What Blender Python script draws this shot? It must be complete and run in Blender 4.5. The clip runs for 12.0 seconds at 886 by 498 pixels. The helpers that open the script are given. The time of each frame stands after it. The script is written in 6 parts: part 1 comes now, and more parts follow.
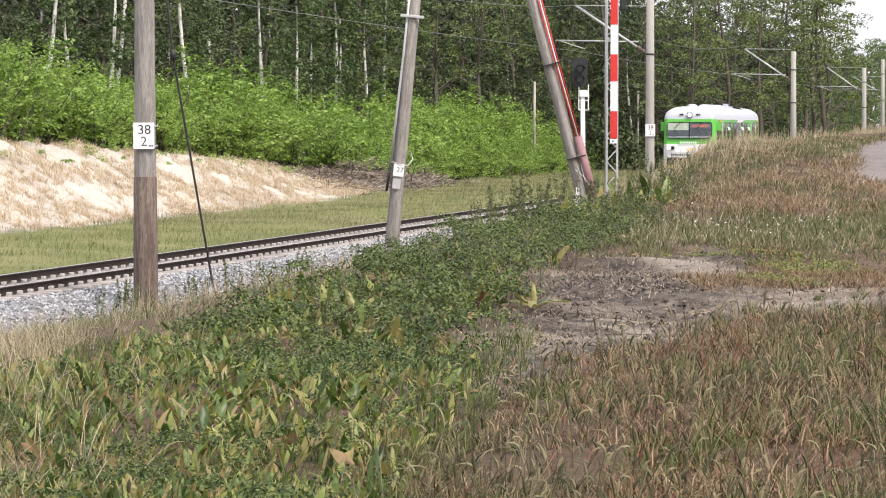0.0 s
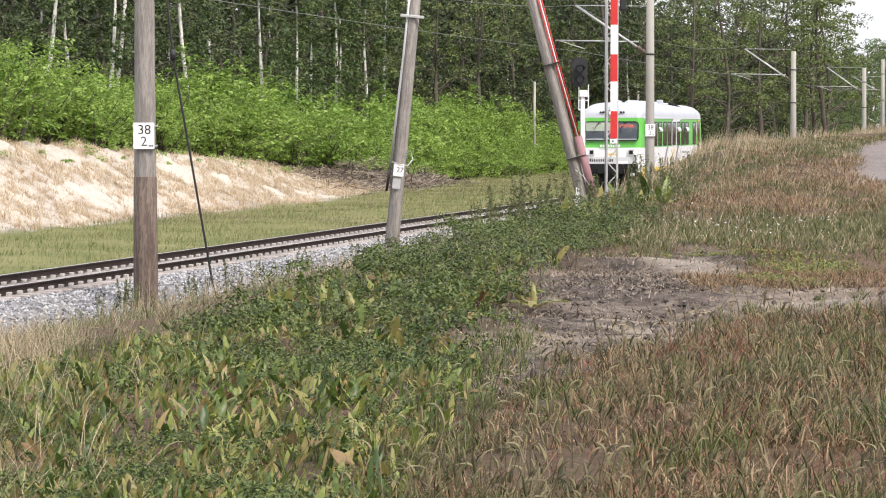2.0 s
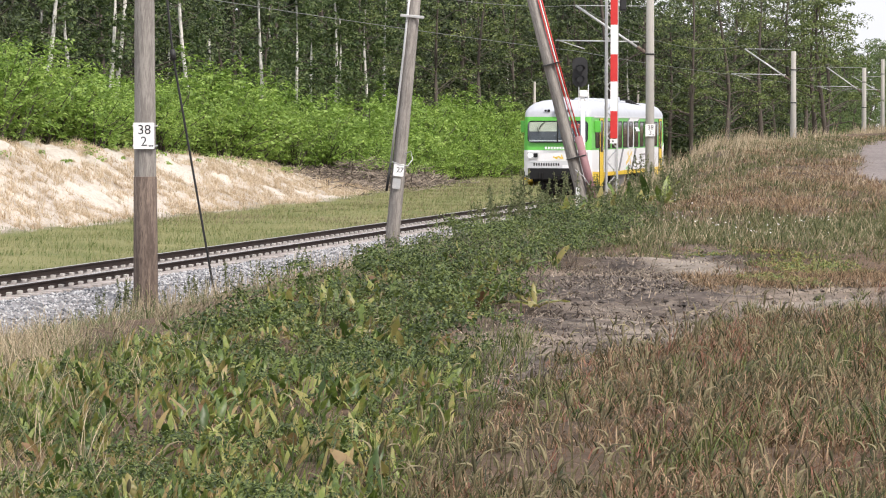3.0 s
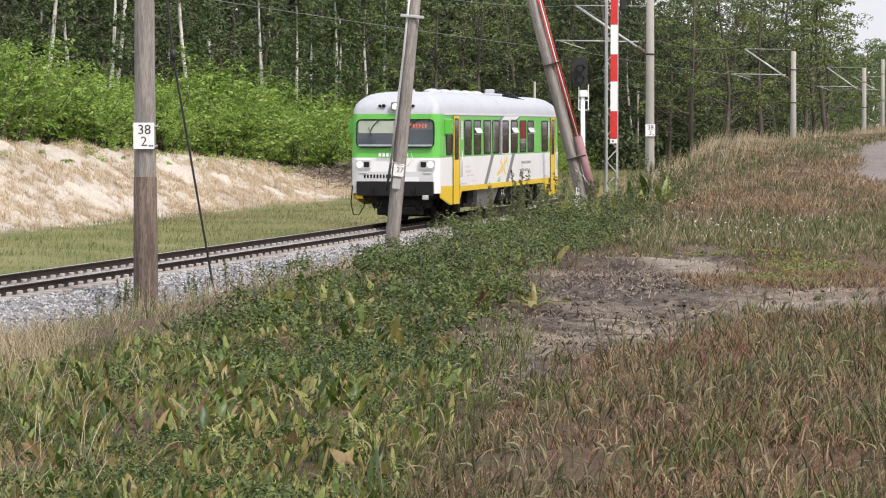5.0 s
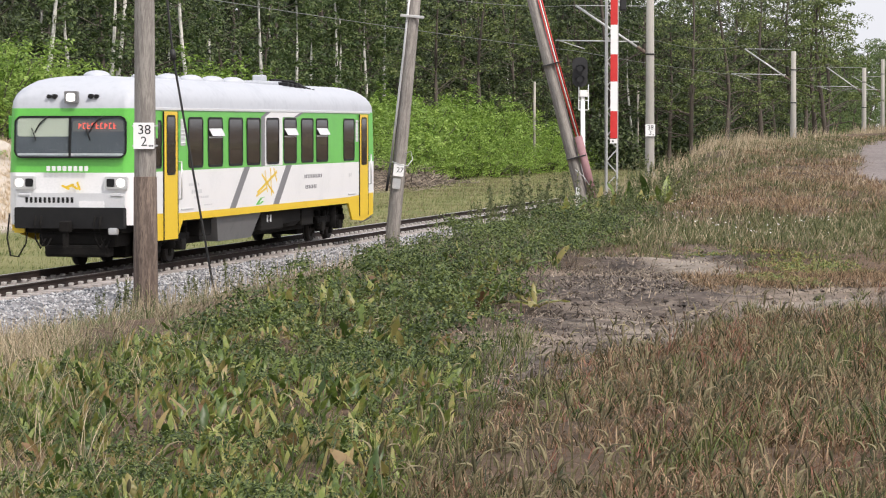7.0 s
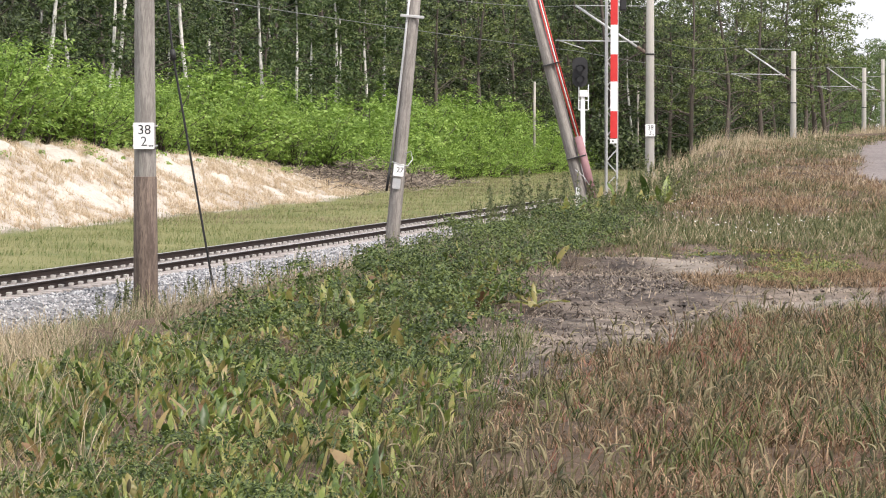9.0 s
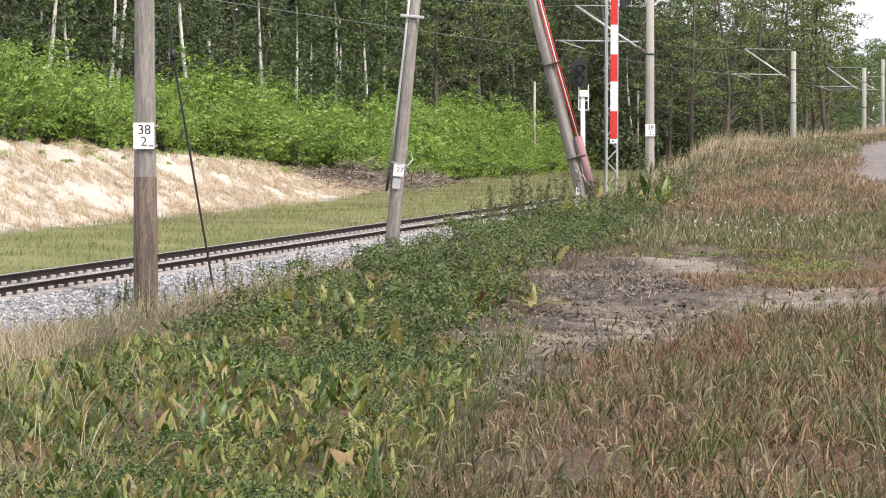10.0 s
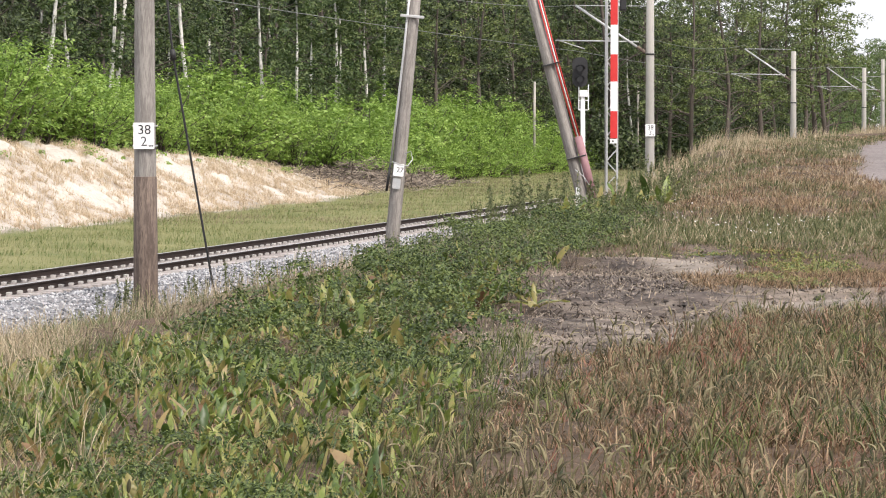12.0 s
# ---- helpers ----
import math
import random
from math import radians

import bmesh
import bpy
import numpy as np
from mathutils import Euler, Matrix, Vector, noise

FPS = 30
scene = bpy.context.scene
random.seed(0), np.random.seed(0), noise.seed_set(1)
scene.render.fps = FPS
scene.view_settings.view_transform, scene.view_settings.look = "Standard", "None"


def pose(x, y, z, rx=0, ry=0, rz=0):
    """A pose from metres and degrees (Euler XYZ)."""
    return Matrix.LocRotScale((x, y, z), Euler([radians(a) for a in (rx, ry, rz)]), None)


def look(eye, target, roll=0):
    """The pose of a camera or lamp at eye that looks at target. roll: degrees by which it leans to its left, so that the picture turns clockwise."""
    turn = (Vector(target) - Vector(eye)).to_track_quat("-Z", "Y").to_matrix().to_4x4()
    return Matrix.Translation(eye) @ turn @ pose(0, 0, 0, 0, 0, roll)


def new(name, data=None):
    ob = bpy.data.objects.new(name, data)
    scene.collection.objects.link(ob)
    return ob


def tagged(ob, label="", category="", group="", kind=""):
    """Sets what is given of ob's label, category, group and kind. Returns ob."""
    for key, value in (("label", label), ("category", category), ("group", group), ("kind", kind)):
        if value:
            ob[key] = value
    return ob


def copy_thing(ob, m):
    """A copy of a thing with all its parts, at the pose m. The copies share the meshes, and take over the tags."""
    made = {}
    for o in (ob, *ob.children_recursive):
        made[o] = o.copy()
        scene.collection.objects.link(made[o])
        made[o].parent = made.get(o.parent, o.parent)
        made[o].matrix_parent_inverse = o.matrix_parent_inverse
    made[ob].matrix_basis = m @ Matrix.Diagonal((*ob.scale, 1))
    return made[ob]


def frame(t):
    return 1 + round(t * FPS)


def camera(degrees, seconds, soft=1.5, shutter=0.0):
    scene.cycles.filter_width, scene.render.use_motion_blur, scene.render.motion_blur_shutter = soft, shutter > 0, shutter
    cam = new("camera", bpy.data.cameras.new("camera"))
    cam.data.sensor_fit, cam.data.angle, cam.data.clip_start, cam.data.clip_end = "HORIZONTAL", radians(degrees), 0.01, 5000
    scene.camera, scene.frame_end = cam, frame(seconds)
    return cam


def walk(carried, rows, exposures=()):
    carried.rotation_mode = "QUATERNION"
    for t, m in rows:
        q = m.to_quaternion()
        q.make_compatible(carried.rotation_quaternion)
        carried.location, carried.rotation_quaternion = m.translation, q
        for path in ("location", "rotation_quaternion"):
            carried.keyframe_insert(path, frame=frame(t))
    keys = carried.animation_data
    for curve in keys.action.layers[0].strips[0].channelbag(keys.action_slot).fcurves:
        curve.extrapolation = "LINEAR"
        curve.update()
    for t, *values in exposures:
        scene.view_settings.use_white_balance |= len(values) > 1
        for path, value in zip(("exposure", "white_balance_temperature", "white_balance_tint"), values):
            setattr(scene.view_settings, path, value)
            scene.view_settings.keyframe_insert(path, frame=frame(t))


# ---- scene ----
cam = camera(17.27, 12.0, soft=1.1, shutter=0.12)
EYE = (0.0, 0.0, 3.166)
EXPO = 0.38
WHITE = (6420, 14)
CAM_POSE = pose(*EYE, 90 - 2.414, 0, 0)
walk(cam, [(0.0, CAM_POSE), (12.0, CAM_POSE)], exposures=[(0.0, EXPO, *WHITE), (2.5, EXPO - 0.05, *WHITE), (3.6, EXPO - 0.15, *WHITE), (5.0, EXPO - 0.28, *WHITE), (7.0, EXPO - 0.27, *WHITE), (8.8, EXPO, *WHITE),
                                                     (12.0, EXPO, *WHITE)])

# ---- sky and sun: bright thin cloud, sun high behind the viewer's shoulder ----
SUN_EL, SUN_AZ = radians(50), radians(141)
world = bpy.data.worlds.new("world")
scene.world = world
world.use_nodes = True
wn = world.node_tree
sky = wn.nodes.new("ShaderNodeTexSky")
sky.sky_type, sky.sun_disc = "NISHITA", False
sky.sun_elevation, sky.sun_rotation = SUN_EL, SUN_AZ
sky.air_density, sky.dust_density, sky.ozone_density = 1.0, 6.0, 1.0
haze = wn.nodes.new("ShaderNodeMixRGB")
haze.inputs[0].default_value = 0.55
haze.inputs[2].default_value = (12.6, 12.9, 13.3, 1)
wn.links.new(sky.outputs[0], haze.inputs[1])
wn.links.new(haze.outputs[0], wn.nodes["Background"].inputs[0])
wn.nodes["Background"].inputs[1].default_value = 0.11
sun_data = bpy.data.lights.new("sun", "SUN")
sun_data.energy, sun_data.angle, sun_data.color = 2.9, radians(3), (1.0, 0.95, 0.87)
sun = new("sun", sun_data)
SUN_DIR = Vector((math.sin(SUN_AZ) * math.cos(SUN_EL), math.cos(SUN_AZ) * math.cos(SUN_EL), math.sin(SUN_EL)))
sun.matrix_world = look(SUN_DIR * 60, (0, 0, 0))


# ---- materials ----
def material(name, colors, rough=0.8, scale=6.0, fine=60.0, bump=0.3, metal=0.0, stretch=(1, 1, 1), vary="", amount=0.35,
             trans=0.0, spec=0.5, dist=0.01):
    """Two scales of noise through a ramp of colours, with relief; vary: 'island' or 'object' shifts the ramp piece by piece."""
    m = bpy.data.materials.new(name)
    m.use_nodes = True
    nt = m.node_tree
    n, l = nt.nodes, nt.links
    b = n["Principled BSDF"]
    tc = n.new("ShaderNodeTexCoord")
    mp = n.new("ShaderNodeMapping")
    mp.inputs["Scale"].default_value = stretch
    l.new(tc.outputs["Object"], mp.inputs[0])
    big, small = n.new("ShaderNodeTexNoise"), n.new("ShaderNodeTexNoise")
    big.inputs["Scale"].default_value, small.inputs["Scale"].default_value = scale, fine
    big.inputs["Detail"].default_value = small.inputs["Detail"].default_value = 4
    l.new(mp.outputs[0], big.inputs["Vector"])
    l.new(mp.outputs[0], small.inputs["Vector"])
    mix = n.new("ShaderNodeMath")
    mix.operation = "MULTIPLY_ADD"
    mix.inputs[1].default_value = 0.45
    l.new(small.outputs[0], mix.inputs[0])
    half = n.new("ShaderNodeMath")
    half.operation = "MULTIPLY"
    half.inputs[1].default_value = 0.55
    l.new(big.outputs[0], half.inputs[0])
    l.new(half.outputs[0], mix.inputs[2])
    out = mix.outputs[0]
    if vary:
        if vary == "island":
            g = n.new("ShaderNodeNewGeometry")
            rnd = g.outputs["Random Per Island"]
        else:
            g = n.new("ShaderNodeObjectInfo")
            rnd = g.outputs["Random"]
        a = n.new("ShaderNodeMath")
        a.operation = "MULTIPLY_ADD"
        a.inputs[1].default_value = amount
        l.new(rnd, a.inputs[0])
        s = n.new("ShaderNodeMath")
        s.operation = "SUBTRACT"
        s.inputs[1].default_value = amount / 2
        l.new(out, s.inputs[0])
        l.new(s.outputs[0], a.inputs[2])
        out = a.outputs[0]
    ramp = n.new("ShaderNodeValToRGB")
    e = ramp.color_ramp.elements
    k = len(colors)
    while len(e) < k:
        e.new(0.5)
    for i, c in enumerate(colors):
        e[i].position = 0.3 + 0.4 * i / max(1, k - 1)
        e[i].color = (*c, 1)
    l.new(out, ramp.inputs[0])
    l.new(ramp.outputs[0], b.inputs["Base Color"])
    b.inputs["Roughness"].default_value, b.inputs["Metallic"].default_value = rough, metal
    b.inputs["Specular IOR Level"].default_value = spec
    if bump:
        bp = n.new("ShaderNodeBump")
        bp.inputs["Strength"].default_value, bp.inputs["Distance"].default_value = bump, dist
        l.new(out, bp.inputs["Height"])
        l.new(bp.outputs[0], b.inputs["Normal"])
    if trans:
        t = n.new("ShaderNodeBsdfTranslucent")
        l.new(ramp.outputs[0], t.inputs[0])
        ms = n.new("ShaderNodeMixShader")
        ms.inputs[0].default_value = trans
        l.new(b.outputs[0], ms.inputs[1])
        l.new(t.outputs[0], ms.inputs[2])
        l.new(ms.outputs[0], n["Material Output"].inputs[0])
    return m


def glass(name):
    m = bpy.data.materials.new(name)
    m.use_nodes = True
    b = m.node_tree.nodes["Principled BSDF"]
    b.inputs["Transmission Weight"].default_value, b.inputs["Roughness"].default_value = 1.0, 0.02
    b.inputs["Base Color"].default_value = (0.75, 0.8, 0.8, 1)
    b.inputs["IOR"].default_value = 1.05
    return m


def glow(name, color, strength):
    m = bpy.data.materials.new(name)
    m.use_nodes = True
    b = m.node_tree.nodes["Principled BSDF"]
    b.inputs["Base Color"].default_value = (*[c * 0.3 for c in color], 1)
    b.inputs["Emission Color"].default_value = (*color, 1)
    b.inputs["Emission Strength"].default_value = strength
    return m


# ---- small builders ----
def part(name, bm, mat, parent=None, label=""):
    me = bpy.data.meshes.new(name)
    bm.to_mesh(me)
    bm.free()
    me.materials.append(mat)
    ob = new(name, me)
    ob.parent = parent
    if label:
        ob["label"] = label
    return ob


def np_mesh(name, verts, faces, mat, smooth=False):
    """A mesh from arrays; faces: n x 3 or n x 4."""
    me = bpy.data.meshes.new(name)
    k = faces.shape[1]
    me.vertices.add(len(verts))
    me.vertices.foreach_set("co", np.ascontiguousarray(verts, dtype=np.float32).ravel())
    me.loops.add(faces.size)
    me.loops.foreach_set("vertex_index", np.ascontiguousarray(faces, dtype=np.int32).ravel())
    me.polygons.add(len(faces))
    me.polygons.foreach_set("loop_start", np.arange(0, faces.size, k, dtype=np.int32))
    me.polygons.foreach_set("use_smooth", np.full(len(faces), smooth))
    me.update(calc_edges=True)
    me.materials.append(mat)
    return me


def box(bm, x0, x1, y0, y1, z0, z1, bevel=0.0, m=None):
    r = bmesh.ops.create_cube(bm, size=1.0)
    bmesh.ops.scale(bm, vec=(x1 - x0, y1 - y0, z1 - z0), verts=r["verts"])
    bmesh.ops.translate(bm, vec=((x0 + x1) / 2, (y0 + y1) / 2, (z0 + z1) / 2), verts=r["verts"])
    vs = r["verts"]
    if bevel:
        es = list({e for v in vs for e in v.link_edges})
        rb = bmesh.ops.bevel(bm, geom=es, offset=bevel, segments=2, affect="EDGES", profile=0.5)
        vs = list({v for f in rb["faces"] for v in f.verts} | {v for v in vs if v.is_valid})
    if m is not None:
        bmesh.ops.transform(bm, matrix=m, verts=vs)
    return vs


def tube(bm, a, b, r0, r1=None, n=10, caps=True):
    """A tapered round bar from a to b."""
    a, b = Vector(a), Vector(b)
    r1 = r0 if r1 is None else r1
    q = (b - a).to_track_quat("Z", "Y")
    rings = []
    for p, r in ((a, r0), (b, r1)):
        rings.append([bm.verts.new(p + q @ Vector((r * math.cos(t), r * math.sin(t), 0))) for t in (2 * math.pi * i / n for i in range(n))])
    for i in range(n):
        f = bm.faces.new((rings[0][i], rings[0][(i + 1) % n], rings[1][(i + 1) % n], rings[1][i]))
        f.smooth = n > 6
    if caps:
        bm.faces.new(rings[0][::-1])
        bm.faces.new(rings[1])


def path_tube(bm, pts, rs, n=8, caps=True):
    """One smooth round bar through many points."""
    pts = [Vector(p) for p in pts]
    if not hasattr(rs, "__len__"):
        rs = [rs] * len(pts)
    rings = []
    for i, p in enumerate(pts):
        d = pts[min(i + 1, len(pts) - 1)] - pts[max(i - 1, 0)]
        q = d.to_track_quat("Z", "Y")
        rings.append([bm.verts.new(p + q @ Vector((rs[i] * math.cos(t), rs[i] * math.sin(t), 0))) for t in (2 * math.pi * j / n for j in range(n))])
    for r0, r1 in zip(rings, rings[1:]):
        for i in range(n):
            f = bm.faces.new((r0[i], r0[(i + 1) % n], r1[(i + 1) % n], r1[i]))
            f.smooth = True
    if caps:
        bm.faces.new(rings[0][::-1])
        bm.faces.new(rings[-1])


def empty(name, m, label, category, group="", kind=""):
    ob = new(name)
    ob.matrix_basis = m
    return tagged(ob, label, category, group, kind)


# ---- the line of the track: s metres along it, d metres to its right ----
S_LO, S_HI = -130.0, 115.0
TRACK_X, TRACK_Y, HEAD, CURV, TWIST = -5.741, 75.0, 0.2175, -0.000176, 4e-6


def _line():
    s = np.arange(S_LO, S_HI + 0.01, 0.5)
    h = HEAD + CURV * s + TWIST * s * s / 2
    x = np.concatenate([[0], np.cumsum((np.sin(h[1:]) + np.sin(h[:-1])) / 4)])
    y = np.concatenate([[0], np.cumsum((np.cos(h[1:]) + np.cos(h[:-1])) / 4)])
    i = int(round(-S_LO / 0.5))
    return s, x - x[i] + TRACK_X, y - y[i] + TRACK_Y, h


LINE_S, LINE_X, LINE_Y, LINE_H = _line()


def on_track(s, d=0.0):
    """World x, y and heading (from +y towards +x) at s, d; arrays or numbers."""
    s, d = np.asarray(s, float), np.asarray(d, float)
    c = np.clip(s, S_LO, S_HI)
    h = np.interp(c, LINE_S, LINE_H)
    x = np.interp(c, LINE_S, LINE_X) + np.sin(h) * (s - c) + np.cos(h) * d
    y = np.interp(c, LINE_S, LINE_Y) + np.cos(h) * (s - c) - np.sin(h) * d
    return x, y, h


def track_sd(x, y):
    """s, d of a world place."""
    x, y = np.asarray(x, float), np.asarray(y, float)
    s = (x - TRACK_X) * math.sin(HEAD) + (y - TRACK_Y) * math.cos(HEAD)
    d = 0
    for _ in range(4):
        px, py, h = on_track(s)
        s = s + (x - px) * np.sin(h) + (y - py) * np.cos(h)
    px, py, h = on_track(s)
    return s, (x - px) * np.cos(h) - (y - py) * np.sin(h)


def vnoise(x, y, seed=0):
    """Smooth value noise in 0..1 over arrays."""
    x, y = np.asarray(x, float), np.asarray(y, float)
    xi, yi = np.floor(x).astype(np.int64), np.floor(y).astype(np.int64)
    fx, fy = x - xi, y - yi
    fx, fy = fx * fx * (3 - 2 * fx), fy * fy * (3 - 2 * fy)

    def rnd(a, b):
        v = np.sin(a * 127.1 + b * 311.7 + seed * 74.7) * 43758.5453
        return v - np.floor(v)
    return (rnd(xi, yi) * (1 - fx) + rnd(xi + 1, yi) * fx) * (1 - fy) + (rnd(xi, yi + 1) * (1 - fx) + rnd(xi + 1, yi + 1) * fx) * fy


def smooth(a, b, v):
    t = np.clip((np.asarray(v, float) - a) / (b - a), 0, 1)
    return t * t * (3 - 2 * t)


def sand_base(s):
    return -14.6 - 2.8 * smooth(58, 96, s)


def sand_crest(s):
    return np.interp(s, [36, 46, 58, 76, 90, 108], [3.1, 2.85, 2.45, 1.9, 1.35, 0.1])


def terrain_sd(s, d, x, y):
    """Height of the ground."""
    s, d = np.asarray(s, float), np.asarray(d, float)
    low = -0.62
    # near side: a bank that steepens and rises along the line
    plateau = 1.5 + 0.95 * smooth(32, 112, y) + 0.4 * smooth(110, 230, y)
    width = 11.0 - 6.6 * smooth(-8, 44, s)
    t = np.clip((d - 3.6) / width, 0, 1)
    right = low + (plateau - low) * (t * 0.55 + 0.45 * t * t * (3 - 2 * t))
    # far side: flat verge, then the sand bank and the wood's floor behind it
    b = sand_base(s)
    t2 = np.clip((b - d) / 6.2, 0, 1)
    left = low + 0.12 * smooth(-4, -8, d) + sand_crest(s) * (t2 * 0.5 + 0.5 * t2 * t2 * (3 - 2 * t2)) + 0.8 * smooth(-24, -60, d)
    z = np.where(d > 0, right, left)
    away = smooth(2.6, 5.0, np.abs(d))
    z = z + away * (0.16 * (vnoise(x * 0.45, y * 0.45, 1) - 0.5) + 0.07 * (vnoise(x * 1.7, y * 1.7, 2) - 0.5))
    lump = smooth(-12, -15, d) * smooth(100, 70, s)
    z = z + lump * (0.2 * (vnoise(x * 0.5 + y * 0.3, y * 0.5 - x * 0.3, 3) - 0.5) + 0.16 * (vnoise(x * 1.3 - y * 1.6, y * 1.3 + x * 1.6, 4) - 0.5) + 0.2 * (vnoise(x * 3.1 + y * 2.2, y * 3.1 - x * 2.2, 6) - 0.5))
    return z


def ground_z(x, y):
    s, d = track_sd(x, y)
    return terrain_sd(s, d, np.asarray(x, float), np.asarray(y, float))


def bare(x, y):
    """1 where the ground is bare dirt: the trodden patch, and thinner places on the flat."""
    x, y = np.asarray(x, float), np.asarray(y, float)
    mid = np.interp(y, [17, 20, 23, 26, 29, 32, 36, 40], [0.25, 0.55, 1.0, 1.45, 1.95, 2.25, 2.75, 3.0])
    half = np.interp(y, [17, 20, 23, 26, 29, 32, 36, 40], [0.25, 0.4, 0.75, 0.8, 0.95, 0.95, 0.85, 0.5])
    edge = np.abs(x - mid + 1.0 * (vnoise(x * 1.1, y * 0.5, 7) - 0.5) + 0.5 * (vnoise(x * 3.1, y * 1.6, 17) - 0.5))
    far_end = 38 + 4 * (vnoise(x * 1.2, y * 0.2, 18) - 0.5)
    patch = smooth(half + 0.7, half - 0.35, edge) * smooth(15.5, 19.0, y) * smooth(2.5, -1.5, y - far_end)
    strip = smooth(25.5, 26.6, y) * smooth(32.5, 29, y) * smooth(1.6, 2.6, x) * smooth(0.3, 0.5, vnoise(x * 1.1, y * 0.7, 8))
    return np.clip(patch + 0.9 * strip, 0, 1)


def pale_sand(x, y):
    """1 where dry pale sand shows on the trodden ground: a low heap, wheel ruts and a strip across the flat."""
    x, y = np.asarray(x, float), np.asarray(y, float)
    rough = 0.5 * (vnoise(x * 2.3, y * 1.1, 27) - 0.5)
    heap = smooth(1.15, 0.75, np.hypot((x - 2.95) / 0.6, (y - 35) / 3.0) + rough)
    ruts = smooth(0.1, 0.6, np.sin(y * 5.2 + 0.8 * x)) * smooth(1.2, 0.8, np.hypot((x - 1.75) / 0.7, (y - 25.5) / 2.6) + rough)
    strip = smooth(25.8, 26.6, y) * smooth(29.2, 28.0, y) * smooth(2.4, 3.0, x) * smooth(0.3, 0.55, vnoise(x * 1.6, y * 1.2, 26))
    return np.clip(heap + ruts + 0.9 * strip, 0, 1)


def weed_edge(y):
    """Where the weeds and docks end towards the track's bank."""
    return np.interp(y, [12, 19, 22, 24, 27, 33, 38, 46, 56], [-2.6, -2.9, -2.1, -1.75, -1.45, -0.75, -0.2, 0.3, 1.4])


def road_mask(x, y):
    """The dirt road that runs along the bank."""
    s, d = track_sd(x, y)
    mid = np.interp(y, [60, 70, 85, 100, 115, 150, 220], [21, 20.3, 19.1, 17.9, 17.2, 15.8, 14.8])
    return smooth(4.2, 3.4, np.abs(d - mid + 0.4 * (vnoise(x * 0.3, y * 0.3, 9) - 0.5))) * smooth(-8, 0, s)
# ---- ground ----
def ground_material():
    m = bpy.data.materials.new("ground_soil")
    m.use_nodes = True
    n, l = m.node_tree.nodes, m.node_tree.links
    b = n["Principled BSDF"]
    b.inputs["Roughness"].default_value = 0.95
    b.inputs["Specular IOR Level"].default_value = 0.15
    tc = n.new("ShaderNodeTexCoord")

    def noise_node(scale, detail=5):
        k = n.new("ShaderNodeTexNoise")
        k.inputs["Scale"].default_value, k.inputs["Detail"].default_value = scale, detail
        l.new(tc.outputs["Object"], k.inputs["Vector"])
        return k

    def ramp(src, a, c, lo=0.35, hi=0.65):
        r = n.new("ShaderNodeValToRGB")
        r.color_ramp.elements[0].position, r.color_ramp.elements[1].position = lo, hi
        r.color_ramp.elements[0].color, r.color_ramp.elements[1].color = (*a, 1), (*c, 1)
        l.new(src, r.inputs[0])
        return r.outputs[0]

    def mixc(f, a, c):
        x = n.new("ShaderNodeMixRGB")
        l.new(f, x.inputs[0])
        l.new(a, x.inputs[1])
        l.new(c, x.inputs[2])
        return x.outputs[0]

    def attr(name):
        a = n.new("ShaderNodeAttribute")
        a.attribute_name = name
        return a.outputs["Fac"]
    n1, n2, n3 = noise_node(0.5), noise_node(7), noise_node(55)
    soil = mixc(n3.outputs[0], ramp(n1.outputs[0], (0.075, 0.05, 0.036), (0.19, 0.12, 0.085)), ramp(n2.outputs[0], (0.034, 0.032, 0.019), (0.11, 0.085, 0.058)))
    sand = mixc(n3.outputs[0], ramp(n2.outputs[0], (0.40, 0.35, 0.29), (0.64, 0.59, 0.52)), ramp(n1.outputs[0], (0.29, 0.25, 0.205), (0.58, 0.53, 0.46)))
    dirt = mixc(n3.outputs[0], ramp(n2.outputs[0], (0.045, 0.037, 0.033), (0.19, 0.155, 0.13), 0.42, 0.62), ramp(n1.outputs[0], (0.065, 0.054, 0.048), (0.44, 0.36, 0.275), 0.48, 0.68))
    road = mixc(n3.outputs[0], ramp(n2.outputs[0], (0.15, 0.13, 0.122), (0.24, 0.212, 0.2)), ramp(n1.outputs[0], (0.16, 0.136, 0.128), (0.25, 0.22, 0.205)))
    green = mixc(n3.outputs[0], ramp(n2.outputs[0], (0.11, 0.135, 0.045), (0.2, 0.205, 0.085)), ramp(n1.outputs[0], (0.13, 0.14, 0.055), (0.26, 0.23, 0.12)))
    c = mixc(attr("verge"), soil, green)
    c = mixc(attr("sand"), c, sand)
    c = mixc(attr("dirt"), c, dirt)
    c = mixc(attr("road"), c, road)
    l.new(c, b.inputs["Base Color"])
    bp = n.new("ShaderNodeBump")
    bp.inputs["Strength"].default_value, bp.inputs["Distance"].default_value = 0.8, 0.09
    l.new(n2.outputs[0], bp.inputs["Height"])
    bp2 = n.new("ShaderNodeBump")
    bp2.inputs["Strength"].default_value, bp2.inputs["Distance"].default_value = 0.5, 0.012
    l.new(n3.outputs[0], bp2.inputs["Height"])
    l.new(bp.outputs[0], bp2.inputs["Normal"])
    l.new(bp2.outputs[0], b.inputs["Normal"])
    return m


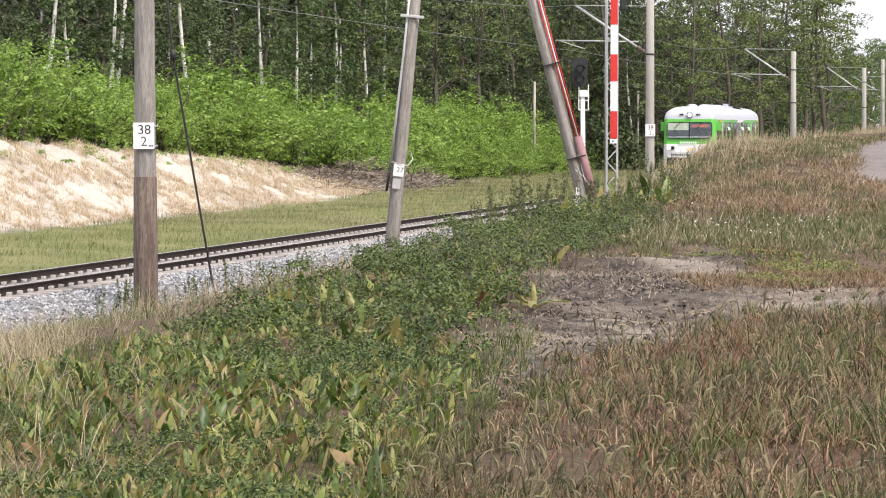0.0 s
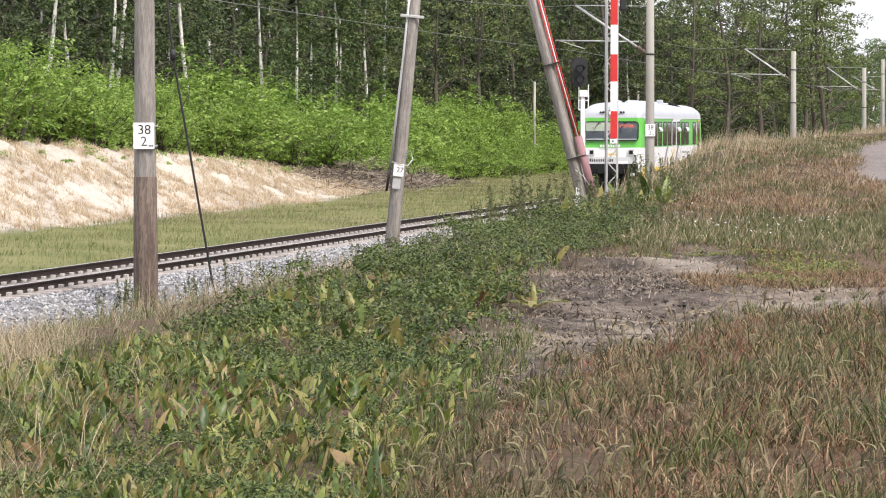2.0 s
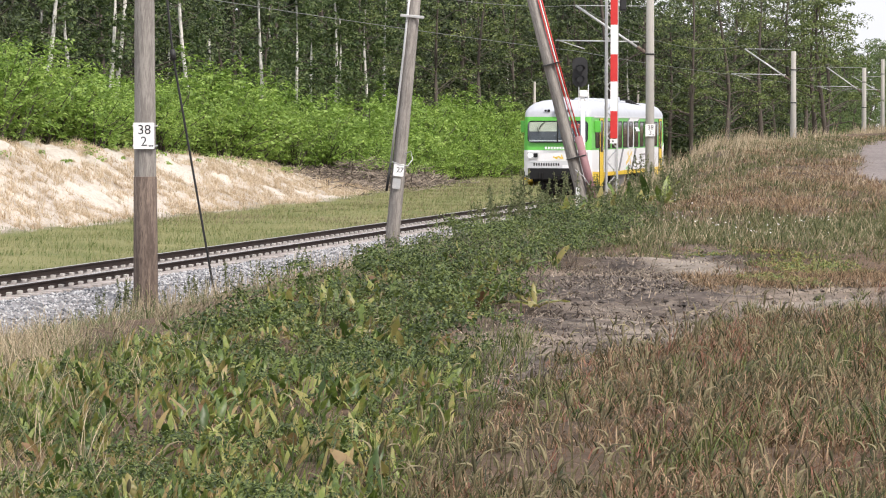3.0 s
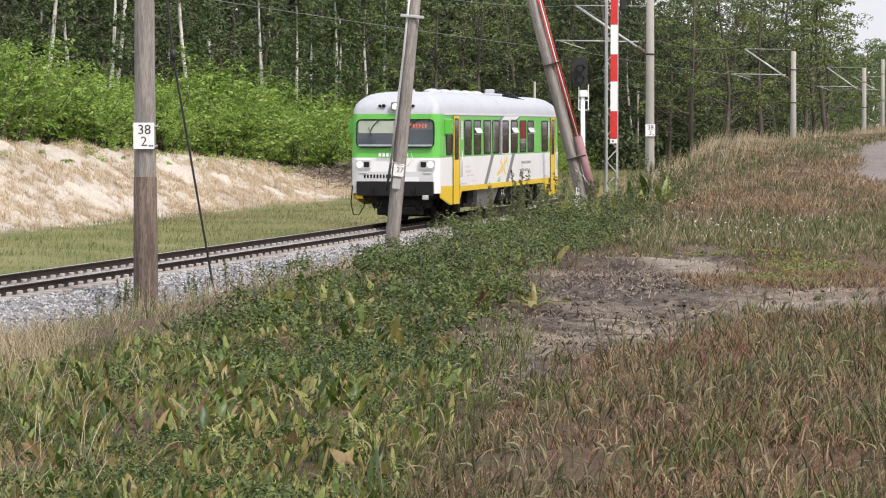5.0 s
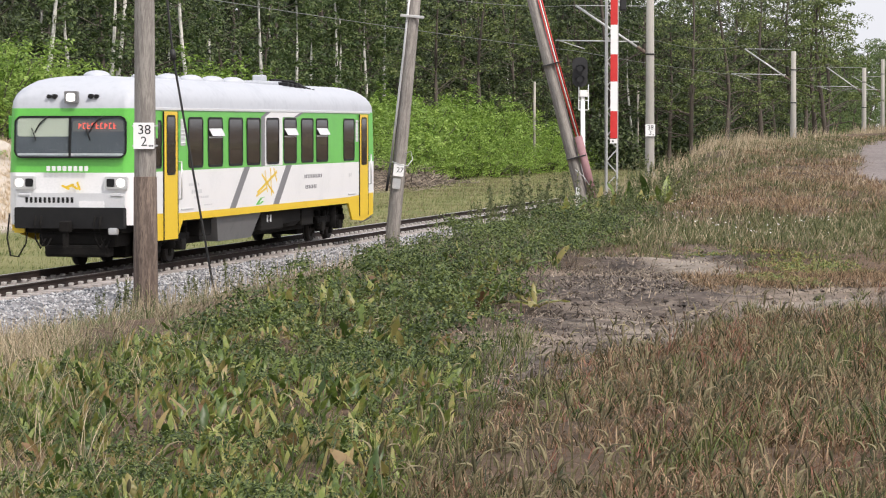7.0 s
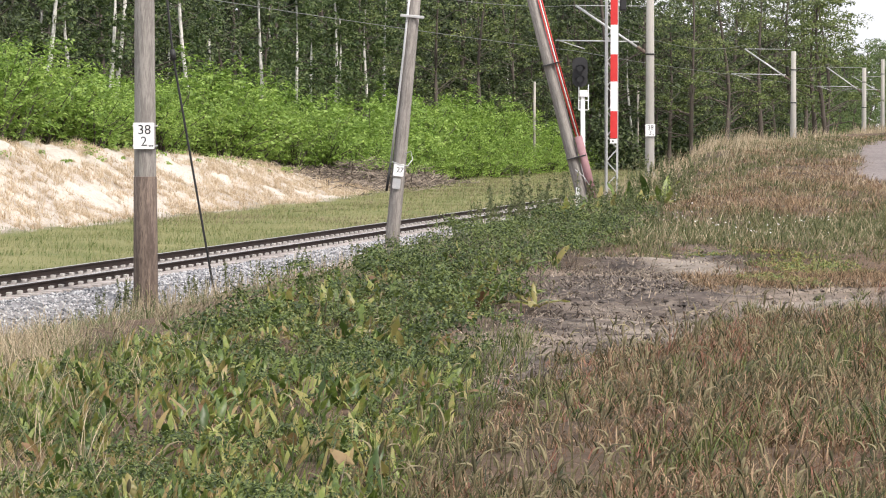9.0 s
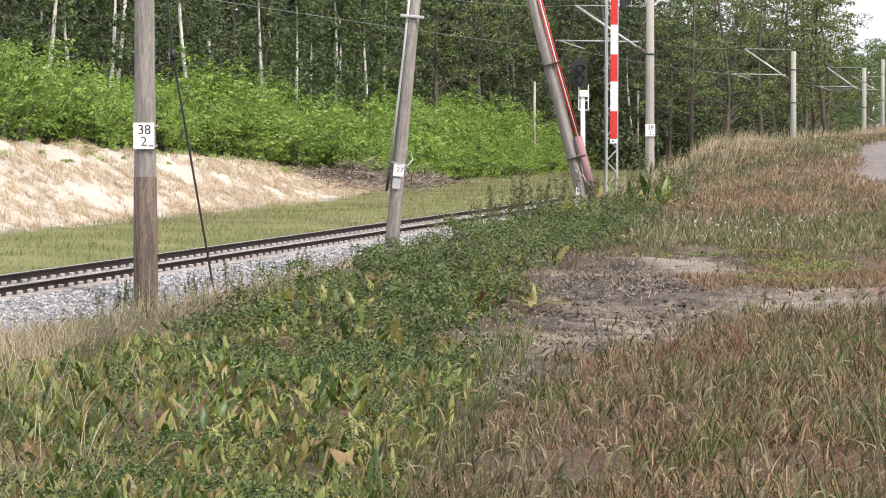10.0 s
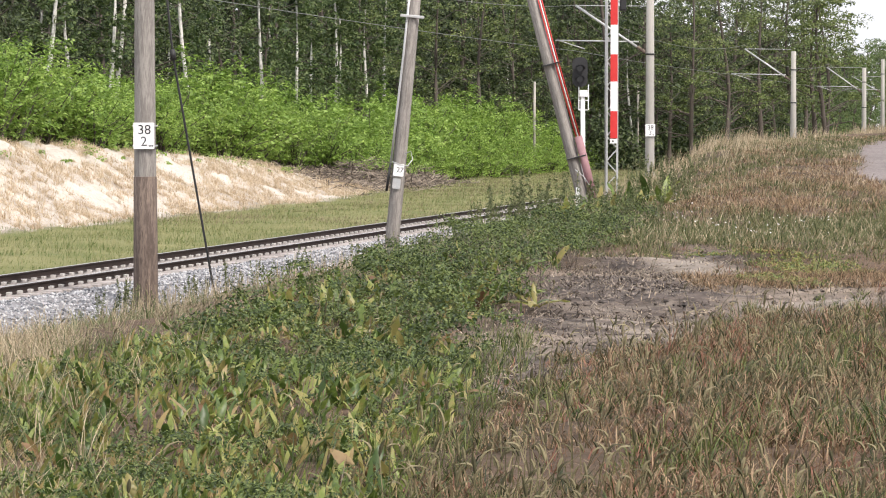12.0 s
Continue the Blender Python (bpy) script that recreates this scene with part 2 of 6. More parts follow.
def make_ground():
    ss = np.concatenate([np.linspace(-900, -140, 30), np.arange(-130, -70, 1.0), np.arange(-70, -34, 0.22), np.arange(-34, 0, 0.4), np.arange(0, 115, 0.5), np.arange(115, 130, 0.8), np.arange(130, 300, 3.0),
                         np.linspace(305, 3000, 50)])
    ds = np.concatenate([np.linspace(-900, -62, 40), np.arange(-60, -24, 1.5), np.arange(-24, -11, 0.28), np.arange(-11, -3, 0.7), np.arange(-3, 3, 1.0),
                         np.arange(3, 25, 0.27), np.arange(25, 40, 1.2), np.linspace(42, 900, 40)])
    S, D = np.meshgrid(ss, ds, indexing="ij")
    X, Y, _ = on_track(S, D)
    Z = terrain_sd(S, D, X, Y)
    # the trodden patch has ruts and clods
    bm_ = bare(X, Y)
    Z = Z + bm_ * (-0.05 + 0.10 * (vnoise(X * 3.1, Y * 3.1, 11) - 0.5) + 0.05 * (vnoise(X * 8, Y * 8, 12) - 0.5))
    Z = Z - 0.08 * road_mask(X, Y)
    n, k = S.shape
    idx = np.arange(n * k).reshape(n, k)
    faces = np.stack([idx[:-1, :-1], idx[1:, :-1], idx[1:, 1:], idx[:-1, 1:]], -1).reshape(-1, 4)[:, ::-1]
    me = np_mesh("ground", np.stack([X, Y, Z], -1).reshape(-1, 3), faces, ground_material(), True)
    sand = smooth(-13.4, -15.0, D + 1.2 * (vnoise(X * 0.5, Y * 0.5, 5) - 0.5) - (sand_base(S) + 14.6)) * smooth(-27, -23, D) * smooth(97, 82, S)
    pale = pale_sand(X, Y)
    sand = np.maximum(sand, 0.5 * pale)
    verge = smooth(-2.5, -4, D) * (1 - sand) * smooth(-60, -20, D)
    for name, v in (("sand", sand), ("dirt", bm_ * (1 - 0.8 * pale)), ("road", road_mask(X, Y)), ("verge", verge)):
        me.attributes.new(name, "FLOAT", "POINT").data.foreach_set("value", np.ascontiguousarray(v, dtype=np.float32).ravel())
    return tagged(new("ground", me), "sandy soil with thin grass, a bare dirt patch and a sand bank", "ground", kind="structure")


make_ground()

M_RAIL = material("rail_steel", [(0.012, 0.009, 0.008), (0.034, 0.023, 0.019), (0.021, 0.015, 0.013)], 0.85, 3, 40, 0.3, spec=0.25)
M_RAILTOP = material("rail_running_surface", [(0.35, 0.33, 0.32), (0.5, 0.48, 0.46)], 0.35, 4, 60, 0.05, metal=0.8)
M_SLEEPER = material("sleeper_concrete", [(0.24, 0.215, 0.195), (0.38, 0.345, 0.32), (0.31, 0.285, 0.262)], 0.9, 4, 50, 0.4, vary="object")
M_STONE = material("ballast_stone", [(0.12, 0.125, 0.135), (0.27, 0.275, 0.285), (0.45, 0.45, 0.45)], 0.9, 5, 60, 0.4, vary="island", amount=0.65)
M_BED = material("ballast_bed", [(0.06, 0.056, 0.056), (0.2, 0.195, 0.195), (0.36, 0.35, 0.345)], 0.95, 9, 45, 0.9, dist=0.04)
M_CLIP = material("rail_clip_steel", [(0.33, 0.31, 0.29), (0.5, 0.475, 0.45)], 0.6, 8, 60, 0.2)


def rail(d, z):
    """A rail of true profile, swept along the line."""
    prof = [(-0.075, -0.172), (0.075, -0.172), (0.075, -0.16), (0.012, -0.135), (0.012, -0.045), (0.037, -0.035), (0.037, -0.006), (0.028, 0.0), (-0.028, 0.0),
            (-0.037, -0.006), (-0.037, -0.035), (-0.012, -0.045), (-0.012, -0.135), (-0.075, -0.16)]
    ss = np.arange(-130, 330, 2.0)
    vs = []
    for o, w in prof:
        x, y, _ = on_track(ss, d + o)
        vs.append(np.stack([x, y, np.full_like(x, z + w)], -1))
    v = np.stack(vs, 1)
    n, k = v.shape[:2]
    i = np.arange(n * k).reshape(n, k)
    j = np.roll(i, -1, 1)
    f = np.stack([i[:-1], j[:-1], j[1:], i[1:]], -1).reshape(-1, 4)
    me = np_mesh("rail", v.reshape(-1, 3), f, M_RAIL)
    me.materials.append(M_RAILTOP)
    idx = np.tile(np.array([1 if q in (6, 7, 8) else 0 for q in range(k)], dtype=np.int32), n - 1)
    me.polygons.foreach_set("material_index", idx)
    ob = new("rail", me)
    return tagged(ob, "rust-brown steel rail with a worn bright top on concrete sleepers", "rail", "rails of the track", "")


rail(-0.7525, 0.0)
rail(0.7525, -0.03)


def make_bed():
    prof = [(-4.1, -0.66), (-2.9, -0.34), (-1.7, -0.225), (-0.5, -0.25), (0.5, -0.26), (1.7, -0.245), (2.35, -0.33), (3.9, -0.72)]
    ss = np.arange(-130, 330, 1.0)
    ds = np.interp(np.linspace(0, 7, 57), np.arange(8), [p[0] for p in prof])
    zs = np.interp(np.linspace(0, 7, 57), np.arange(8), [p[1] for p in prof])
    S, D = np.meshgrid(ss, ds, indexing="ij")
    X, Y, _ = on_track(S, D)
    Z = np.broadcast_to(zs, S.shape) + 0.06 * (vnoise(X * 4, Y * 4, 21) - 0.5)
    n, k = S.shape
    i = np.arange(n * k).reshape(n, k)
    f = np.stack([i[:-1, :-1], i[1:, :-1], i[1:, 1:], i[:-1, 1:]], -1).reshape(-1, 4)[:, ::-1]
    tagged(new("ballast_bed", np_mesh("ballast_bed", np.stack([X, Y, Z], -1).reshape(-1, 3), f, M_BED, True)),
           "grey crushed stone ballast bed under the track", "ballast", kind="structure")
    # loose stones on its near shoulder, top and far edge
    rng = np.random.default_rng(5)
    N = 42000
    s = rng.uniform(-40, 60, N)
    d = np.where(rng.random(N) < 0.72, rng.uniform(1.2, 3.9, N), rng.uniform(-2.2, 1.4, N))
    keep = vnoise(s * 0.35, d * 0.9, 23) > 0.18
    s, d = s[keep], d[keep]
    x, y, _ = on_track(s, d)
    z = np.interp(d, [p[0] for p in prof], [p[1] for p in prof]) + rng.uniform(-0.01, 0.03, len(s))
    c = np.stack([x, y, z], -1)
    base = np.array([[1, 0, 0], [-1, 0, 0], [0, 1, 0], [0, -1, 0], [0, 0, 1], [0, 0, -1]], float)
    tri = np.array([[0, 2, 4], [2, 1, 4], [1, 3, 4], [3, 0, 4], [2, 0, 5], [1, 2, 5], [3, 1, 5], [0, 3, 5]])
    r = rng.uniform(0.022, 0.05, (len(s), 1, 1)) * rng.uniform(0.6, 1.3, (len(s), 6, 1))
    a = rng.uniform(0, 6.28, len(s))
    R = np.zeros((len(s), 3, 3))
    R[:, 0, 0], R[:, 0, 1], R[:, 1, 0], R[:, 1, 1], R[:, 2, 2] = np.cos(a), -np.sin(a), np.sin(a), np.cos(a), 0.8
    v = np.einsum("nij,vj->nvi", R, base) * r + c[:, None]
    f = (tri[None] + (np.arange(len(s)) * 6)[:, None, None]).reshape(-1, 3)
    tagged(new("ballast_stones", np_mesh("ballast_stones", v.reshape(-1, 3), f, M_STONE)), "loose pale grey crushed stones beside the rails", "gravel", kind="stuff")


make_bed()


def make_sleepers():
    bm = bmesh.new()
    box(bm, -0.13, 0.13, -1.3, 1.3, -0.42, -0.19, 0.02)
    me = bpy.data.meshes.new("sleeper")
    bm.to_mesh(me)
    bm.free()
    me.materials.append(M_SLEEPER)
    bm = bmesh.new()
    box(bm, -0.07, 0.07, -0.045, 0.045, -0.19, -0.13, 0.012)
    cm = bpy.data.meshes.new("rail_clip")
    bm.to_mesh(cm)
    bm.free()
    cm.materials.append(M_CLIP)
    for i in range(280):
        s = -46 + i * 0.6
        x, y, h = on_track(s)
        ob = new("sleeper", me)
        ob.matrix_basis = pose(float(x), float(y), -0.01, 0, 0, 90 - math.degrees(float(h)))
        tagged(ob, "pale concrete railway sleeper bedded in grey ballast", "sleeper", "sleepers of the track")
        for o in (-0.8575, -0.6475, 0.6475, 0.8575):
            c = new("rail_clip", cm)
            c.parent = ob
            c.location.y = o


make_sleepers()
# ---- the railcar: x runs back from its front, y < 0 is the side towards the bank, z = 0 at rail height ----
LEN, HALF = 22.1, 1.465
M_GREEN = material("green_paint", [(0.10, 0.42, 0.06), (0.13, 0.50, 0.075), (0.115, 0.46, 0.07)], 0.38, 0.8, 25, 0.03)
M_WHITE = material("white_paint", [(0.70, 0.71, 0.71), (0.80, 0.80, 0.80), (0.76, 0.76, 0.755)], 0.4, 0.9, 22, 0.03)
M_LIGHTGREY = material("light_grey_paint", [(0.55, 0.56, 0.57), (0.62, 0.63, 0.64)], 0.45, 1, 25, 0.03)
M_ROOF = material("roof_paint", [(0.38, 0.40, 0.435), (0.45, 0.47, 0.505), (0.415, 0.435, 0.47)], 0.5, 0.7, 6, 0.01)
M_YELLOW = material("yellow_paint", [(0.66, 0.44, 0.015), (0.78, 0.54, 0.03), (0.72, 0.5, 0.02)], 0.42, 1, 25, 0.04)
M_STRIPE = material("grey_stripe_film", [(0.17, 0.17, 0.18), (0.22, 0.22, 0.23)], 0.5, 2, 30, 0.02)
M_BLACK = material("black_rubber", [(0.006, 0.006, 0.0065), (0.013, 0.013, 0.013)], 0.65, 5, 60, 0.1, spec=0.3)
# grime, with the shade under the floor darkened into its colour
M_UNDER = material("underframe_grime_and_shade", [(0.003, 0.003, 0.003), (0.012, 0.011, 0.01), (0.006, 0.0055, 0.005)], 0.9, 3, 40, 0.3, spec=0.2)
M_TANK = material("grey_tank_paint", [(0.10, 0.105, 0.11), (0.17, 0.17, 0.17), (0.13, 0.13, 0.135)], 0.55, 2, 30, 0.1)
M_TINT = material("tinted_window_glass", [(0.012, 0.01, 0.009), (0.03, 0.025, 0.022)], 0.06, 0.8, 5, 0.0, spec=0.6)
# cab grey, lifted and blued to hold the sky mirrored in the windscreen
M_INTERIOR = material("cab_grey_with_sky_sheen", [(0.075, 0.083, 0.1), (0.13, 0.14, 0.16)], 0.7, 2, 20, 0.1)
M_BLIND = material("cream_sun_blind", [(0.50, 0.52, 0.42), (0.58, 0.6, 0.5)], 0.8, 3, 60, 0.1)
M_CHROME = material("bright_lamp_rim", [(0.55, 0.56, 0.57), (0.7, 0.7, 0.7)], 0.3, 5, 40, 0.05, metal=0.6)
M_GLASS = glass("clear_windscreen_glass")
M_LED = glow("red_display_led", (1.0, 0.12, 0.08), 1.6)
M_LAMP = glow("white_lamp_glow", (1.0, 0.97, 0.9), 1.6)
M_WHEEL = material("wheel_steel", [(0.012, 0.011, 0.01), (0.035, 0.03, 0.027)], 0.8, 5, 40, 0.2, metal=0.2)


def ring(x0, x1, half, r, n=7):
    """Plan outline with rounded corners, counter-clockwise from the front."""
    pts = []
    for cx, cy, a0 in ((x0 + r, -half + r, 180), (x1 - r, -half + r, 270), (x1 - r, half - r, 0), (x0 + r, half - r, 90)):
        for i in range(n):
            a = radians(a0 + 90 * i / (n - 1))
            pts.append((cx + r * math.cos(a), cy + r * math.sin(a)))
    return pts


def stack(levels, cap=False, bulge=0.12):
    """Skin through plan outlines: (z, x0, x1, half, radius); the ends bulge slightly."""
    bm = bmesh.new()
    rows = []
    for z, x0, x1, half, r in levels:
        row = []
        for x, y in ring(x0, x1, half, r):
            k = 1 - (y / half) ** 2
            if x < x0 + r:
                x -= bulge * k * (1 - (x - x0) / r)
            if x > x1 - r:
                x += bulge * k * (1 - (x1 - x) / r)
            row.append(bm.verts.new((x, y, z)))
        rows.append(row)
    for a, b in zip(rows, rows[1:]):
        for i in range(len(a)):
            f = bm.faces.new((a[i], a[(i + 1) % len(a)], b[(i + 1) % len(b)], b[i]))
            f.smooth = len(levels) > 4 or (a[i].co - a[(i + 1) % len(a)].co).length < 1.0
    if cap:
        bm.faces.new(rows[-1])
    return bm


def rounded_plate(w, h, r, t, n=4):
    """A flat plate w x h with rounded corners, in the x-z plane, its face towards -y, t thick."""
    bm = bmesh.new()
    pts = []
    for cx, cz, a0 in ((w / 2 - r, h / 2 - r, 0), (-w / 2 + r, h / 2 - r, 90), (-w / 2 + r, -h / 2 + r, 180), (w / 2 - r, -h / 2 + r, 270)):
        for i in range(n):
            a = radians(a0 + 90 * i / (n - 1))
            pts.append((cx + r * math.cos(a), cz + r * math.sin(a)))
    f = [bm.verts.new((x, -t, z)) for x, z in pts]
    b = [bm.verts.new((x, 0, z)) for x, z in pts]
    bm.faces.new(f[::-1])
    bm.faces.new(b)
    for i in range(len(pts)):
        j = (i + 1) % len(pts)
        bm.faces.new((f[i], f[j], b[j], b[i]))
    bmesh.ops.recalc_face_normals(bm, faces=bm.faces)
    return bm


def rounded_frame(w, h, r, edge, t, n=4):
    """A rounded frame of that edge width round a w x h opening."""
    bm = bmesh.new()
    loops = []
    for g, y in ((edge, 0), (edge, -t), (0, -t), (0, 0)):
        row = []
        for sx, sz, a0 in ((1, 1, 0), (-1, 1, 90), (-1, -1, 180), (1, -1, 270)):
            for i in range(n):
                a = radians(a0 + 90 * i / (n - 1))
                row.append(bm.verts.new((sx * (w / 2 - r) + (r + g) * math.cos(a), y, sz * (h / 2 - r) + (r + g) * math.sin(a))))
        loops.append(row)
    for a, b in zip(loops, loops[1:]):
        for i in range(len(a)):
            j = (i + 1) % len(a)
            bm.faces.new((a[i], a[j], b[j], b[i]))
    bmesh.ops.recalc_face_normals(bm, faces=bm.faces)
    return bm


def quad_plate(pts, y, t=0.004):
    """A thin sheet over a polygon (x, z) lying against the side y (negative side), t proud."""
    bm = bmesh.new()
    f = [bm.verts.new((x, y - t, z)) for x, z in pts]
    b = [bm.verts.new((x, y + 0.002, z)) for x, z in pts]
    bm.faces.new(f)
    for i in range(len(pts)):
        j = (i + 1) % len(pts)
        bm.faces.new((f[i], f[j], b[j], b[i]))
    bmesh.ops.recalc_face_normals(bm, faces=bm.faces)
    return bm


def side_window(parent, u0, u1, z0, z1, side, hinged=False):
    w, h = u1 - u0, z1 - z0
    m = pose((u0 + u1) / 2, side * HALF, (z0 + z1) / 2, 0, 0, 0 if side < 0 else 180)
    win = part("window", rounded_frame(w - 0.1, h - 0.1, 0.06, 0.05, 0.014), M_BLACK, parent)
    win.matrix_basis = m
    part("pane", rounded_plate(w - 0.08, h - 0.08, 0.06, 0.006), M_TINT, win)
    if hinged:
        # pale grey here stands in for sky reflected by the tilted flap
        v = part("vent_flap", rounded_plate(w - 0.16, 0.27, 0.03, 0.008), M_LIGHTGREY, win, "tilted open vent flap, coloured pale for the sky it catches")
        v.matrix_basis = pose(0.0, -0.03, h / 2 - 0.33, -28, 0, 0)
        part("vent_bar", rounded_plate(w - 0.14, 0.035, 0.01, 0.02), M_LIGHTGREY, win).matrix_basis = pose(0, 0, h / 2 - 0.48)


def railcar():
    car = empty("railcar", pose(0, 0, 0), "green, white and yellow diesel railcar with grey roof and dark windows", "train")
    G0, G1, W0 = 2.15, 3.56, 1.2
    part("lower_side", stack([(1.0, 0.02, LEN - 0.02, HALF - 0.01, 0.24), (W0, 0.0, LEN, HALF, 0.24), (G0, 0.0, LEN, HALF, 0.24)]), M_WHITE, car, "white lower body side")
    part("window_band", stack([(G0, 0.0, LEN, HALF, 0.24), (G1, 0.1, LEN - 0.1, HALF - 0.012, 0.24)]), M_GREEN, car, "bright green window band")
    lv = []
    for i in range(9):
        a = radians(88 * i / 8)
        lv.append((G1 + 0.74 * math.sin(a) ** 0.9, 0.1 + 1.5 * (1 - math.cos(a)), LEN - 0.1 - 1.5 * (1 - math.cos(a)), max(0.12, (HALF - 0.012) * math.cos(a) ** 0.62), 0.24 if i < 5 else 0.09))
    part("roof", stack(lv, cap=True, bulge=0.1), M_ROOF, car, "pale grey rounded roof")
    # gutter along both roof edges
    for sd in (-1, 1):
        bm = bmesh.new()
        box(bm, 0.7, LEN - 0.7, sd * HALF - 0.012, sd * HALF + 0.02, G1 - 0.035, G1 + 0.03, 0.008)
        part("gutter", bm, M_LIGHTGREY, car)
        bm = bmesh.new()
        box(bm, 1.2, LEN - 1.2, sd * 0.98 - 0.015, sd * 0.98 + 0.015, G1 + 0.44, G1 + 0.5)
        part("roof_strip", bm, M_TANK, car)
    # yellow skirt, lower at the ends
    for sd in (-1, 1):
        y = sd * HALF
        for nm, poly, mt in (("skirt", [(0.3, 1.24), (0.3, 0.86), (1.7, 0.6), (3.1, 0.6), (3.5, 1.0), (3.5, 1.17)], M_YELLOW),
                             ("sill_band", [(3.5, 1.17), (3.5, 1.0), (18.9, 1.0), (18.9, 1.17)], M_YELLOW),
                             ("skirt", [(18.9, 1.17), (18.9, 1.0), (19.35, 0.52), (20.6, 0.46), (21.8, 0.62), (21.8, 1.24)], M_YELLOW)):
            bm = bmesh.new()
            lo = [bm.verts.new((x, y - sd * 0.05, z)) for x, z in poly]
            hi = [bm.verts.new((x, y + sd * 0.005, z)) for x, z in poly]
            bm.faces.new(lo)
            bm.faces.new(hi[::-1])
            for i in range(len(poly)):
                j = (i + 1) % len(poly)
                bm.faces.new((lo[i], lo[j], hi[j], hi[i]))
            bmesh.ops.recalc_face_normals(bm, faces=bm.faces)
            part(nm, bm, mt, car, "yellow painted skirt")
        # doors near both ends
        for u0, u1 in ((2.07, 3.1), (20.15, 21.15)):
            door = part("door", rounded_plate(u1 - u0, 2.9, 0.04, 0.016), M_YELLOW, car, "narrow yellow door with a tall dark window")
            door.matrix_basis = pose((u0 + u1) / 2, y + sd * 0.006, 2.05, 0, 0, 0 if sd < 0 else 180)
            part("door_pane", rounded_plate(0.56, 1.28, 0.06, 0.006), M_TINT, door).matrix_basis = pose(0, -0.016, 0.69)
            part("pane_frame", rounded_frame(0.56, 1.28, 0.06, 0.04, 0.012), M_BLACK, door).matrix_basis = pose(0, -0.014, 0.69)
            for e in (-0.5, 0.5):
                bm = bmesh.new()
                box(bm, e * (u1 - u0) - 0.022, e * (u1 - u0) + 0.022, -0.02, 0.0, -1.45, 1.45)
                part("door_seal", bm, M_BLACK, door)
            bm = bmesh.new()
            tube(bm, (0.62, -0.07, -0.55), (0.62, -0.07, 0.3), 0.018, n=8)
            tube(bm, (0.62, -0.07, -0.55), (0.62, 0.0, -0.55), 0.016, n=6)
            tube(bm, (0.62, -0.07, 0.3), (0.62, 0.0, 0.3), 0.016, n=6)
            part("hand_rail", bm, M_CHROME, door)
        # windows
        for u0, u1, hg in ((3.95, 5.1, 0), (5.5, 6.7, 1), (7.2, 8.4, 0), (8.75, 9.95, 0), (10.5, 11.7, 0), (12.15, 13.4, 1), (13.87, 15.1, 0), (15.4, 16.65, 1), (18.35, 19.6, 0)):
            side_window(car, u0, u1, 2.2, 3.38, sd, hg)
        side_window(car, 1.05, 1.95, 2.22, 3.3, sd)
        # white panel between two grey stripes that lean up to the roof
        if sd < 0:
            def strip(a, b, z0, z1, mt, nm, lab, t):
                f = (lambda z: 1.27 * (z - 2.13)) if z1 <= 2.2 else (lambda z: 0.0)
                part(nm, quad_plate([(a + f(z0), z0), (b + f(z0), z0), (b + f(z1), z1), (a + f(z1), z1)], y, t), mt, car, lab)
            strip(8.5, 9.0, 1.05, 2.16, M_STRIPE, "stripe", "dark grey slanting stripe", 0.0035)
            strip(12.35, 12.9, 1.05, 2.16, M_STRIPE, "stripe", "dark grey slanting stripe", 0.0035)
            strip(10.05, 10.4, 2.165, 3.4, M_STRIPE, "stripe", "dark grey upright stripe", 0.003)
            strip(10.4, 12.05, 2.165, 3.4, M_WHITE, "panel", "white panel between the stripes", 0.003)
            part("panel", quad_plate([(10.4, 3.4), (13.3, 3.4), (13.9, 3.545), (11.0, 3.545)], y, 0.003), M_WHITE, car)
            part("stripe", quad_plate([(13.0, 3.38), (13.35, 3.38), (14.2, 3.545), (13.9, 3.545)], y, 0.0035), M_STRIPE, car)
            part("stripe", quad_plate([(10.05, 3.4), (10.4, 3.4), (11.0, 3.545), (10.65, 3.545)], y, 0.0035), M_STRIPE, car)
            # yellow emblem of loose strokes, faint lettering as bars
            for a, z0, b, z1, w in ((9.7, 1.5, 11.5, 2.0, .07), (10.1, 1.95, 11.2, 1.45, .06), (10.9, 2.1, 11.0, 1.4, .06), (9.6, 1.42, 10.6, 1.62, .05), (11.2, 2.1, 11.5, 1.75, .06), (10.4, 2.05, 10.6, 1.5, .05)):
                dx, dz = b - a, z1 - z0
                k = w / 2 / math.hypot(dx, dz)
                part("emblem_stroke", quad_plate([(a - dz * k, z0 + dx * k), (a + dz * k, z0 - dx * k), (b + dz * k, z1 - dx * k), (b - dz * k, z1 + dx * k)], y, 0.004), M_YELLOW, car)
            for a, z0, b, z1 in ((9.55, 1.2, 9.95, 1.36), (9.9, 1.36, 10.3, 1.38), (9.75, 1.2, 10.1, 1.28)):
                part("emblem_stroke", quad_plate([(a, z0), (a + 0.2, z0), (b + 0.2, z1), (b, z1)], y, 0.004), M_GREEN, car)
            for u, z, w, hh in ((14.2, 1.78, 1.9, .1), (14.3, 1.5, 1.2, .1), (4.0, 1.78, .9, .06), (4.2, 1.6, 1.0, .09), (4.4, 1.48, 1.2, .05), (19.0, 1.75, .5, .1), (5.2, 1.3, 0.8, .03)):
                n = int(w / 0.17)
                for i in range(n):
                    part("letter_bar", quad_plate([(u + i * 0.17, z), (u + i * 0.17 + 0.1, z), (u + i * 0.17 + 0.1, z + hh), (u + i * 0.17, z + hh)], y, 0.004), M_LIGHTGREY if hh > .09 and u < 10 else M_STRIPE if u > 14 and u < 16 else M_LIGHTGREY, car)
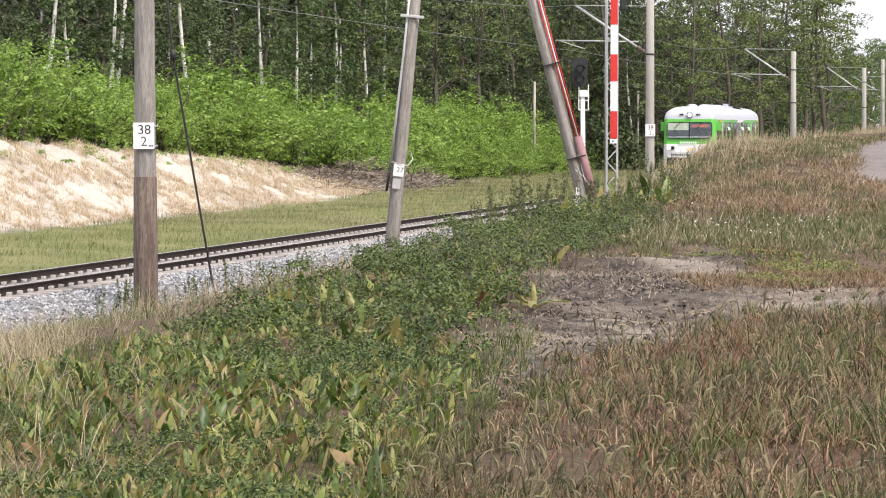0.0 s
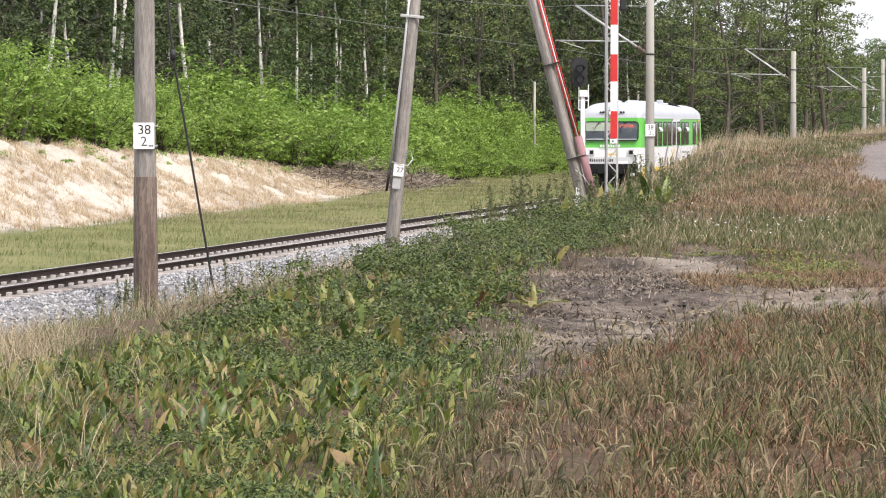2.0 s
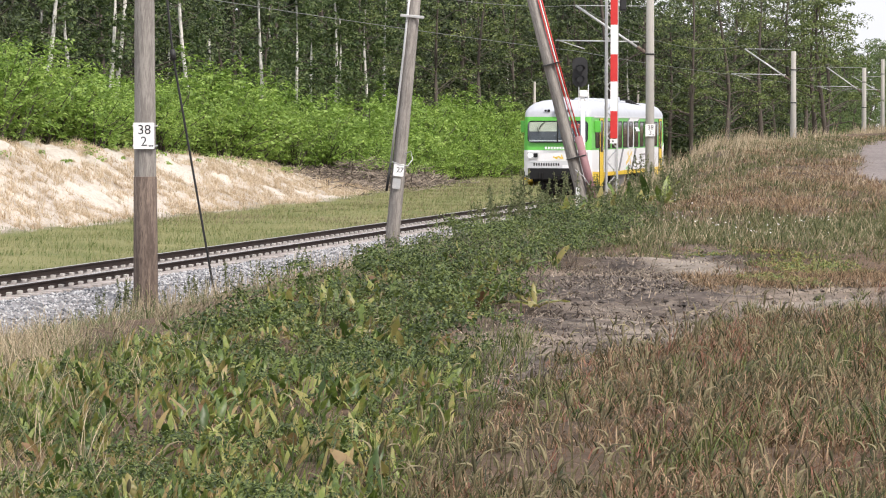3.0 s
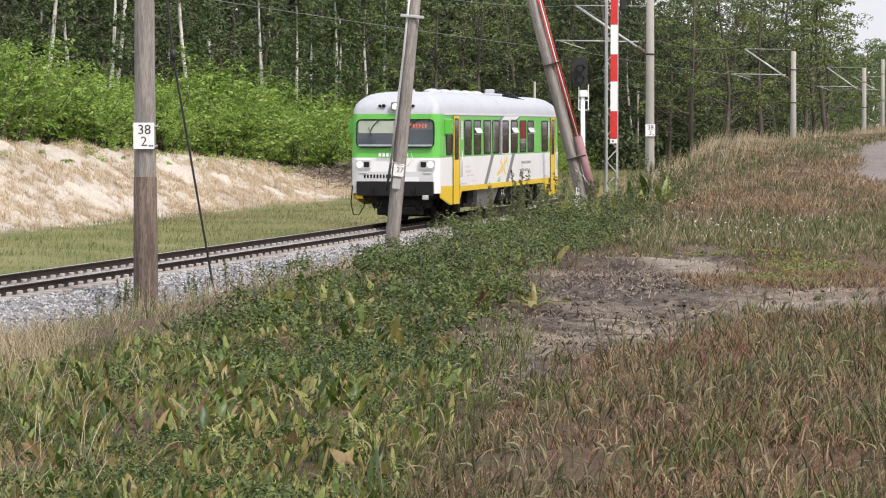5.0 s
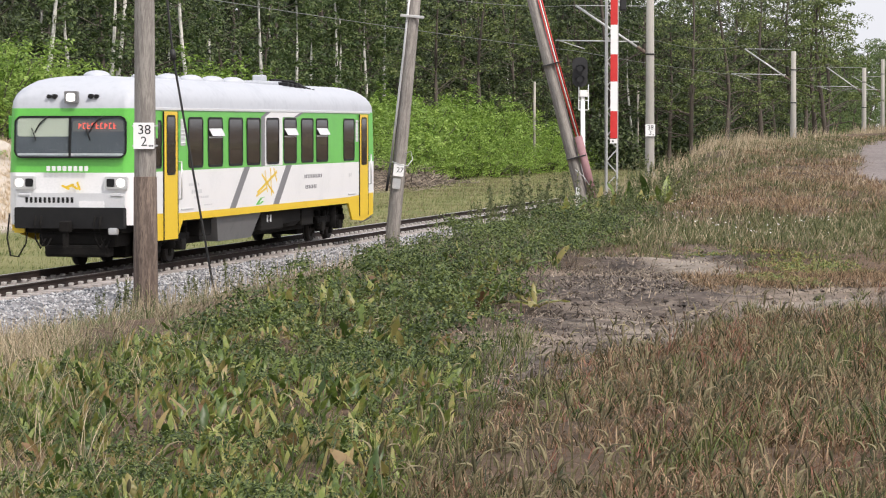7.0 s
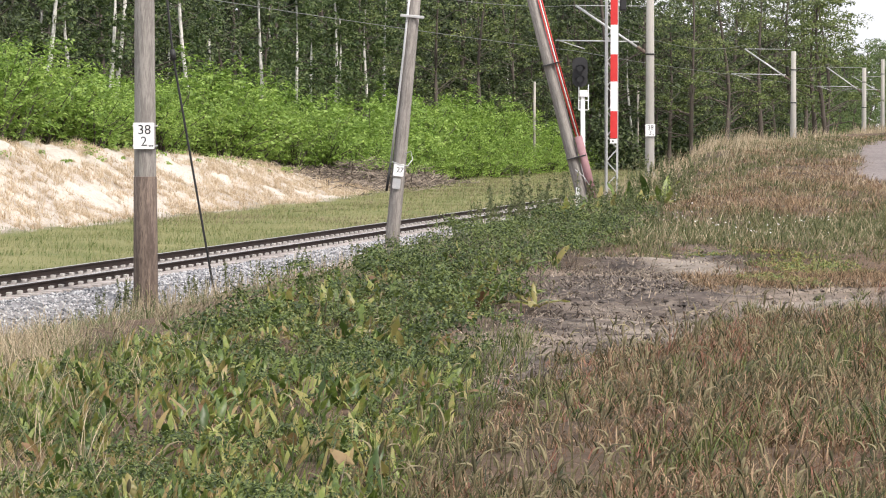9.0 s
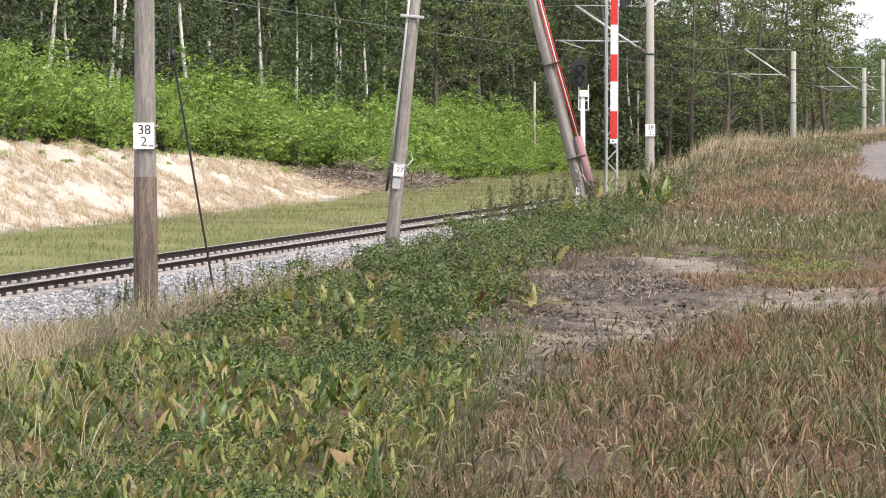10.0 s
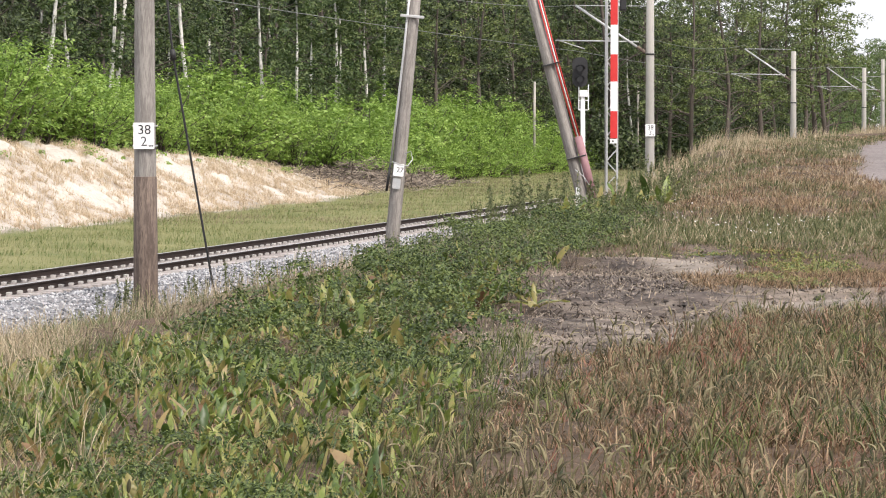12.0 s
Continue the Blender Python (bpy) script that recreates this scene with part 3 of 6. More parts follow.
        # pale slatted vents beside the doors
        for u0, u1, z0, z1 in ((3.36, 3.72, 2.72, 3.34), (19.74, 20.02, 2.72, 3.34)):
            g = part("side_vent", rounded_plate(u1 - u0, z1 - z0, 0.02, 0.008), M_LIGHTGREY, car, "pale grey slatted vent")
            g.matrix_basis = pose((u0 + u1) / 2, y, (z0 + z1) / 2, 0, 0, 0 if sd < 0 else 180)
            for q in range(6):
                part("vent_slat", rounded_plate(u1 - u0 - 0.06, 0.035, 0.008, 0.014), M_WHITE, g).matrix_basis = pose(0, -0.006, -0.25 + q * 0.1, 25)
        # small step rail under each door, low body joint
        for u0, u1 in ((3.4, 4.3), (18.9, 19.7)):
            bm = bmesh.new()
            box(bm, u0, u1, y - 0.02, y + 0.02, 1.24, 1.275, 0.008)
            part("foot_rail", bm, M_LIGHTGREY, car)
        # mirror
        mir = part("mirror", rounded_plate(0.1, 0.5, 0.03, 0.26), M_GREEN, car, "green wing mirror")
        mir.matrix_basis = pose(0.85, y + (0.0 if sd < 0 else 0.26), 3.15)
    front_end(car)
    underframe(car)
    roof_gear(car)
    return car


def front_end(car):
    F = pose(-0.12, -0.035, 0, 0, 0, -90)       # local: x to the viewer's right, -y forward

    def put(name, bm, mat, m, parent=None, label=""):
        o = part(name, bm, mat, parent or car, label)
        o.matrix_basis = m if parent else F @ m
        return o
    # windscreen: frame, backing, blind, display, two panes, wipers
    ws = put("windscreen", rounded_frame(2.52, 0.86, 0.14, 0.034, 0.04, 6), M_BLACK, pose(0.0, 0.06, 2.93, -3), label="wide two-part windscreen in a black rubber frame")
    # backing whose colour carries the reflected sky too
    part("cab_interior", rounded_plate(2.52, 0.86, 0.14, 0.004), M_INTERIOR, ws).matrix_basis = pose(0, -0.012, 0)
    part("sun_blind", rounded_plate(1.2, 0.4, 0.06, 0.003), M_BLIND, ws, "cream sun blind half down").matrix_basis = pose(-0.62, -0.018, 0.21)
    part("dashboard", rounded_plate(2.44, 0.05, 0.02, 0.004), M_LIGHTGREY, ws).matrix_basis = pose(0.0, -0.018, -0.38)
    part("display_box", rounded_plate(1.16, 0.24, 0.04, 0.004), M_TANK, ws, "dark destination display").matrix_basis = pose(0.64, -0.018, 0.24)
    for i in range(9):
        for k, (w, hh, oz) in enumerate(((0.016, 0.13, 0), (0.05, 0.018, 0.056 if i % 2 else 0.0), (0.05, 0.018, -0.056 if i % 3 else 0.03))):
            part("display_segment", rounded_plate(w, hh, 0.004, 0.003), M_LED, ws).matrix_basis = pose(0.2 + i * 0.1 + (0.025 if k else 0), -0.024, 0.245 + oz)
    for cx in (-0.64, 0.64):
        p = part("pane", rounded_plate(1.22, 0.84, 0.12, 0.005), M_GLASS, ws)
        p.matrix_basis = pose(cx, -0.038, 0)
        p.visible_shadow = False
    part("pillar", rounded_plate(0.05, 0.86, 0.01, 0.05), M_BLACK, ws).matrix_basis = pose(0, 0, 0)
    for cx in (-0.5, 0.75):
        bm = bmesh.new()
        path_tube(bm, [(cx, -0.07, 0.46), (cx - 0.2, -0.07, 0.28), (cx - 0.3, -0.065, 0.1)], 0.016, 6)
        path_tube(bm, [(cx - 0.38, -0.06, 0.2), (cx - 0.28, -0.06, -0.08)], 0.012, 6)
        part("wiper", bm, M_BLACK, ws)
    # roof lamp with a small lamp on either side
    top = put("marker_lamp", rounded_plate(0.3, 0.27, 0.03, 0.12), M_TANK, pose(0, 0.2, 3.8), label="square upper headlight in the roof front")
    part("lens", rounded_plate(0.2, 0.18, 0.05, 0.012), M_LAMP, top).matrix_basis = pose(0, -0.12, 0.0)
    for cx in (-0.42, 0.42):
        bm = bmesh.new()
        tube(bm, (cx, 0.3, 3.82), (cx, 0.16, 3.82), 0.055, n=12)
        put("tail_lamp", bm, M_BLACK, pose(0, 0, 0))
        bm = bmesh.new()
        tube(bm, (cx + (0.13 if cx > 0 else -0.13), 0.3, 3.82), (cx + (0.13 if cx > 0 else -0.13), 0.17, 3.82), 0.045, n=12)
        put("tail_lamp", bm, M_BLACK, pose(0, 0, 0))
    # headlights
    for cx, sg in ((-1.06, 1), (1.06, 1)):
        h = put("headlight", rounded_plate(0.5, 0.28, 0.03, 0.1), M_CHROME, pose(cx, 0.09, 1.93), label="boxed pair of square headlamps")
        part("dark_lamp", rounded_plate(0.18, 0.18, 0.03, 0.01), M_BLACK, h).matrix_basis = pose(-0.12 if cx > 0 else 0.12, -0.1, 0.0)
        part("bright_lamp", rounded_plate(0.19, 0.19, 0.094, 0.012, 6), M_LAMP, h).matrix_basis = pose(0.11 if cx > 0 else -0.11, -0.1, 0.0)
        bm = bmesh.new()
        box(bm, cx - 0.12, cx + 0.14, -0.03, 0.05, 1.64, 1.7, 0.01)
        put("socket", bm, M_LIGHTGREY, pose(0, 0, 0))
    # grey lower front, plate, number as bars, emblem
    put("front_panel", rounded_plate(2.5, 0.34, 0.06, 0.05), M_LIGHTGREY, pose(0, 0.05, 1.53), label="pale grey panel below the headlights")
    put("notice_plate", rounded_plate(0.58, 0.2, 0.02, 0.012), M_WHITE, pose(0.5, -0.002, 1.43))
    for i in range(11):
        put("number_bar", rounded_plate(0.06, 0.12, 0.01, 0.006), M_BLACK, pose(-1.0 + i * 0.105, -0.002, 1.55))
    for i in range(8):
        put("letter_bar", rounded_plate(0.085, 0.11, 0.01, 0.006), M_WHITE, pose(-0.5 + i * 0.125, 0.012, 2.24))
    for i, (a, z, r) in enumerate(((-0.1, 1.83, 25), (0.0, 1.86, -20), (0.1, 1.84, 30), (0.2, 1.86, 70))):
        put("emblem_stroke", rounded_plate(0.2, 0.05, 0.02, 0.006), M_YELLOW, pose(a, 0.0, z, 0, r, 0))
    # black bumper apron, coupler, hoses, plough
    ap = put("apron", rounded_plate(2.52, 0.46, 0.04, 0.2), M_BLACK, pose(0, 0.12, 1.16), label="black rubber apron under the front")
    put("apron_corner", rounded_plate(0.24, 0.15, 0.02, 0.04), M_YELLOW, pose(-1.2, 0.1, 0.9))
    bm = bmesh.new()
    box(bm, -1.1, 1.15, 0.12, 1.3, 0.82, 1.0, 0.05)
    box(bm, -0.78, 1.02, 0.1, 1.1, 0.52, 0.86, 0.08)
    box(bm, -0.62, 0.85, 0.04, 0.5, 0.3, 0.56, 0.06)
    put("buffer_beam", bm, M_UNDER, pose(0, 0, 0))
    bm = bmesh.new()
    tube(bm, (0, -0.22, 0.98), (0, 0.5, 0.98), 0.09, n=10)
    box(bm, -0.12, 0.12, -0.4, -0.18, 0.85, 1.1, 0.03)
    box(bm, -0.05, 0.05, -0.36, -0.2, 0.55, 0.9, 0.015)
    put("coupler", bm, M_UNDER, pose(0, 0, 0), label="grimy screw coupler")
    for cx in (-0.75, -0.62, 0.62, 0.75):
        bm = bmesh.new()
        path_tube(bm, [(cx, -0.1, 1.2), (cx, -0.2, 1.05), (cx + 0.02, -0.18, 0.7), (cx + 0.1, -0.1, 0.5), (cx + 0.16, 0.05, 0.7)], 0.022, 6)
        put("brake_hose", bm, M_UNDER, pose(0, 0, 0))
    bm = bmesh.new()
    path_tube(bm, [(-1.42, 0.05, 1.25), (-1.46, 0.0, 0.7), (-1.38, 0.0, 0.32), (-1.2, 0.0, 0.3), (-1.02, 0.0, 0.6), (-1.0, 0.05, 0.95)], 0.02, 6)
    put("hanging_cable", bm, M_UNDER, pose(0, 0, 0))
    bm = bmesh.new()
    box(bm, 0.93, 1.13, -0.18, 0.0, 0.8, 0.95, 0.03)
    put("jumper_socket", bm, M_CHROME, pose(0, 0, 0))


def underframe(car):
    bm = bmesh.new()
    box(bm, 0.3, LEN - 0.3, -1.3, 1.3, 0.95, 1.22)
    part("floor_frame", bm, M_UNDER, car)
    # grey tank box with sloping foot, darker boxes
    for sd in (-1, 1):
        bm = bmesh.new()
        pts = [(6.4, 1.02), (10.25, 1.02), (9.85, 0.38), (7.0, 0.38)]
        a = [bm.verts.new((x, sd * 1.4, z)) for x, z in pts[:2]] + [bm.verts.new((x, sd * 1.25, z)) for x, z in pts[2:]]
        b = [bm.verts.new((x, sd * 0.4, z)) for x, z in pts]
        bm.faces.new(a)
        bm.faces.new(b[::-1])
        for i in range(4):
            j = (i + 1) % 4
            bm.faces.new((a[i], a[j], b[j], b[i]))
        bmesh.ops.recalc_face_normals(bm, faces=bm.faces)
        part("fuel_tank", bm, M_TANK, car, "grey boxed tank with a sloping foot")
        bm = bmesh.new()
        box(bm, 10.5, 12.6, min(sd * 0.5, sd * 1.33), max(sd * 0.5, sd * 1.33), 0.5, 1.0, 0.04)
        part("equipment_box", bm, M_UNDER, car)
        bm = bmesh.new()
        tube(bm, (12.9, sd * 1.0, 0.72), (14.6, sd * 1.0, 0.72), 0.22, n=14)
        part("air_tank", bm, M_UNDER, car)
        for u in (11.0, 11.3):
            bm = bmesh.new()
            box(bm, u, u + 0.09, sd * 1.34 - 0.01, sd * 1.34 + 0.01, 0.72, 0.9, 0.004)
            part("notice_plate", bm, M_LIGHTGREY, car)
    # dark boxes added to fill the underside and block light there
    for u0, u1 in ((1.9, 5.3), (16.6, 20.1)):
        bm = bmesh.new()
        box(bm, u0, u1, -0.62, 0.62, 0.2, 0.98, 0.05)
        part("light_block_box", bm, M_UNDER, car)
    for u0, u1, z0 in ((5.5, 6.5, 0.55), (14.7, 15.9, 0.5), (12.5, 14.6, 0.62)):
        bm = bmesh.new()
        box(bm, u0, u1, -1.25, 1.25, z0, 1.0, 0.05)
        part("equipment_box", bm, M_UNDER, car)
    # central dark mass, added to stop light and view passing beneath
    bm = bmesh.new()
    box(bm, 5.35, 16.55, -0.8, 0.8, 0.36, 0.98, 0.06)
    part("light_block_core", bm, M_UNDER, car)
    bm = bmesh.new()
    path_tube(bm, [(LEN + 0.08, -1.3, 1.5), (LEN + 0.16, -1.33, 0.9), (LEN + 0.1, -1.3, 0.5), (LEN + 0.02, -1.0, 0.35), (LEN + 0.05, -0.8, 0.7)], 0.022, 6)
    part("hanging_cable", bm, M_TANK, car)
    # bogies
    for c in (3.6, 18.3):
        bg = empty("bogie", pose(c, 0, 0), "", "")
        bg.parent = car
        for sd in (-1, 1):
            bm = bmesh.new()
            box(bm, -1.5, 1.5, sd * 1.05 - 0.08, sd * 1.05 + 0.08, 0.5, 0.68, 0.03)
            for w in (-0.95, 0.95):
                box(bm, w - 0.18, w + 0.18, sd * 1.05 - 0.12, sd * 1.05 + 0.12, 0.28, 0.55, 0.04)
            tube(bm, (0, sd * 1.05, 0.35), (0, sd * 1.05, 0.95), 0.2, n=14)
            tube(bm, (-0.45, sd * 1.08, 0.45), (-0.35, sd * 1.1, 0.95), 0.05, n=8)
            part("side_frame", bm, M_UNDER, bg)
            for w in (-0.95, 0.95):
                for o in (-0.3, 0.3):
                    bm = bmesh.new()
                    tube(bm, (w + o, sd * 1.05, 0.42), (w + o, sd * 1.05, 0.84), 0.09, n=10)
                    part("axle_spring", bm, M_UNDER, bg)
                bm = bmesh.new()
                box(bm, w * 0.52 - 0.06, w * 0.52 + 0.06, sd * 0.98 - 0.05, sd * 0.98 + 0.05, 0.16, 0.62, 0.02)
                part("brake_block", bm, M_UNDER, bg)
            bm = bmesh.new()
            box(bm, -1.75, 1.75, min(sd * 0.86, sd * 1.0), max(sd * 0.86, sd * 1.0), 0.62, 1.0, 0.04)
            part("bogie_beam", bm, M_UNDER, bg)
        for w in (-0.95, 0.95):
            bm = bmesh.new()
            tube(bm, (0, -1.0, 0), (0, 1.0, 0), 0.07, n=10)
            for sd in (-1, 1):
                tube(bm, (0, sd * 0.68, 0), (0, sd * 0.81, 0), 0.385, n=28)
                tube(bm, (0, sd * 0.655, 0), (0, sd * 0.685, 0), 0.415, n=28)
                for k in range(5):
                    a = radians(72 * k)
                    tube(bm, (0.22 * math.cos(a), sd * 0.81, 0.22 * math.sin(a)), (0.22 * math.cos(a), sd * 0.83, 0.22 * math.sin(a)), 0.05, n=8)
            ws = part("wheelset", bm, M_WHEEL, bg)
            ws.matrix_basis = pose(w, 0, 0.385)
            WHEELSETS.append((ws, w))


WHEELSETS = []


def roof_gear(car):
    for u in (2.1, 4.4, 6.2, 8.0, 9.8, 11.6):
        bm = bmesh.new()
        r = bmesh.ops.create_uvsphere(bm, u_segments=14, v_segments=8, radius=0.34)
        bmesh.ops.scale(bm, vec=(1.15, 0.9, 0.42), verts=r["verts"])
        for f in bm.faces:
            f.smooth = True
        part("roof_vent", bm, M_ROOF, car).matrix_basis = pose(u, -0.25 if u > 3 else 0.1, 4.29)
    bm = bmesh.new()
    box(bm, 12.6, 14.9, -0.7, 0.7, 4.22, 4.36, 0.05)
    part("roof_unit", bm, M_ROOF, car)
    bm = bmesh.new()
    box(bm, 13.6, 14.0, -0.5, -0.2, 4.34, 4.52, 0.04)
    part("roof_box", bm, M_ROOF, car)
    bm = bmesh.new()
    for k in range(7):
        box(bm, 14.4 + k * 0.36, 14.62 + k * 0.36, -0.95 - 0.02 * k, -0.35, 4.24 - 0.022 * k, 4.34 - 0.026 * k, 0.02)
    path_tube(bm, [(14.3, -0.5, 4.4), (15.5, -0.8, 4.36), (16.8, -1.02, 4.1)], 0.04, 6)
    part("exhaust", bm, M_BLACK, car, "black exhaust silencer on the roof")


CAR = railcar()


def front_s(t):
    """Where the railcar's front stands on the line at t seconds."""
    return 0.0132212 * t ** 3 - 0.285634 * t ** 2 - 13.406833 * t + 92.0415


def motions():
    rows = []
    for i in range(25):
        t = i * 0.5
        s = front_s(t)
        ax, ay, _ = on_track(s + 3.5)
        bx, by, _ = on_track(s + 18.5)
        a = math.atan2(by - ay, bx - ax)
        rows.append((t, pose(float(ax - 3.5 * math.cos(a)), float(ay - 3.5 * math.sin(a)), -0.005, 0, 0, math.degrees(a))))
    walk(CAR, rows)
    for ws, w in WHEELSETS:
        rows = []
        for i in range(361):
            t = i / 30
            turn = -math.degrees((front_s(0) - front_s(t)) / 0.385)
            rows.append((t, Matrix.Translation((w, 0, 0.385)) @ Matrix.Rotation(radians(turn), 4, "Y")))
        walk(ws, rows)
# ---- poles, signal, wires ----
M_POLE = material("weathered_pole", [(0.12, 0.108, 0.095), (0.32, 0.298, 0.27), (0.17, 0.155, 0.14), (0.29, 0.27, 0.245)], 0.9, 4, 26, 0.8, stretch=(3, 3, 0.25))
M_BUTT = material("stained_pole_foot", [(0.045, 0.033, 0.026), (0.19, 0.145, 0.115), (0.075, 0.055, 0.045), (0.17, 0.125, 0.10)], 0.9, 4, 24, 0.8, stretch=(3, 3, 0.3))
M_CONC = material("pole_concrete", [(0.24, 0.23, 0.205), (0.36, 0.345, 0.31), (0.30, 0.285, 0.26)], 0.9, 3, 30, 0.35, stretch=(2, 2, 0.4))
M_PLATE = material("white_enamel_plate", [(0.78, 0.78, 0.77), (0.84, 0.84, 0.83)], 0.4, 3, 30, 0.03)
M_INK = material("black_ink", [(0.012, 0.012, 0.013), (0.02, 0.02, 0.02)], 0.5, 6, 40, 0)
M_GALV = material("galvanised_steel", [(0.42, 0.43, 0.43), (0.58, 0.58, 0.57)], 0.5, 6, 50, 0.1, metal=0.5)
M_WIRE = material("dark_cable", [(0.015, 0.015, 0.016), (0.03, 0.03, 0.03)], 0.6, 6, 40, 0)
M_COPPER = material("overhead_wire", [(0.10, 0.11, 0.10), (0.16, 0.17, 0.15)], 0.6, 6, 40, 0)
M_RED = material("red_band_paint", [(0.50, 0.02, 0.02), (0.60, 0.035, 0.03)], 0.5, 4, 40, 0.05)
M_PINK = material("faded_red_pipe", [(0.22, 0.11, 0.12), (0.32, 0.18, 0.19), (0.27, 0.14, 0.15)], 0.7, 5, 40, 0.2)
M_SIGNAL = material("black_signal_paint", [(0.01, 0.01, 0.011), (0.025, 0.025, 0.026)], 0.6, 5, 40, 0.05)
M_WOODPOST = material("grey_wood_post", [(0.28, 0.25, 0.22), (0.42, 0.39, 0.35)], 0.9, 3, 25, 0.4, stretch=(3, 3, 0.3))


def text_mesh(name, body, size, mat, parent, m, depth=0.002):
    c = bpy.data.curves.new(name, "FONT")
    c.body, c.size, c.extrude, c.align_x, c.align_y = body, size, depth, "CENTER", "CENTER"
    o = bpy.data.objects.new(name, c)
    scene.collection.objects.link(o)
    bpy.context.view_layer.update()
    me = bpy.data.meshes.new_from_object(o.evaluated_get(bpy.context.evaluated_depsgraph_get()))
    bpy.data.objects.remove(o)
    me.materials.clear()
    me.materials.append(mat)
    ob = new(name, me)
    ob.parent = parent
    ob.matrix_basis = m
    return ob


def shaft(rings_, n=12, square=0.35):
    """A pole of slightly squared section: rings of (z, radius)."""
    bm = bmesh.new()
    rows = []
    for z, r in rings_:
        row = []
        for i in range(n):
            a = 2 * math.pi * i / n + 0.13
            k = r * (1 + square * 0.18 * math.cos(4 * a))
            row.append(bm.verts.new((k * math.cos(a), k * math.sin(a), z)))
        rows.append(row)
    for a, b in zip(rows, rows[1:]):
        for i in range(n):
            f = bm.faces.new((a[i], a[(i + 1) % n], b[(i + 1) % n], b[i]))
            f.smooth = True
    bm.faces.new(rows[-1])
    return bm


def number_sign(pole, z, y, top, low, w=0.42, h=0.53, x=0.0, tiny=True):
    sg = part("number_sign", rounded_plate(w, h, 0.015, 0.012), M_PLATE, pole, "white plate with black figures " + top + " over " + low)
    sg.matrix_basis = pose(x, y, z)
    text_mesh("figure", top, 0.27, M_INK, sg, pose(0.01, -0.014, 0.115, 90))
    text_mesh("figure", low, 0.27, M_INK, sg, pose(0.0, -0.014, -0.12, 90))
    if tiny:
        for i in range(3):
            part("letter_bar", rounded_plate(0.022, 0.035, 0.002, 0.003), M_INK, sg).matrix_basis = pose(0.11 + i * 0.03, -0.012, -0.2)
    return sg


def line_pole(x, y, height, r0, r1, top, low, mat, cant_z, reach, full_sign=True, label="", cant=True, sign_z=None):
    z = float(ground_z(x, y)) - 0.25
    p = empty("catenary_pole", pose(x, y, z), label, "pole", "poles of the overhead line")
    def rad(h):
        return r0 + (r1 - r0) * (h / height)
    if mat is M_POLE:
        joint = 2.14 - z
        part("pole_foot", shaft([(0, r0 + 0.01), (joint * 0.5, rad(joint * 0.5) + 0.012), (joint, rad(joint) + 0.012), (joint + 0.01, rad(joint))]), M_BUTT, p, "dark stained foot of the pole")
        part("pole_shaft", shaft([(joint, rad(joint)), (height * 0.6, rad(height * 0.6)), (height, r1)]), M_POLE, p)
    else:
        part("pole_shaft", shaft([(0, r0), (height * 0.5, rad(height * 0.5)), (height, r1)]), M_CONC, p)
    if sign_z is not None:
        number_sign(p, sign_z - z, -rad(sign_z - z) - 0.04, top, low, x=0.0)
        for o in (-0.2, 0.2):
            bm = bmesh.new()
            box(bm, -rad(2) - 0.02, rad(2) + 0.02, -rad(2) - 0.012, rad(2), sign_z - z + o - 0.015, sign_z - z + o + 0.015)
            part("band", bm, M_GALV, p)
    for hz in (0.62, 0.86) if mat is M_CONC else (0.86,):
        bm = bmesh.new()
        tube(bm, (0, 0, height * hz), (0, 0, height * hz + 0.07), rad(height * hz) + 0.025, n=12)
        part("clamp", bm, M_WIRE, p)
    if cant:
        s, d = track_sd(x, y)
        _, _, hd = on_track(s)
        c, sn = -math.cos(float(hd)), math.sin(float(hd))
        def over(r):
            return (c * r, sn * r)
        a0, a1, arm, low_z = cant_z
        bm = bmesh.new()
        tube(bm, (*over(0.15), a0 - z), (*over(reach), a1 - z), 0.05, n=10)
        part("cantilever_tube", bm, M_GALV, p, "pale cantilever tube")
        bm = bmesh.new()
        tube(bm, (*over(0.15), a1 - 0.05 - z), (*over(reach), a1 - z), 0.018, n=6)
        part("stay_wire", bm, M_GALV, p)
        bm = bmesh.new()
        tube(bm, (*over(0.5), arm - z), (*over(reach + 0.9), arm + 0.08 - z), 0.028, n=8)
        tube(bm, (*over(reach + 0.7), arm + 0.06 - z), (*over(reach - 0.4), arm - 0.3 - z), 0.018, n=6)
        part("steady_arm", bm, M_GALV, p)
        for k in range(4):
            bm = bmesh.new()
            q = 0.25 + k * 0.09
            ax, ay = over(q)
            zz2 = a0 + (a1 - a0) * (q - 0.15) / (reach - 0.15) - z
            r = bmesh.ops.create_uvsphere(bm, u_segments=10, v_segments=6, radius=0.085)
            bmesh.ops.translate(bm, vec=(ax, ay, zz2), verts=r["verts"])
            part("insulator", bm, M_BUTT, p)
    return p


CZ = (6.34, 8.45, 6.85, 6.5)
line_pole(-6.0, 58.8, 10.5, 0.228, 0.165, "38", "2", M_POLE, CZ, 3.2, label="weathered wooden pole with a white 38/2 plate, in trackside weeds", cant=False, sign_z=2.97)
line_pole(9.05, 127.7, 11.5, 0.21, 0.15, "38", "3", M_CONC, CZ, 3.3, label="grey concrete catenary pole with a white 38/3 plate", sign_z=2.98)
line_pole(22.81, 190.1, 8.9, 0.23, 0.15, "38", "4", M_CONC, (6.1, 8.2, 6.5, 6.3), 3.2, label="grey concrete catenary pole standing in tall dry grass")
line_pole(35.9, 249.0, 9.0, 0.23, 0.17, "", "", M_CONC, (6.0, 8.2, 6.5, 6.2), 3.2, label="grey concrete catenary pole far along the line", sign_z=None)
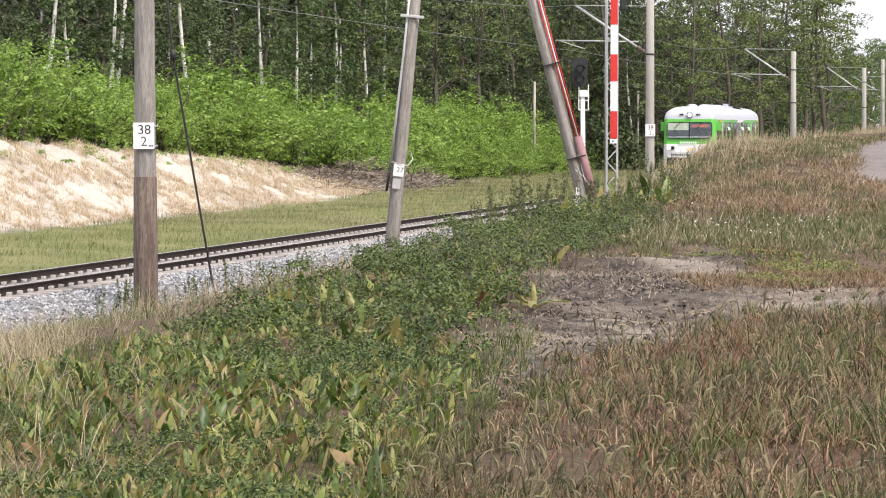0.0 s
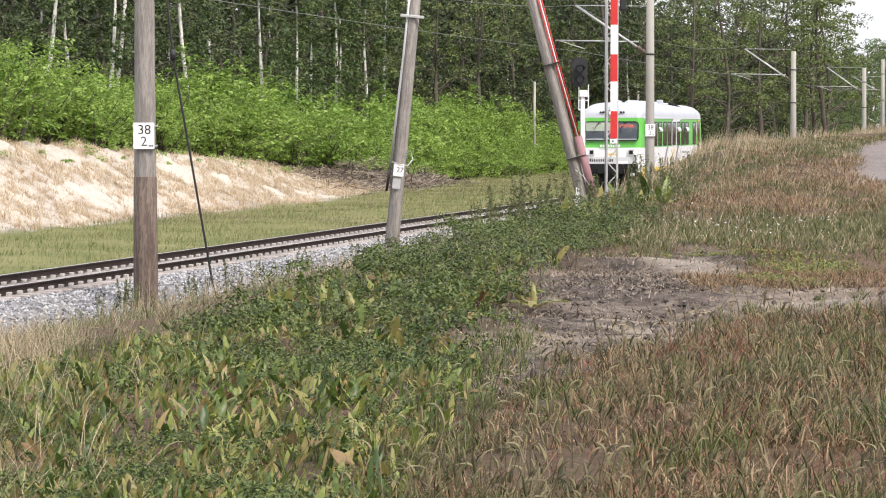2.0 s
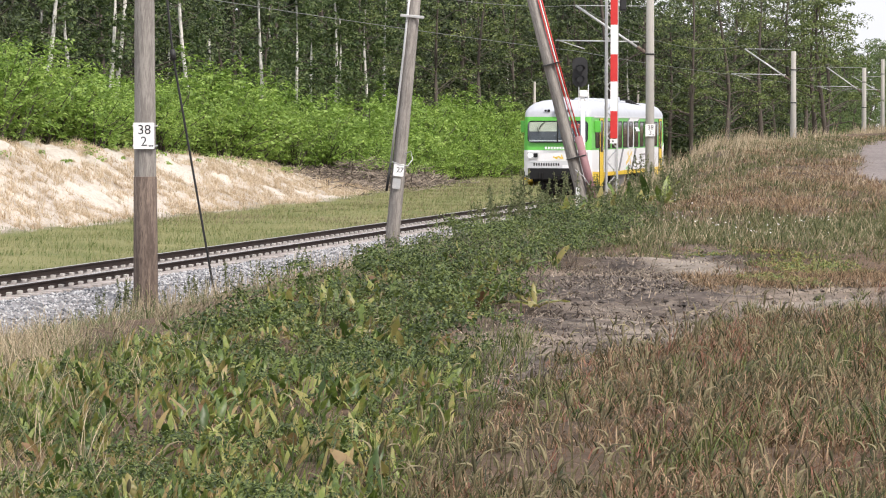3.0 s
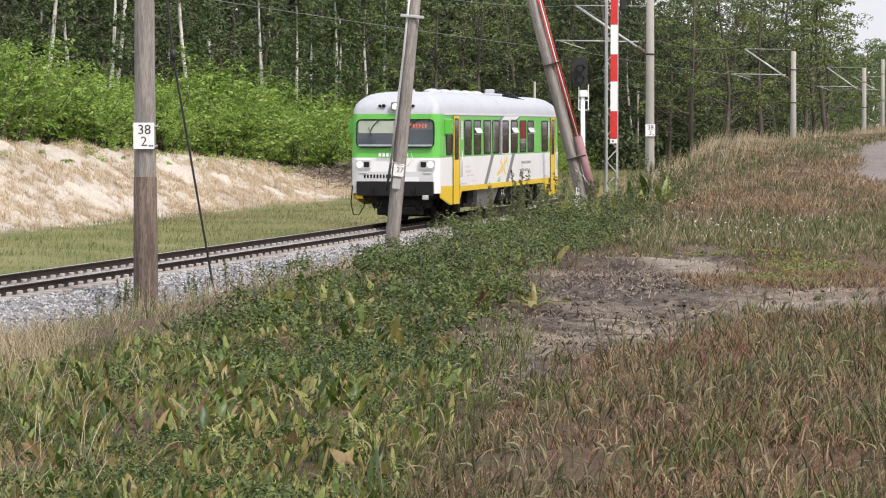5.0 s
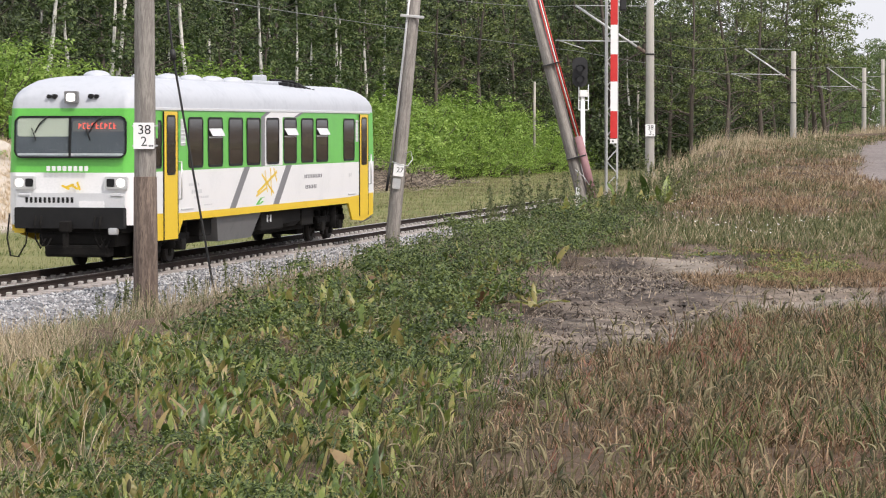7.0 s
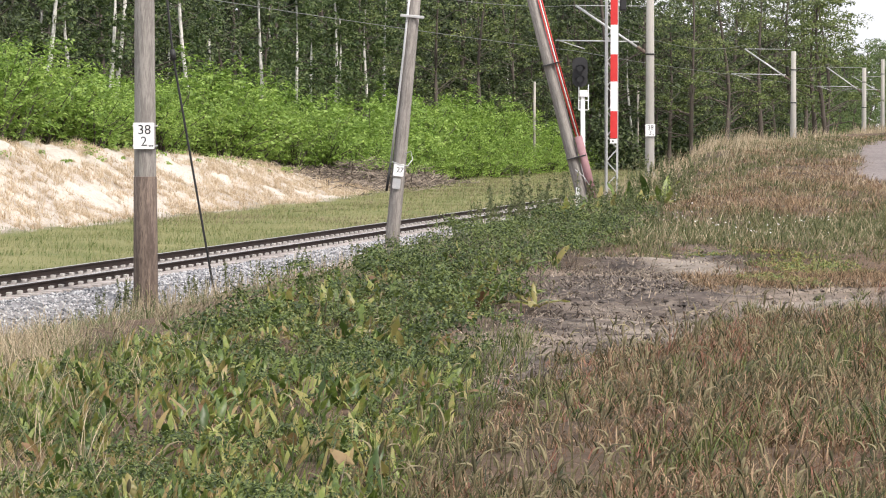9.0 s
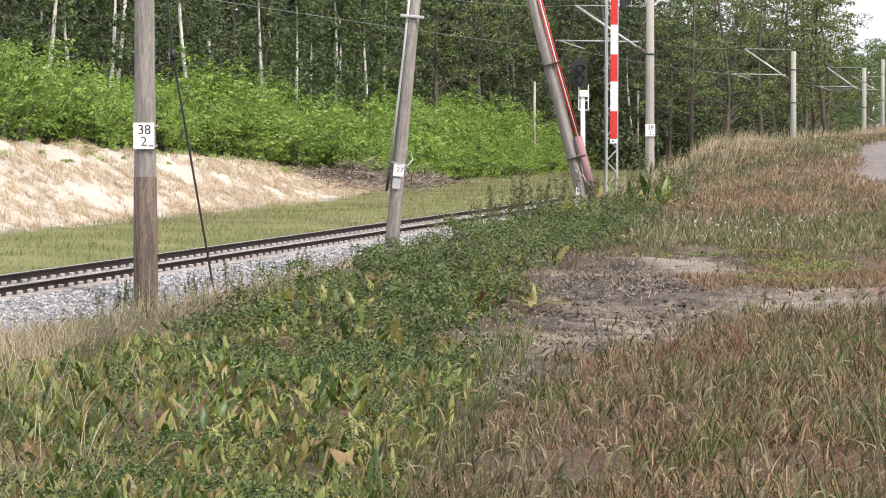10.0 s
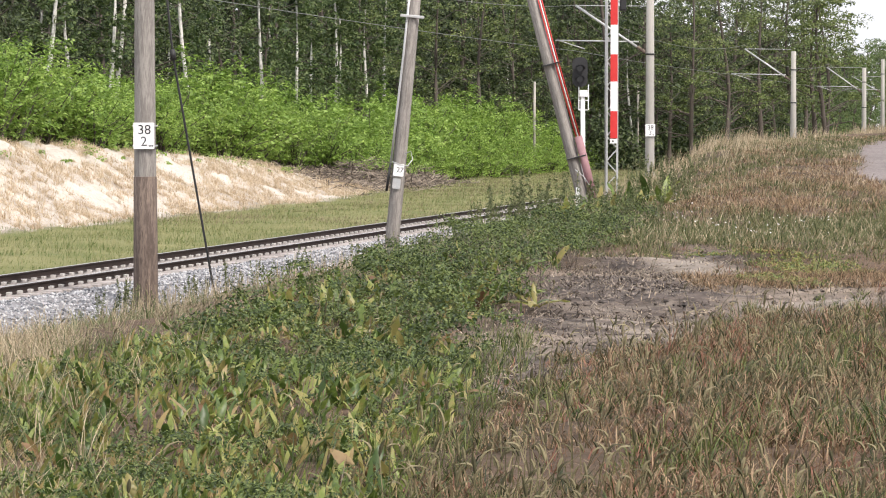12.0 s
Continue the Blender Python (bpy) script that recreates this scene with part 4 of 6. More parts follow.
line_pole(42.6, 283.0, 10.5, 0.23, 0.17, "", "", M_CONC, (6.4, 8.0, 6.7, 6.2), 3.0, label="grey concrete catenary pole far along the line")


def hung_wire(name, pts, sag, r, label):
    """A wire through supports, with sag between them."""
    bm = bmesh.new()
    out = []
    for a, b in zip(pts, pts[1:]):
        for i in range(12):
            t = i / 12
            p = Vector(a).lerp(Vector(b), t)
            p.z -= sag * 4 * t * (1 - t)
            out.append(p)
    out.append(Vector(pts[-1]))
    path_tube(bm, out, r, 5)
    me = bpy.data.meshes.new(name)
    bm.to_mesh(me)
    bm.free()
    me.materials.append(M_COPPER)
    return tagged(new(name, me), label, "wire", "overhead wires")


def over_line(ss, d, z):
    out = []
    for s in ss:
        x, y, _ = on_track(s, d)
        out.append((float(x), float(y), z))
    return out


SUPPORTS = [-90, -16, 54.5, 118.5, 178, 213, 280]
hung_wire("messenger_wire", over_line(SUPPORTS, 0.0, 8.45), 0.9, 0.012, "thin overhead messenger wire above the track")
hung_wire("contact_wire", over_line(SUPPORTS, 0.0, 6.45), 0.1, 0.012, "thin overhead contact wire above the track")

# black guy cable with an insulator, from the first pole's head to the ground beside it
bm = bmesh.new()
GZ = float(ground_z(-4.66, 60.0))
path_tube(bm, [(-4.66, 60.0, GZ - 0.15), (-4.66, 60.0, GZ), (-5.49, 59.4, 4.6), (-5.95, 59.0, 9.6)], 0.024, 8)
guy = empty("guy_cable", pose(0, 0, 0), "taut black guy cable anchored in the trackside weeds", "cable")
part("cable", bm, M_WIRE, guy)
bm = bmesh.new()
tube(bm, (-5.475, 59.41, 4.5), (-5.50, 59.39, 4.72), 0.06, n=10)
part("insulator", bm, M_WIRE, guy)


def leaning_pole(base, head, r0, r1, label):
    """Local z runs up the pole."""
    b, h = Vector(base), Vector(head)
    ax = (h - b).normalized()
    side = Vector((0, -1, 0))
    side = (side - ax * side.dot(ax)).normalized()
    xx = ax.cross(side)
    m = Matrix((xx, -side, ax)).transposed().to_4x4()
    m.translation = b
    p = empty("utility_pole", m, label, "pole", "leaning utility poles")
    L = (h - b).length
    part("pole_shaft", shaft([(0, r0), (L * 0.5, (r0 + r1) / 2), (L, r1)], square=0.8), M_POLE, p)
    return p, L


Y1 = 68.0
gz = float(ground_z(-1.24, Y1)) - 0.2
p1, L1 = leaning_pole((-1.27, Y1, gz), (-0.42, Y1, 8.6), 0.15, 0.118, "grey weathered utility pole leaning over bank weeds, with a small plate")


def z_at(rise, depth):
    """Height seen at that rise from the eye, at that depth."""
    return 3.166 + (223.3 - rise) * depth / 5163


def up1(rise):
    return (z_at(rise, Y1) - gz) / (8.6 - gz) * L1


bm = bmesh.new()
path_tube(bm, [(-0.2, -0.05, up1(290)), (-0.17, -0.06, up1(200)), (-0.14, -0.08, up1(100)), (-0.12, -0.1, up1(-60))], 0.028, 8)
part("conduit", bm, M_GALV, p1, "pale conduit clipped beside the pole")
bm = bmesh.new()
path_tube(bm, [(-0.24, -0.05, up1(340)), (-0.2, -0.05, up1(290))], 0.03, 8)
part("earth_rod", bm, M_WIRE, p1)
bm = bmesh.new()
box(bm, -0.3, 0.26, -0.2, -0.13, up1(33), up1(28), 0.01)
part("bracket", bm, M_GALV, p1)
pl = part("number_plate", rounded_plate(0.24, 0.29, 0.02, 0.01), M_PLATE, p1, "small white plate with figures 27")
pl.matrix_basis = pose(0.0, -0.18, up1(301))
text_mesh("figure", "27", 0.17, M_INK, pl, pose(0.03, -0.012, 0, 90))
part("lower_plate", rounded_plate(0.19, 0.24, 0.02, 0.01), M_GALV, p1, "bleached blank plate").matrix_basis = pose(-0.02, -0.185, up1(325))
bm = bmesh.new()
path_tube(bm, [(0.1, -0.14, up1(272)), (0.24, -0.14, up1(266)), (0.3, -0.12, up1(280)), (0.2, -0.16, up1(292)), (0.0, -0.2, up1(291)), (-0.18, -0.16, up1(287))], 0.014, 6)
part("wire_loop", bm, M_GALV, p1)

Y2 = 76.0
gz2 = float(ground_z(3.75, Y2)) - 0.2
p2, L2 = leaning_pole((3.82, Y2, gz2), (1.8, Y2, 8.5), 0.148, 0.122, "grey weathered utility pole leaning steeply, with a red-striped guard pipe")


def up2(rise):
    return (z_at(rise, Y2) - gz2) / (8.5 - gz2) * L2


for i, (a, mt) in enumerate(((0.17, M_RED), (0.215, M_PLATE), (0.26, M_RED))):
    bm = bmesh.new()
    path_tube(bm, [(a + 0.05, -0.12, up2(250)), (a - 0.02, -0.12, up2(100)), (a - 0.05, -0.12, up2(-60))], 0.015, 8)
    part("guard_tube", bm, mt, p2)
bm = bmesh.new()
path_tube(bm, [(0.27, -0.1, up2(355)), (0.27, -0.1, up2(246))], 0.105, 12)
part("guard_pipe", bm, M_PINK, p2, "faded pink guard pipe strapped to the foot")
for yy in (115, 280):
    bm = bmesh.new()
    box(bm, -0.17, 0.34, -0.22, 0.17, up2(yy + 1), up2(yy - 1), 0.006)
    part("strap", bm, M_WIRE, p2)
bm = bmesh.new()
path_tube(bm, [(-0.02, -0.2, up2(300)), (0.15, -0.23, up2(315)), (0.3, -0.22, up2(345))], 0.012, 6)
part("earth_wire", bm, M_GALV, p2)

# white stub post and small bracket in the weeds at that foot
bm = bmesh.new()
WX, WY = 3.42, 74.0
wz = float(ground_z(WX, WY))
box(bm, WX - 0.05, WX + 0.05, WY - 0.05, WY + 0.05, wz - 0.15, 1.62, 0.015)
me = bpy.data.meshes.new("marker_stub")
bm.to_mesh(me)
bm.free()
me.materials.append(M_PLATE)
tagged(new("marker_stub", me), "short white marker stub in bank weeds", "marker")


# ---- lattice signal mast with red and white bands ----
def lattice_mast():
    x, y = 6.79, 117.3
    z = float(ground_z(x, y)) - 0.2
    p = empty("signal_mast", pose(x, y, z), "galvanised lattice signal mast with a red and white banded board", "mast")
    H = 9.5 - z
    for ox in (-0.21, 0.21):
        for oy in (-0.2, 0.2):
            bm = bmesh.new()
            box(bm, ox - 0.028, ox + 0.028, oy - 0.028, oy + 0.028, 0, H)
            part("corner_post", bm, M_GALV, p)
    k = 0
    h = 0.1
    while h < H - 0.6:
        for oy in (-0.2, 0.2):
            bm = bmesh.new()
            sgn = 1 if k % 2 else -1
            tube(bm, (-0.2 * sgn, oy, h), (0.2 * sgn, oy, h + 0.45), 0.018, n=6)
            part("brace", bm, M_GALV, p)
        h += 0.5
        k += 1
    ys = [245, 197, 145, 97, 45, -8, -60]
    for i in range(6):
        bm = bmesh.new()
        box(bm, -0.06, 0.22, -0.28, -0.24, z_at(ys[i], y) - z, z_at(ys[i + 1], y) - z)
        part("band", bm, M_RED if i % 2 == 0 else M_PLATE, p, "red band" if i % 2 == 0 else "white band").location.x = -0.02
    pl = part("number_plate", rounded_plate(0.28, 0.18, 0.01, 0.012), M_PLATE, p)
    pl.matrix_basis = pose(0.05, -0.26, z_at(250, y) - z)
    part("number_bar", rounded_plate(0.06, 0.08, 0.005, 0.004), M_INK, pl).matrix_basis = pose(-0.03, -0.012, 0)
    bm = bmesh.new()
    path_tube(bm, [(-0.28, -0.1, 0.1), (-0.28, -0.1, H * 0.5), (-0.26, -0.1, H)], 0.028, 8)
    part("ladder_rail", bm, M_GALV, p)
    bm = bmesh.new()
    box(bm, 0.3, 0.55, -0.3, 0.1, z_at(20, y) - z, z_at(-14, y) - z, 0.05)
    part("signal_head", bm, M_SIGNAL, p)


lattice_mast()


def dwarf_signal():
    x, y = 5.3, 110.4
    z = float(ground_z(x, y)) - 0.2
    p = empty("light_signal", pose(x, y, z), "white post with a black two-lamp signal head", "signal")

    def zz(q):
        return z_at(q, y) - z
    bm = bmesh.new()
    tube(bm, (0.02, 0, 0), (-0.02, 0, zz(172)), 0.085, n=14)
    part("post", bm, M_PLATE, p, "white round post")
    bm = bmesh.new()
    for ox in (-0.17, 0.19):
        tube(bm, (ox, -0.06, zz(195)), (ox, -0.06, zz(150)), 0.02, n=6)
    for q in (195, 178):
        tube(bm, (-0.17, -0.06, zz(q)), (0.19, -0.06, zz(q)), 0.02, n=6)
    part("cage", bm, M_PLATE, p, "white tubular bracket")
    bm = bmesh.new()
    box(bm, -0.14, 0.16, -0.14, 0.08, zz(172), zz(160), 0.02)
    part("terminal_box", bm, M_PLATE, p)
    hd = part("signal_head", rounded_plate(0.58, 1.12, 0.22, 0.07), M_SIGNAL, p, "black rounded signal board")
    hd.matrix_basis = pose(-0.13, -0.05, zz(128))
    for q in (120, 139):
        bm = bmesh.new()
        n = 12
        a = [bm.verts.new((0.17 * math.cos(radians(15 * i)), 0, 0.14 * math.sin(radians(15 * i)))) for i in range(n + 1)]
        b = [bm.verts.new((0.18 * math.cos(radians(15 * i)), -0.34, 0.15 * math.sin(radians(15 * i)) - 0.02)) for i in range(n + 1)]
        for i in range(n):
            bm.faces.new((a[i], a[i + 1], b[i + 1], b[i]))
        bmesh.ops.solidify(bm, geom=bm.faces[:], thickness=0.012)
        part("lamp_hood", bm, M_SIGNAL, hd).matrix_basis = pose(0, -0.07, zz(q) - zz(128) - 0.04)
        bm = bmesh.new()
        tube(bm, (0, -0.065, 0), (0, -0.1, 0), 0.12, n=16)
        part("lamp_lens", bm, M_TINT, hd).matrix_basis = pose(0, 0, zz(q) - zz(128) - 0.04)


dwarf_signal()

# two old grey posts among the bushes
for bearing, y0, y1, dep in ((945, 145, 330, 222.0), (1128, 148, 330, 246.0)):
    X = (bearing - 784) / 5163 * dep
    z = float(ground_z(X, dep)) - 0.1
    bm = bmesh.new()
    tube(bm, (0, 0, 0), (0.05, 0, z_at(y0, dep) - z), 0.11, 0.085, n=10)
    me = bpy.data.meshes.new("old_post")
    bm.to_mesh(me)
    bm.free()
    me.materials.append(M_WOODPOST)
    ob = new("old_post", me)
    ob.matrix_basis = pose(X, dep, z)
    tagged(ob, "thin grey wooden post standing among green bushes", "post", "old posts")
# ---- plants ----
M_BARK_BIRCH = material("birch_bark", [(0.10, 0.09, 0.08), (0.62, 0.60, 0.56), (0.74, 0.72, 0.68)], 0.8, 1.6, 9, 0.3, stretch=(1, 1, 2.2))
M_BARK = material("grey_brown_bark", [(0.03, 0.025, 0.02), (0.1, 0.082, 0.068), (0.06, 0.05, 0.042)], 0.95, 3, 25, 0.7, stretch=(3, 3, 0.5))
M_LEAF_DARK = material("wood_leaf", [(0.016, 0.03, 0.01), (0.054, 0.082, 0.026), (0.125, 0.16, 0.06)], 0.6, 0.3, 3, 0.0, vary="island", amount=0.45, trans=0.28)
M_LEAF_OAK = material("oak_leaf", [(0.05, 0.075, 0.02), (0.105, 0.145, 0.036), (0.19, 0.225, 0.07)], 0.6, 0.3, 3, 0.0, vary="island", amount=0.45, trans=0.3)
M_LEAF_FAR = material("soft_green_leaf", [(0.06, 0.1, 0.03), (0.11, 0.165, 0.05), (0.18, 0.235, 0.09)], 0.65, 0.2, 3, 0.0, vary="island", amount=0.4, trans=0.3)
M_LEAF_BIRCH = material("birch_leaf", [(0.035, 0.066, 0.02), (0.08, 0.125, 0.036), (0.15, 0.195, 0.066)], 0.6, 0.35, 3, 0.0, vary="island", amount=0.5, trans=0.35)
M_LEAF_BUSH = material("bush_leaf", [(0.11, 0.19, 0.028), (0.23, 0.36, 0.062), (0.36, 0.48, 0.12)], 0.5, 0.35, 3, 0.0, vary="island", amount=0.4, trans=0.42)
# the shade inside the wood is put into this near-black leaf colour
M_LEAF_SHADE = material("far_wood_shaded_leaf", [(0.012, 0.018, 0.009), (0.026, 0.038, 0.016), (0.048, 0.064, 0.026)], 0.7, 0.3, 3, 0.0, vary="island", amount=0.5, trans=0.15)
M_VERGE = material("verge_grass", [(0.11, 0.15, 0.042), (0.195, 0.22, 0.078), (0.32, 0.3, 0.15)], 0.7, 0.5, 4, 0.0, vary="island", amount=0.5, trans=0.35)
M_FIELD = material("field_grass", [(0.048, 0.07, 0.02), (0.105, 0.125, 0.042), (0.2, 0.185, 0.088)], 0.7, 0.8, 4, 0.0, vary="island", amount=0.55, trans=0.3)
M_BANK = material("bank_grass", [(0.095, 0.125, 0.046), (0.175, 0.2, 0.088), (0.29, 0.28, 0.155)], 0.7, 0.8, 4, 0.0, vary="island", amount=0.55, trans=0.35)
M_DRYBANK = material("dry_bank_grass", [(0.12, 0.11, 0.055), (0.235, 0.19, 0.12), (0.36, 0.29, 0.2)], 0.7, 0.8, 4, 0.0, vary="island", amount=0.55, trans=0.35)
M_FRESH = material("fresh_grass", [(0.03, 0.05, 0.011), (0.085, 0.115, 0.026), (0.18, 0.205, 0.06)], 0.6, 1.5, 6, 0.0, vary="island", amount=0.65, trans=0.35)
M_MEADOW = material("meadow_grass", [(0.03, 0.04, 0.013), (0.08, 0.088, 0.032), (0.145, 0.13, 0.06), (0.23, 0.175, 0.1)], 0.65, 2.2, 9, 0.0, vary="island", amount=0.7, trans=0.3)
M_RUST = material("reddish_dry_grass", [(0.065, 0.05, 0.02), (0.16, 0.097, 0.052), (0.245, 0.15, 0.09), (0.38, 0.27, 0.16)], 0.7, 1.2, 4, 0.0, vary="island", amount=0.75, trans=0.3)
M_STRAW = material("straw_grass", [(0.25, 0.2, 0.115), (0.41, 0.335, 0.215), (0.56, 0.47, 0.325)], 0.75, 0.5, 4, 0.0, vary="island", amount=0.5, trans=0.25)
M_EAR = material("grass_ear", [(0.06, 0.055, 0.022), (0.125, 0.11, 0.052), (0.26, 0.225, 0.125)], 0.8, 2, 60, 0.3, vary="island", amount=0.7, trans=0.25)
M_WEED = material("low_weed_leaf", [(0.027, 0.048, 0.013), (0.07, 0.108, 0.026), (0.155, 0.195, 0.052)], 0.55, 0.8, 5, 0.0, vary="island", amount=0.55, trans=0.3)
M_DOCK = material("dock_leaf", [(0.05, 0.09, 0.016), (0.12, 0.175, 0.032), (0.215, 0.27, 0.06), (0.3, 0.26, 0.085)], 0.42, 5, 30, 0.25, vary="object", amount=0.55, trans=0.35)
M_DOCKRED = material("withered_dock_leaf", [(0.13, 0.07, 0.03), (0.22, 0.13, 0.06), (0.29, 0.22, 0.1)], 0.65, 4, 22, 0.2, vary="object", amount=0.5, trans=0.25)
M_MUG = material("mugwort_leaf", [(0.06, 0.085, 0.03), (0.125, 0.145, 0.06), (0.2, 0.2, 0.1)], 0.75, 2, 10, 0.0, vary="island", amount=0.5, trans=0.25)
M_SORREL = material("sorrel_leaf", [(0.07, 0.115, 0.025), (0.15, 0.205, 0.045), (0.27, 0.3, 0.075), (0.3, 0.22, 0.09)], 0.5, 1.2, 12, 0.0, vary="island", amount=0.55, trans=0.3)
M_REDBLADE = material("red_grass_blade", [(0.1, 0.075, 0.035), (0.2, 0.09, 0.055), (0.32, 0.15, 0.1)], 0.65, 1, 8, 0.0, vary="island", amount=0.6, trans=0.3)
M_BLEACH = material("bleached_straw", [(0.44, 0.34, 0.22), (0.58, 0.47, 0.33), (0.7, 0.6, 0.46)], 0.8, 0.5, 4, 0.0, vary="island", amount=0.5, trans=0.4)
M_CLOD = material("dirt_clod", [(0.04, 0.033, 0.028), (0.1, 0.082, 0.07), (0.23, 0.19, 0.155)], 0.95, 3, 30, 0.4, vary="island", amount=0.55)
M_TWIG = material("dry_litter", [(0.05, 0.038, 0.03), (0.13, 0.105, 0.082), (0.27, 0.225, 0.175)], 0.9, 2, 20, 0.2, vary="island", amount=0.6)


def unit(v):
    return v / np.maximum(np.linalg.norm(v, axis=-1, keepdims=True), 1e-9)


def leaf_quads(c, length, width, rng, up=0.35):
    """Diamond leaves at c, each turned its own way; up: how far they face the sky."""
    n = len(c)
    nrm = unit(rng.normal(size=(n, 3)) + np.array([0, 0, up * 2]))
    a = unit(np.cross(nrm, rng.normal(size=(n, 3))))
    b = np.cross(nrm, a)
    L = (length * rng.uniform(0.6, 1.3, n))[:, None]
    W = (width * rng.uniform(0.7, 1.2, n))[:, None]
    v = np.stack([c - a * L / 2, c + b * W / 2 - a * L * 0.05, c + a * L / 2 - nrm * L * 0.12, c - b * W / 2 - a * L * 0.05], 1)
    return v.reshape(-1, 3), np.arange(n * 4).reshape(n, 4)


def blades(x, y, z, h, w, rng, segs=2, lean=0.35, wind=(0.25, 0.0), profile=None, fan=None):
    """Tapered bent grass blades rooted at x, y, z."""
    n = len(x)
    a = rng.uniform(0, 2 * np.pi, n)
    tilt = np.abs(rng.normal(0, lean, n))
    bend = rng.uniform(0.1, 0.6, n)
    da = rng.uniform(0, 2 * np.pi, n)
    dx, dy = np.cos(da) * tilt + wind[0] * rng.uniform(0.3, 1, n), np.sin(da) * tilt + wind[1]
    if fan is not None:
        dx, dy = dx + fan[:, 0] * rng.uniform(0.4, 1.2, n), dy + fan[:, 1] * rng.uniform(0.4, 1.2, n)
    px, py = np.cos(a), np.sin(a)
    rows = []
    for i in range(segs + 1):
        t = i / segs
        k = t + bend * t * t
        cx, cy = x + dx * h * k * 0.6, y + dy * h * k * 0.6
        cz = z + h * (t - 0.28 * bend * t * t)
        ww = w * (1 - 0.35 * t if profile is None else profile[i]) / 2
        if i < segs:
            rows += [np.stack([cx - px * ww, cy - py * ww, cz], -1), np.stack([cx + px * ww, cy + py * ww, cz], -1)]
        else:
            rows.append(np.stack([cx, cy, cz], -1))
    m = 2 * segs + 1
    v = np.stack(rows, 1).reshape(-1, 3)
    base = np.arange(n)[:, None, None] * m
    tr = []
    for i in range(segs - 1):
        o = 2 * i
        tr += [[o, o + 1, o + 3], [o, o + 3, o + 2]]
    o = 2 * (segs - 1)
    tr.append([o, o + 1, o + 2])
    return v, (base + np.array(tr)[None]).reshape(-1, 3)


def stuff(name, v, f, mat, label, category):
    return tagged(new(name, np_mesh(name, v, f, mat)), label, category, kind="stuff")


def scatter_sd(n, s0, s1, d0, d1, rng):
    s, d = rng.uniform(s0, s1, n), rng.uniform(d0, d1, n)
    x, y, _ = on_track(s, d)
    return s, d, x, y, terrain_sd(s, d, x, y)


# -- trees --
def leaf_sheets(c, nrm, length, width, rng, droop=0.12):
    """Diamond leaves at c that face along nrm, each turned its own way."""
    n = len(c)
    a = unit(np.cross(nrm, rng.normal(size=(n, 3))))
    b = np.cross(nrm, a)
    L = (length * rng.uniform(0.6, 1.3, n))[:, None]
    W = (width * rng.uniform(0.7, 1.25, n))[:, None]
    v = np.stack([c - a * L / 2, c + b * W / 2 - a * L * 0.05, c + a * L / 2 - nrm * L * droop, c - b * W / 2 - a * L * 0.05], 1)
    return v.reshape(-1, 3), np.arange(n * 4).reshape(n, 4)


def clump_leaves(centres, radii, per, length, width, rng, squash=0.7, up=0.5, loose=0.35, low=-0.5):
    """Leaves over the outer skin of many rounded clumps, so that each clump has its own lit and shaded side."""
    n = len(centres)
    dirs = rng.normal(size=(n, per, 3))
    dirs[..., 2] = np.where(dirs[..., 2] < low * np.abs(dirs[..., 0] + 0.4), -dirs[..., 2], dirs[..., 2])
    dirs = unit(dirs)
    r = radii[:, None, None] * rng.uniform(0.55, 1.1, (n, per, 1)) * np.array([1, 1, squash])
    c = (centres[:, None] + dirs * r).reshape(-1, 3)
    nrm = unit(dirs.reshape(-1, 3) + np.array([0, 0, up]) + rng.normal(0, loose, (n * per, 3)))
    if np.ndim(length):
        length, width = np.repeat(length, per), np.repeat(width, per)
    return leaf_sheets(c, nrm, length, width, rng)


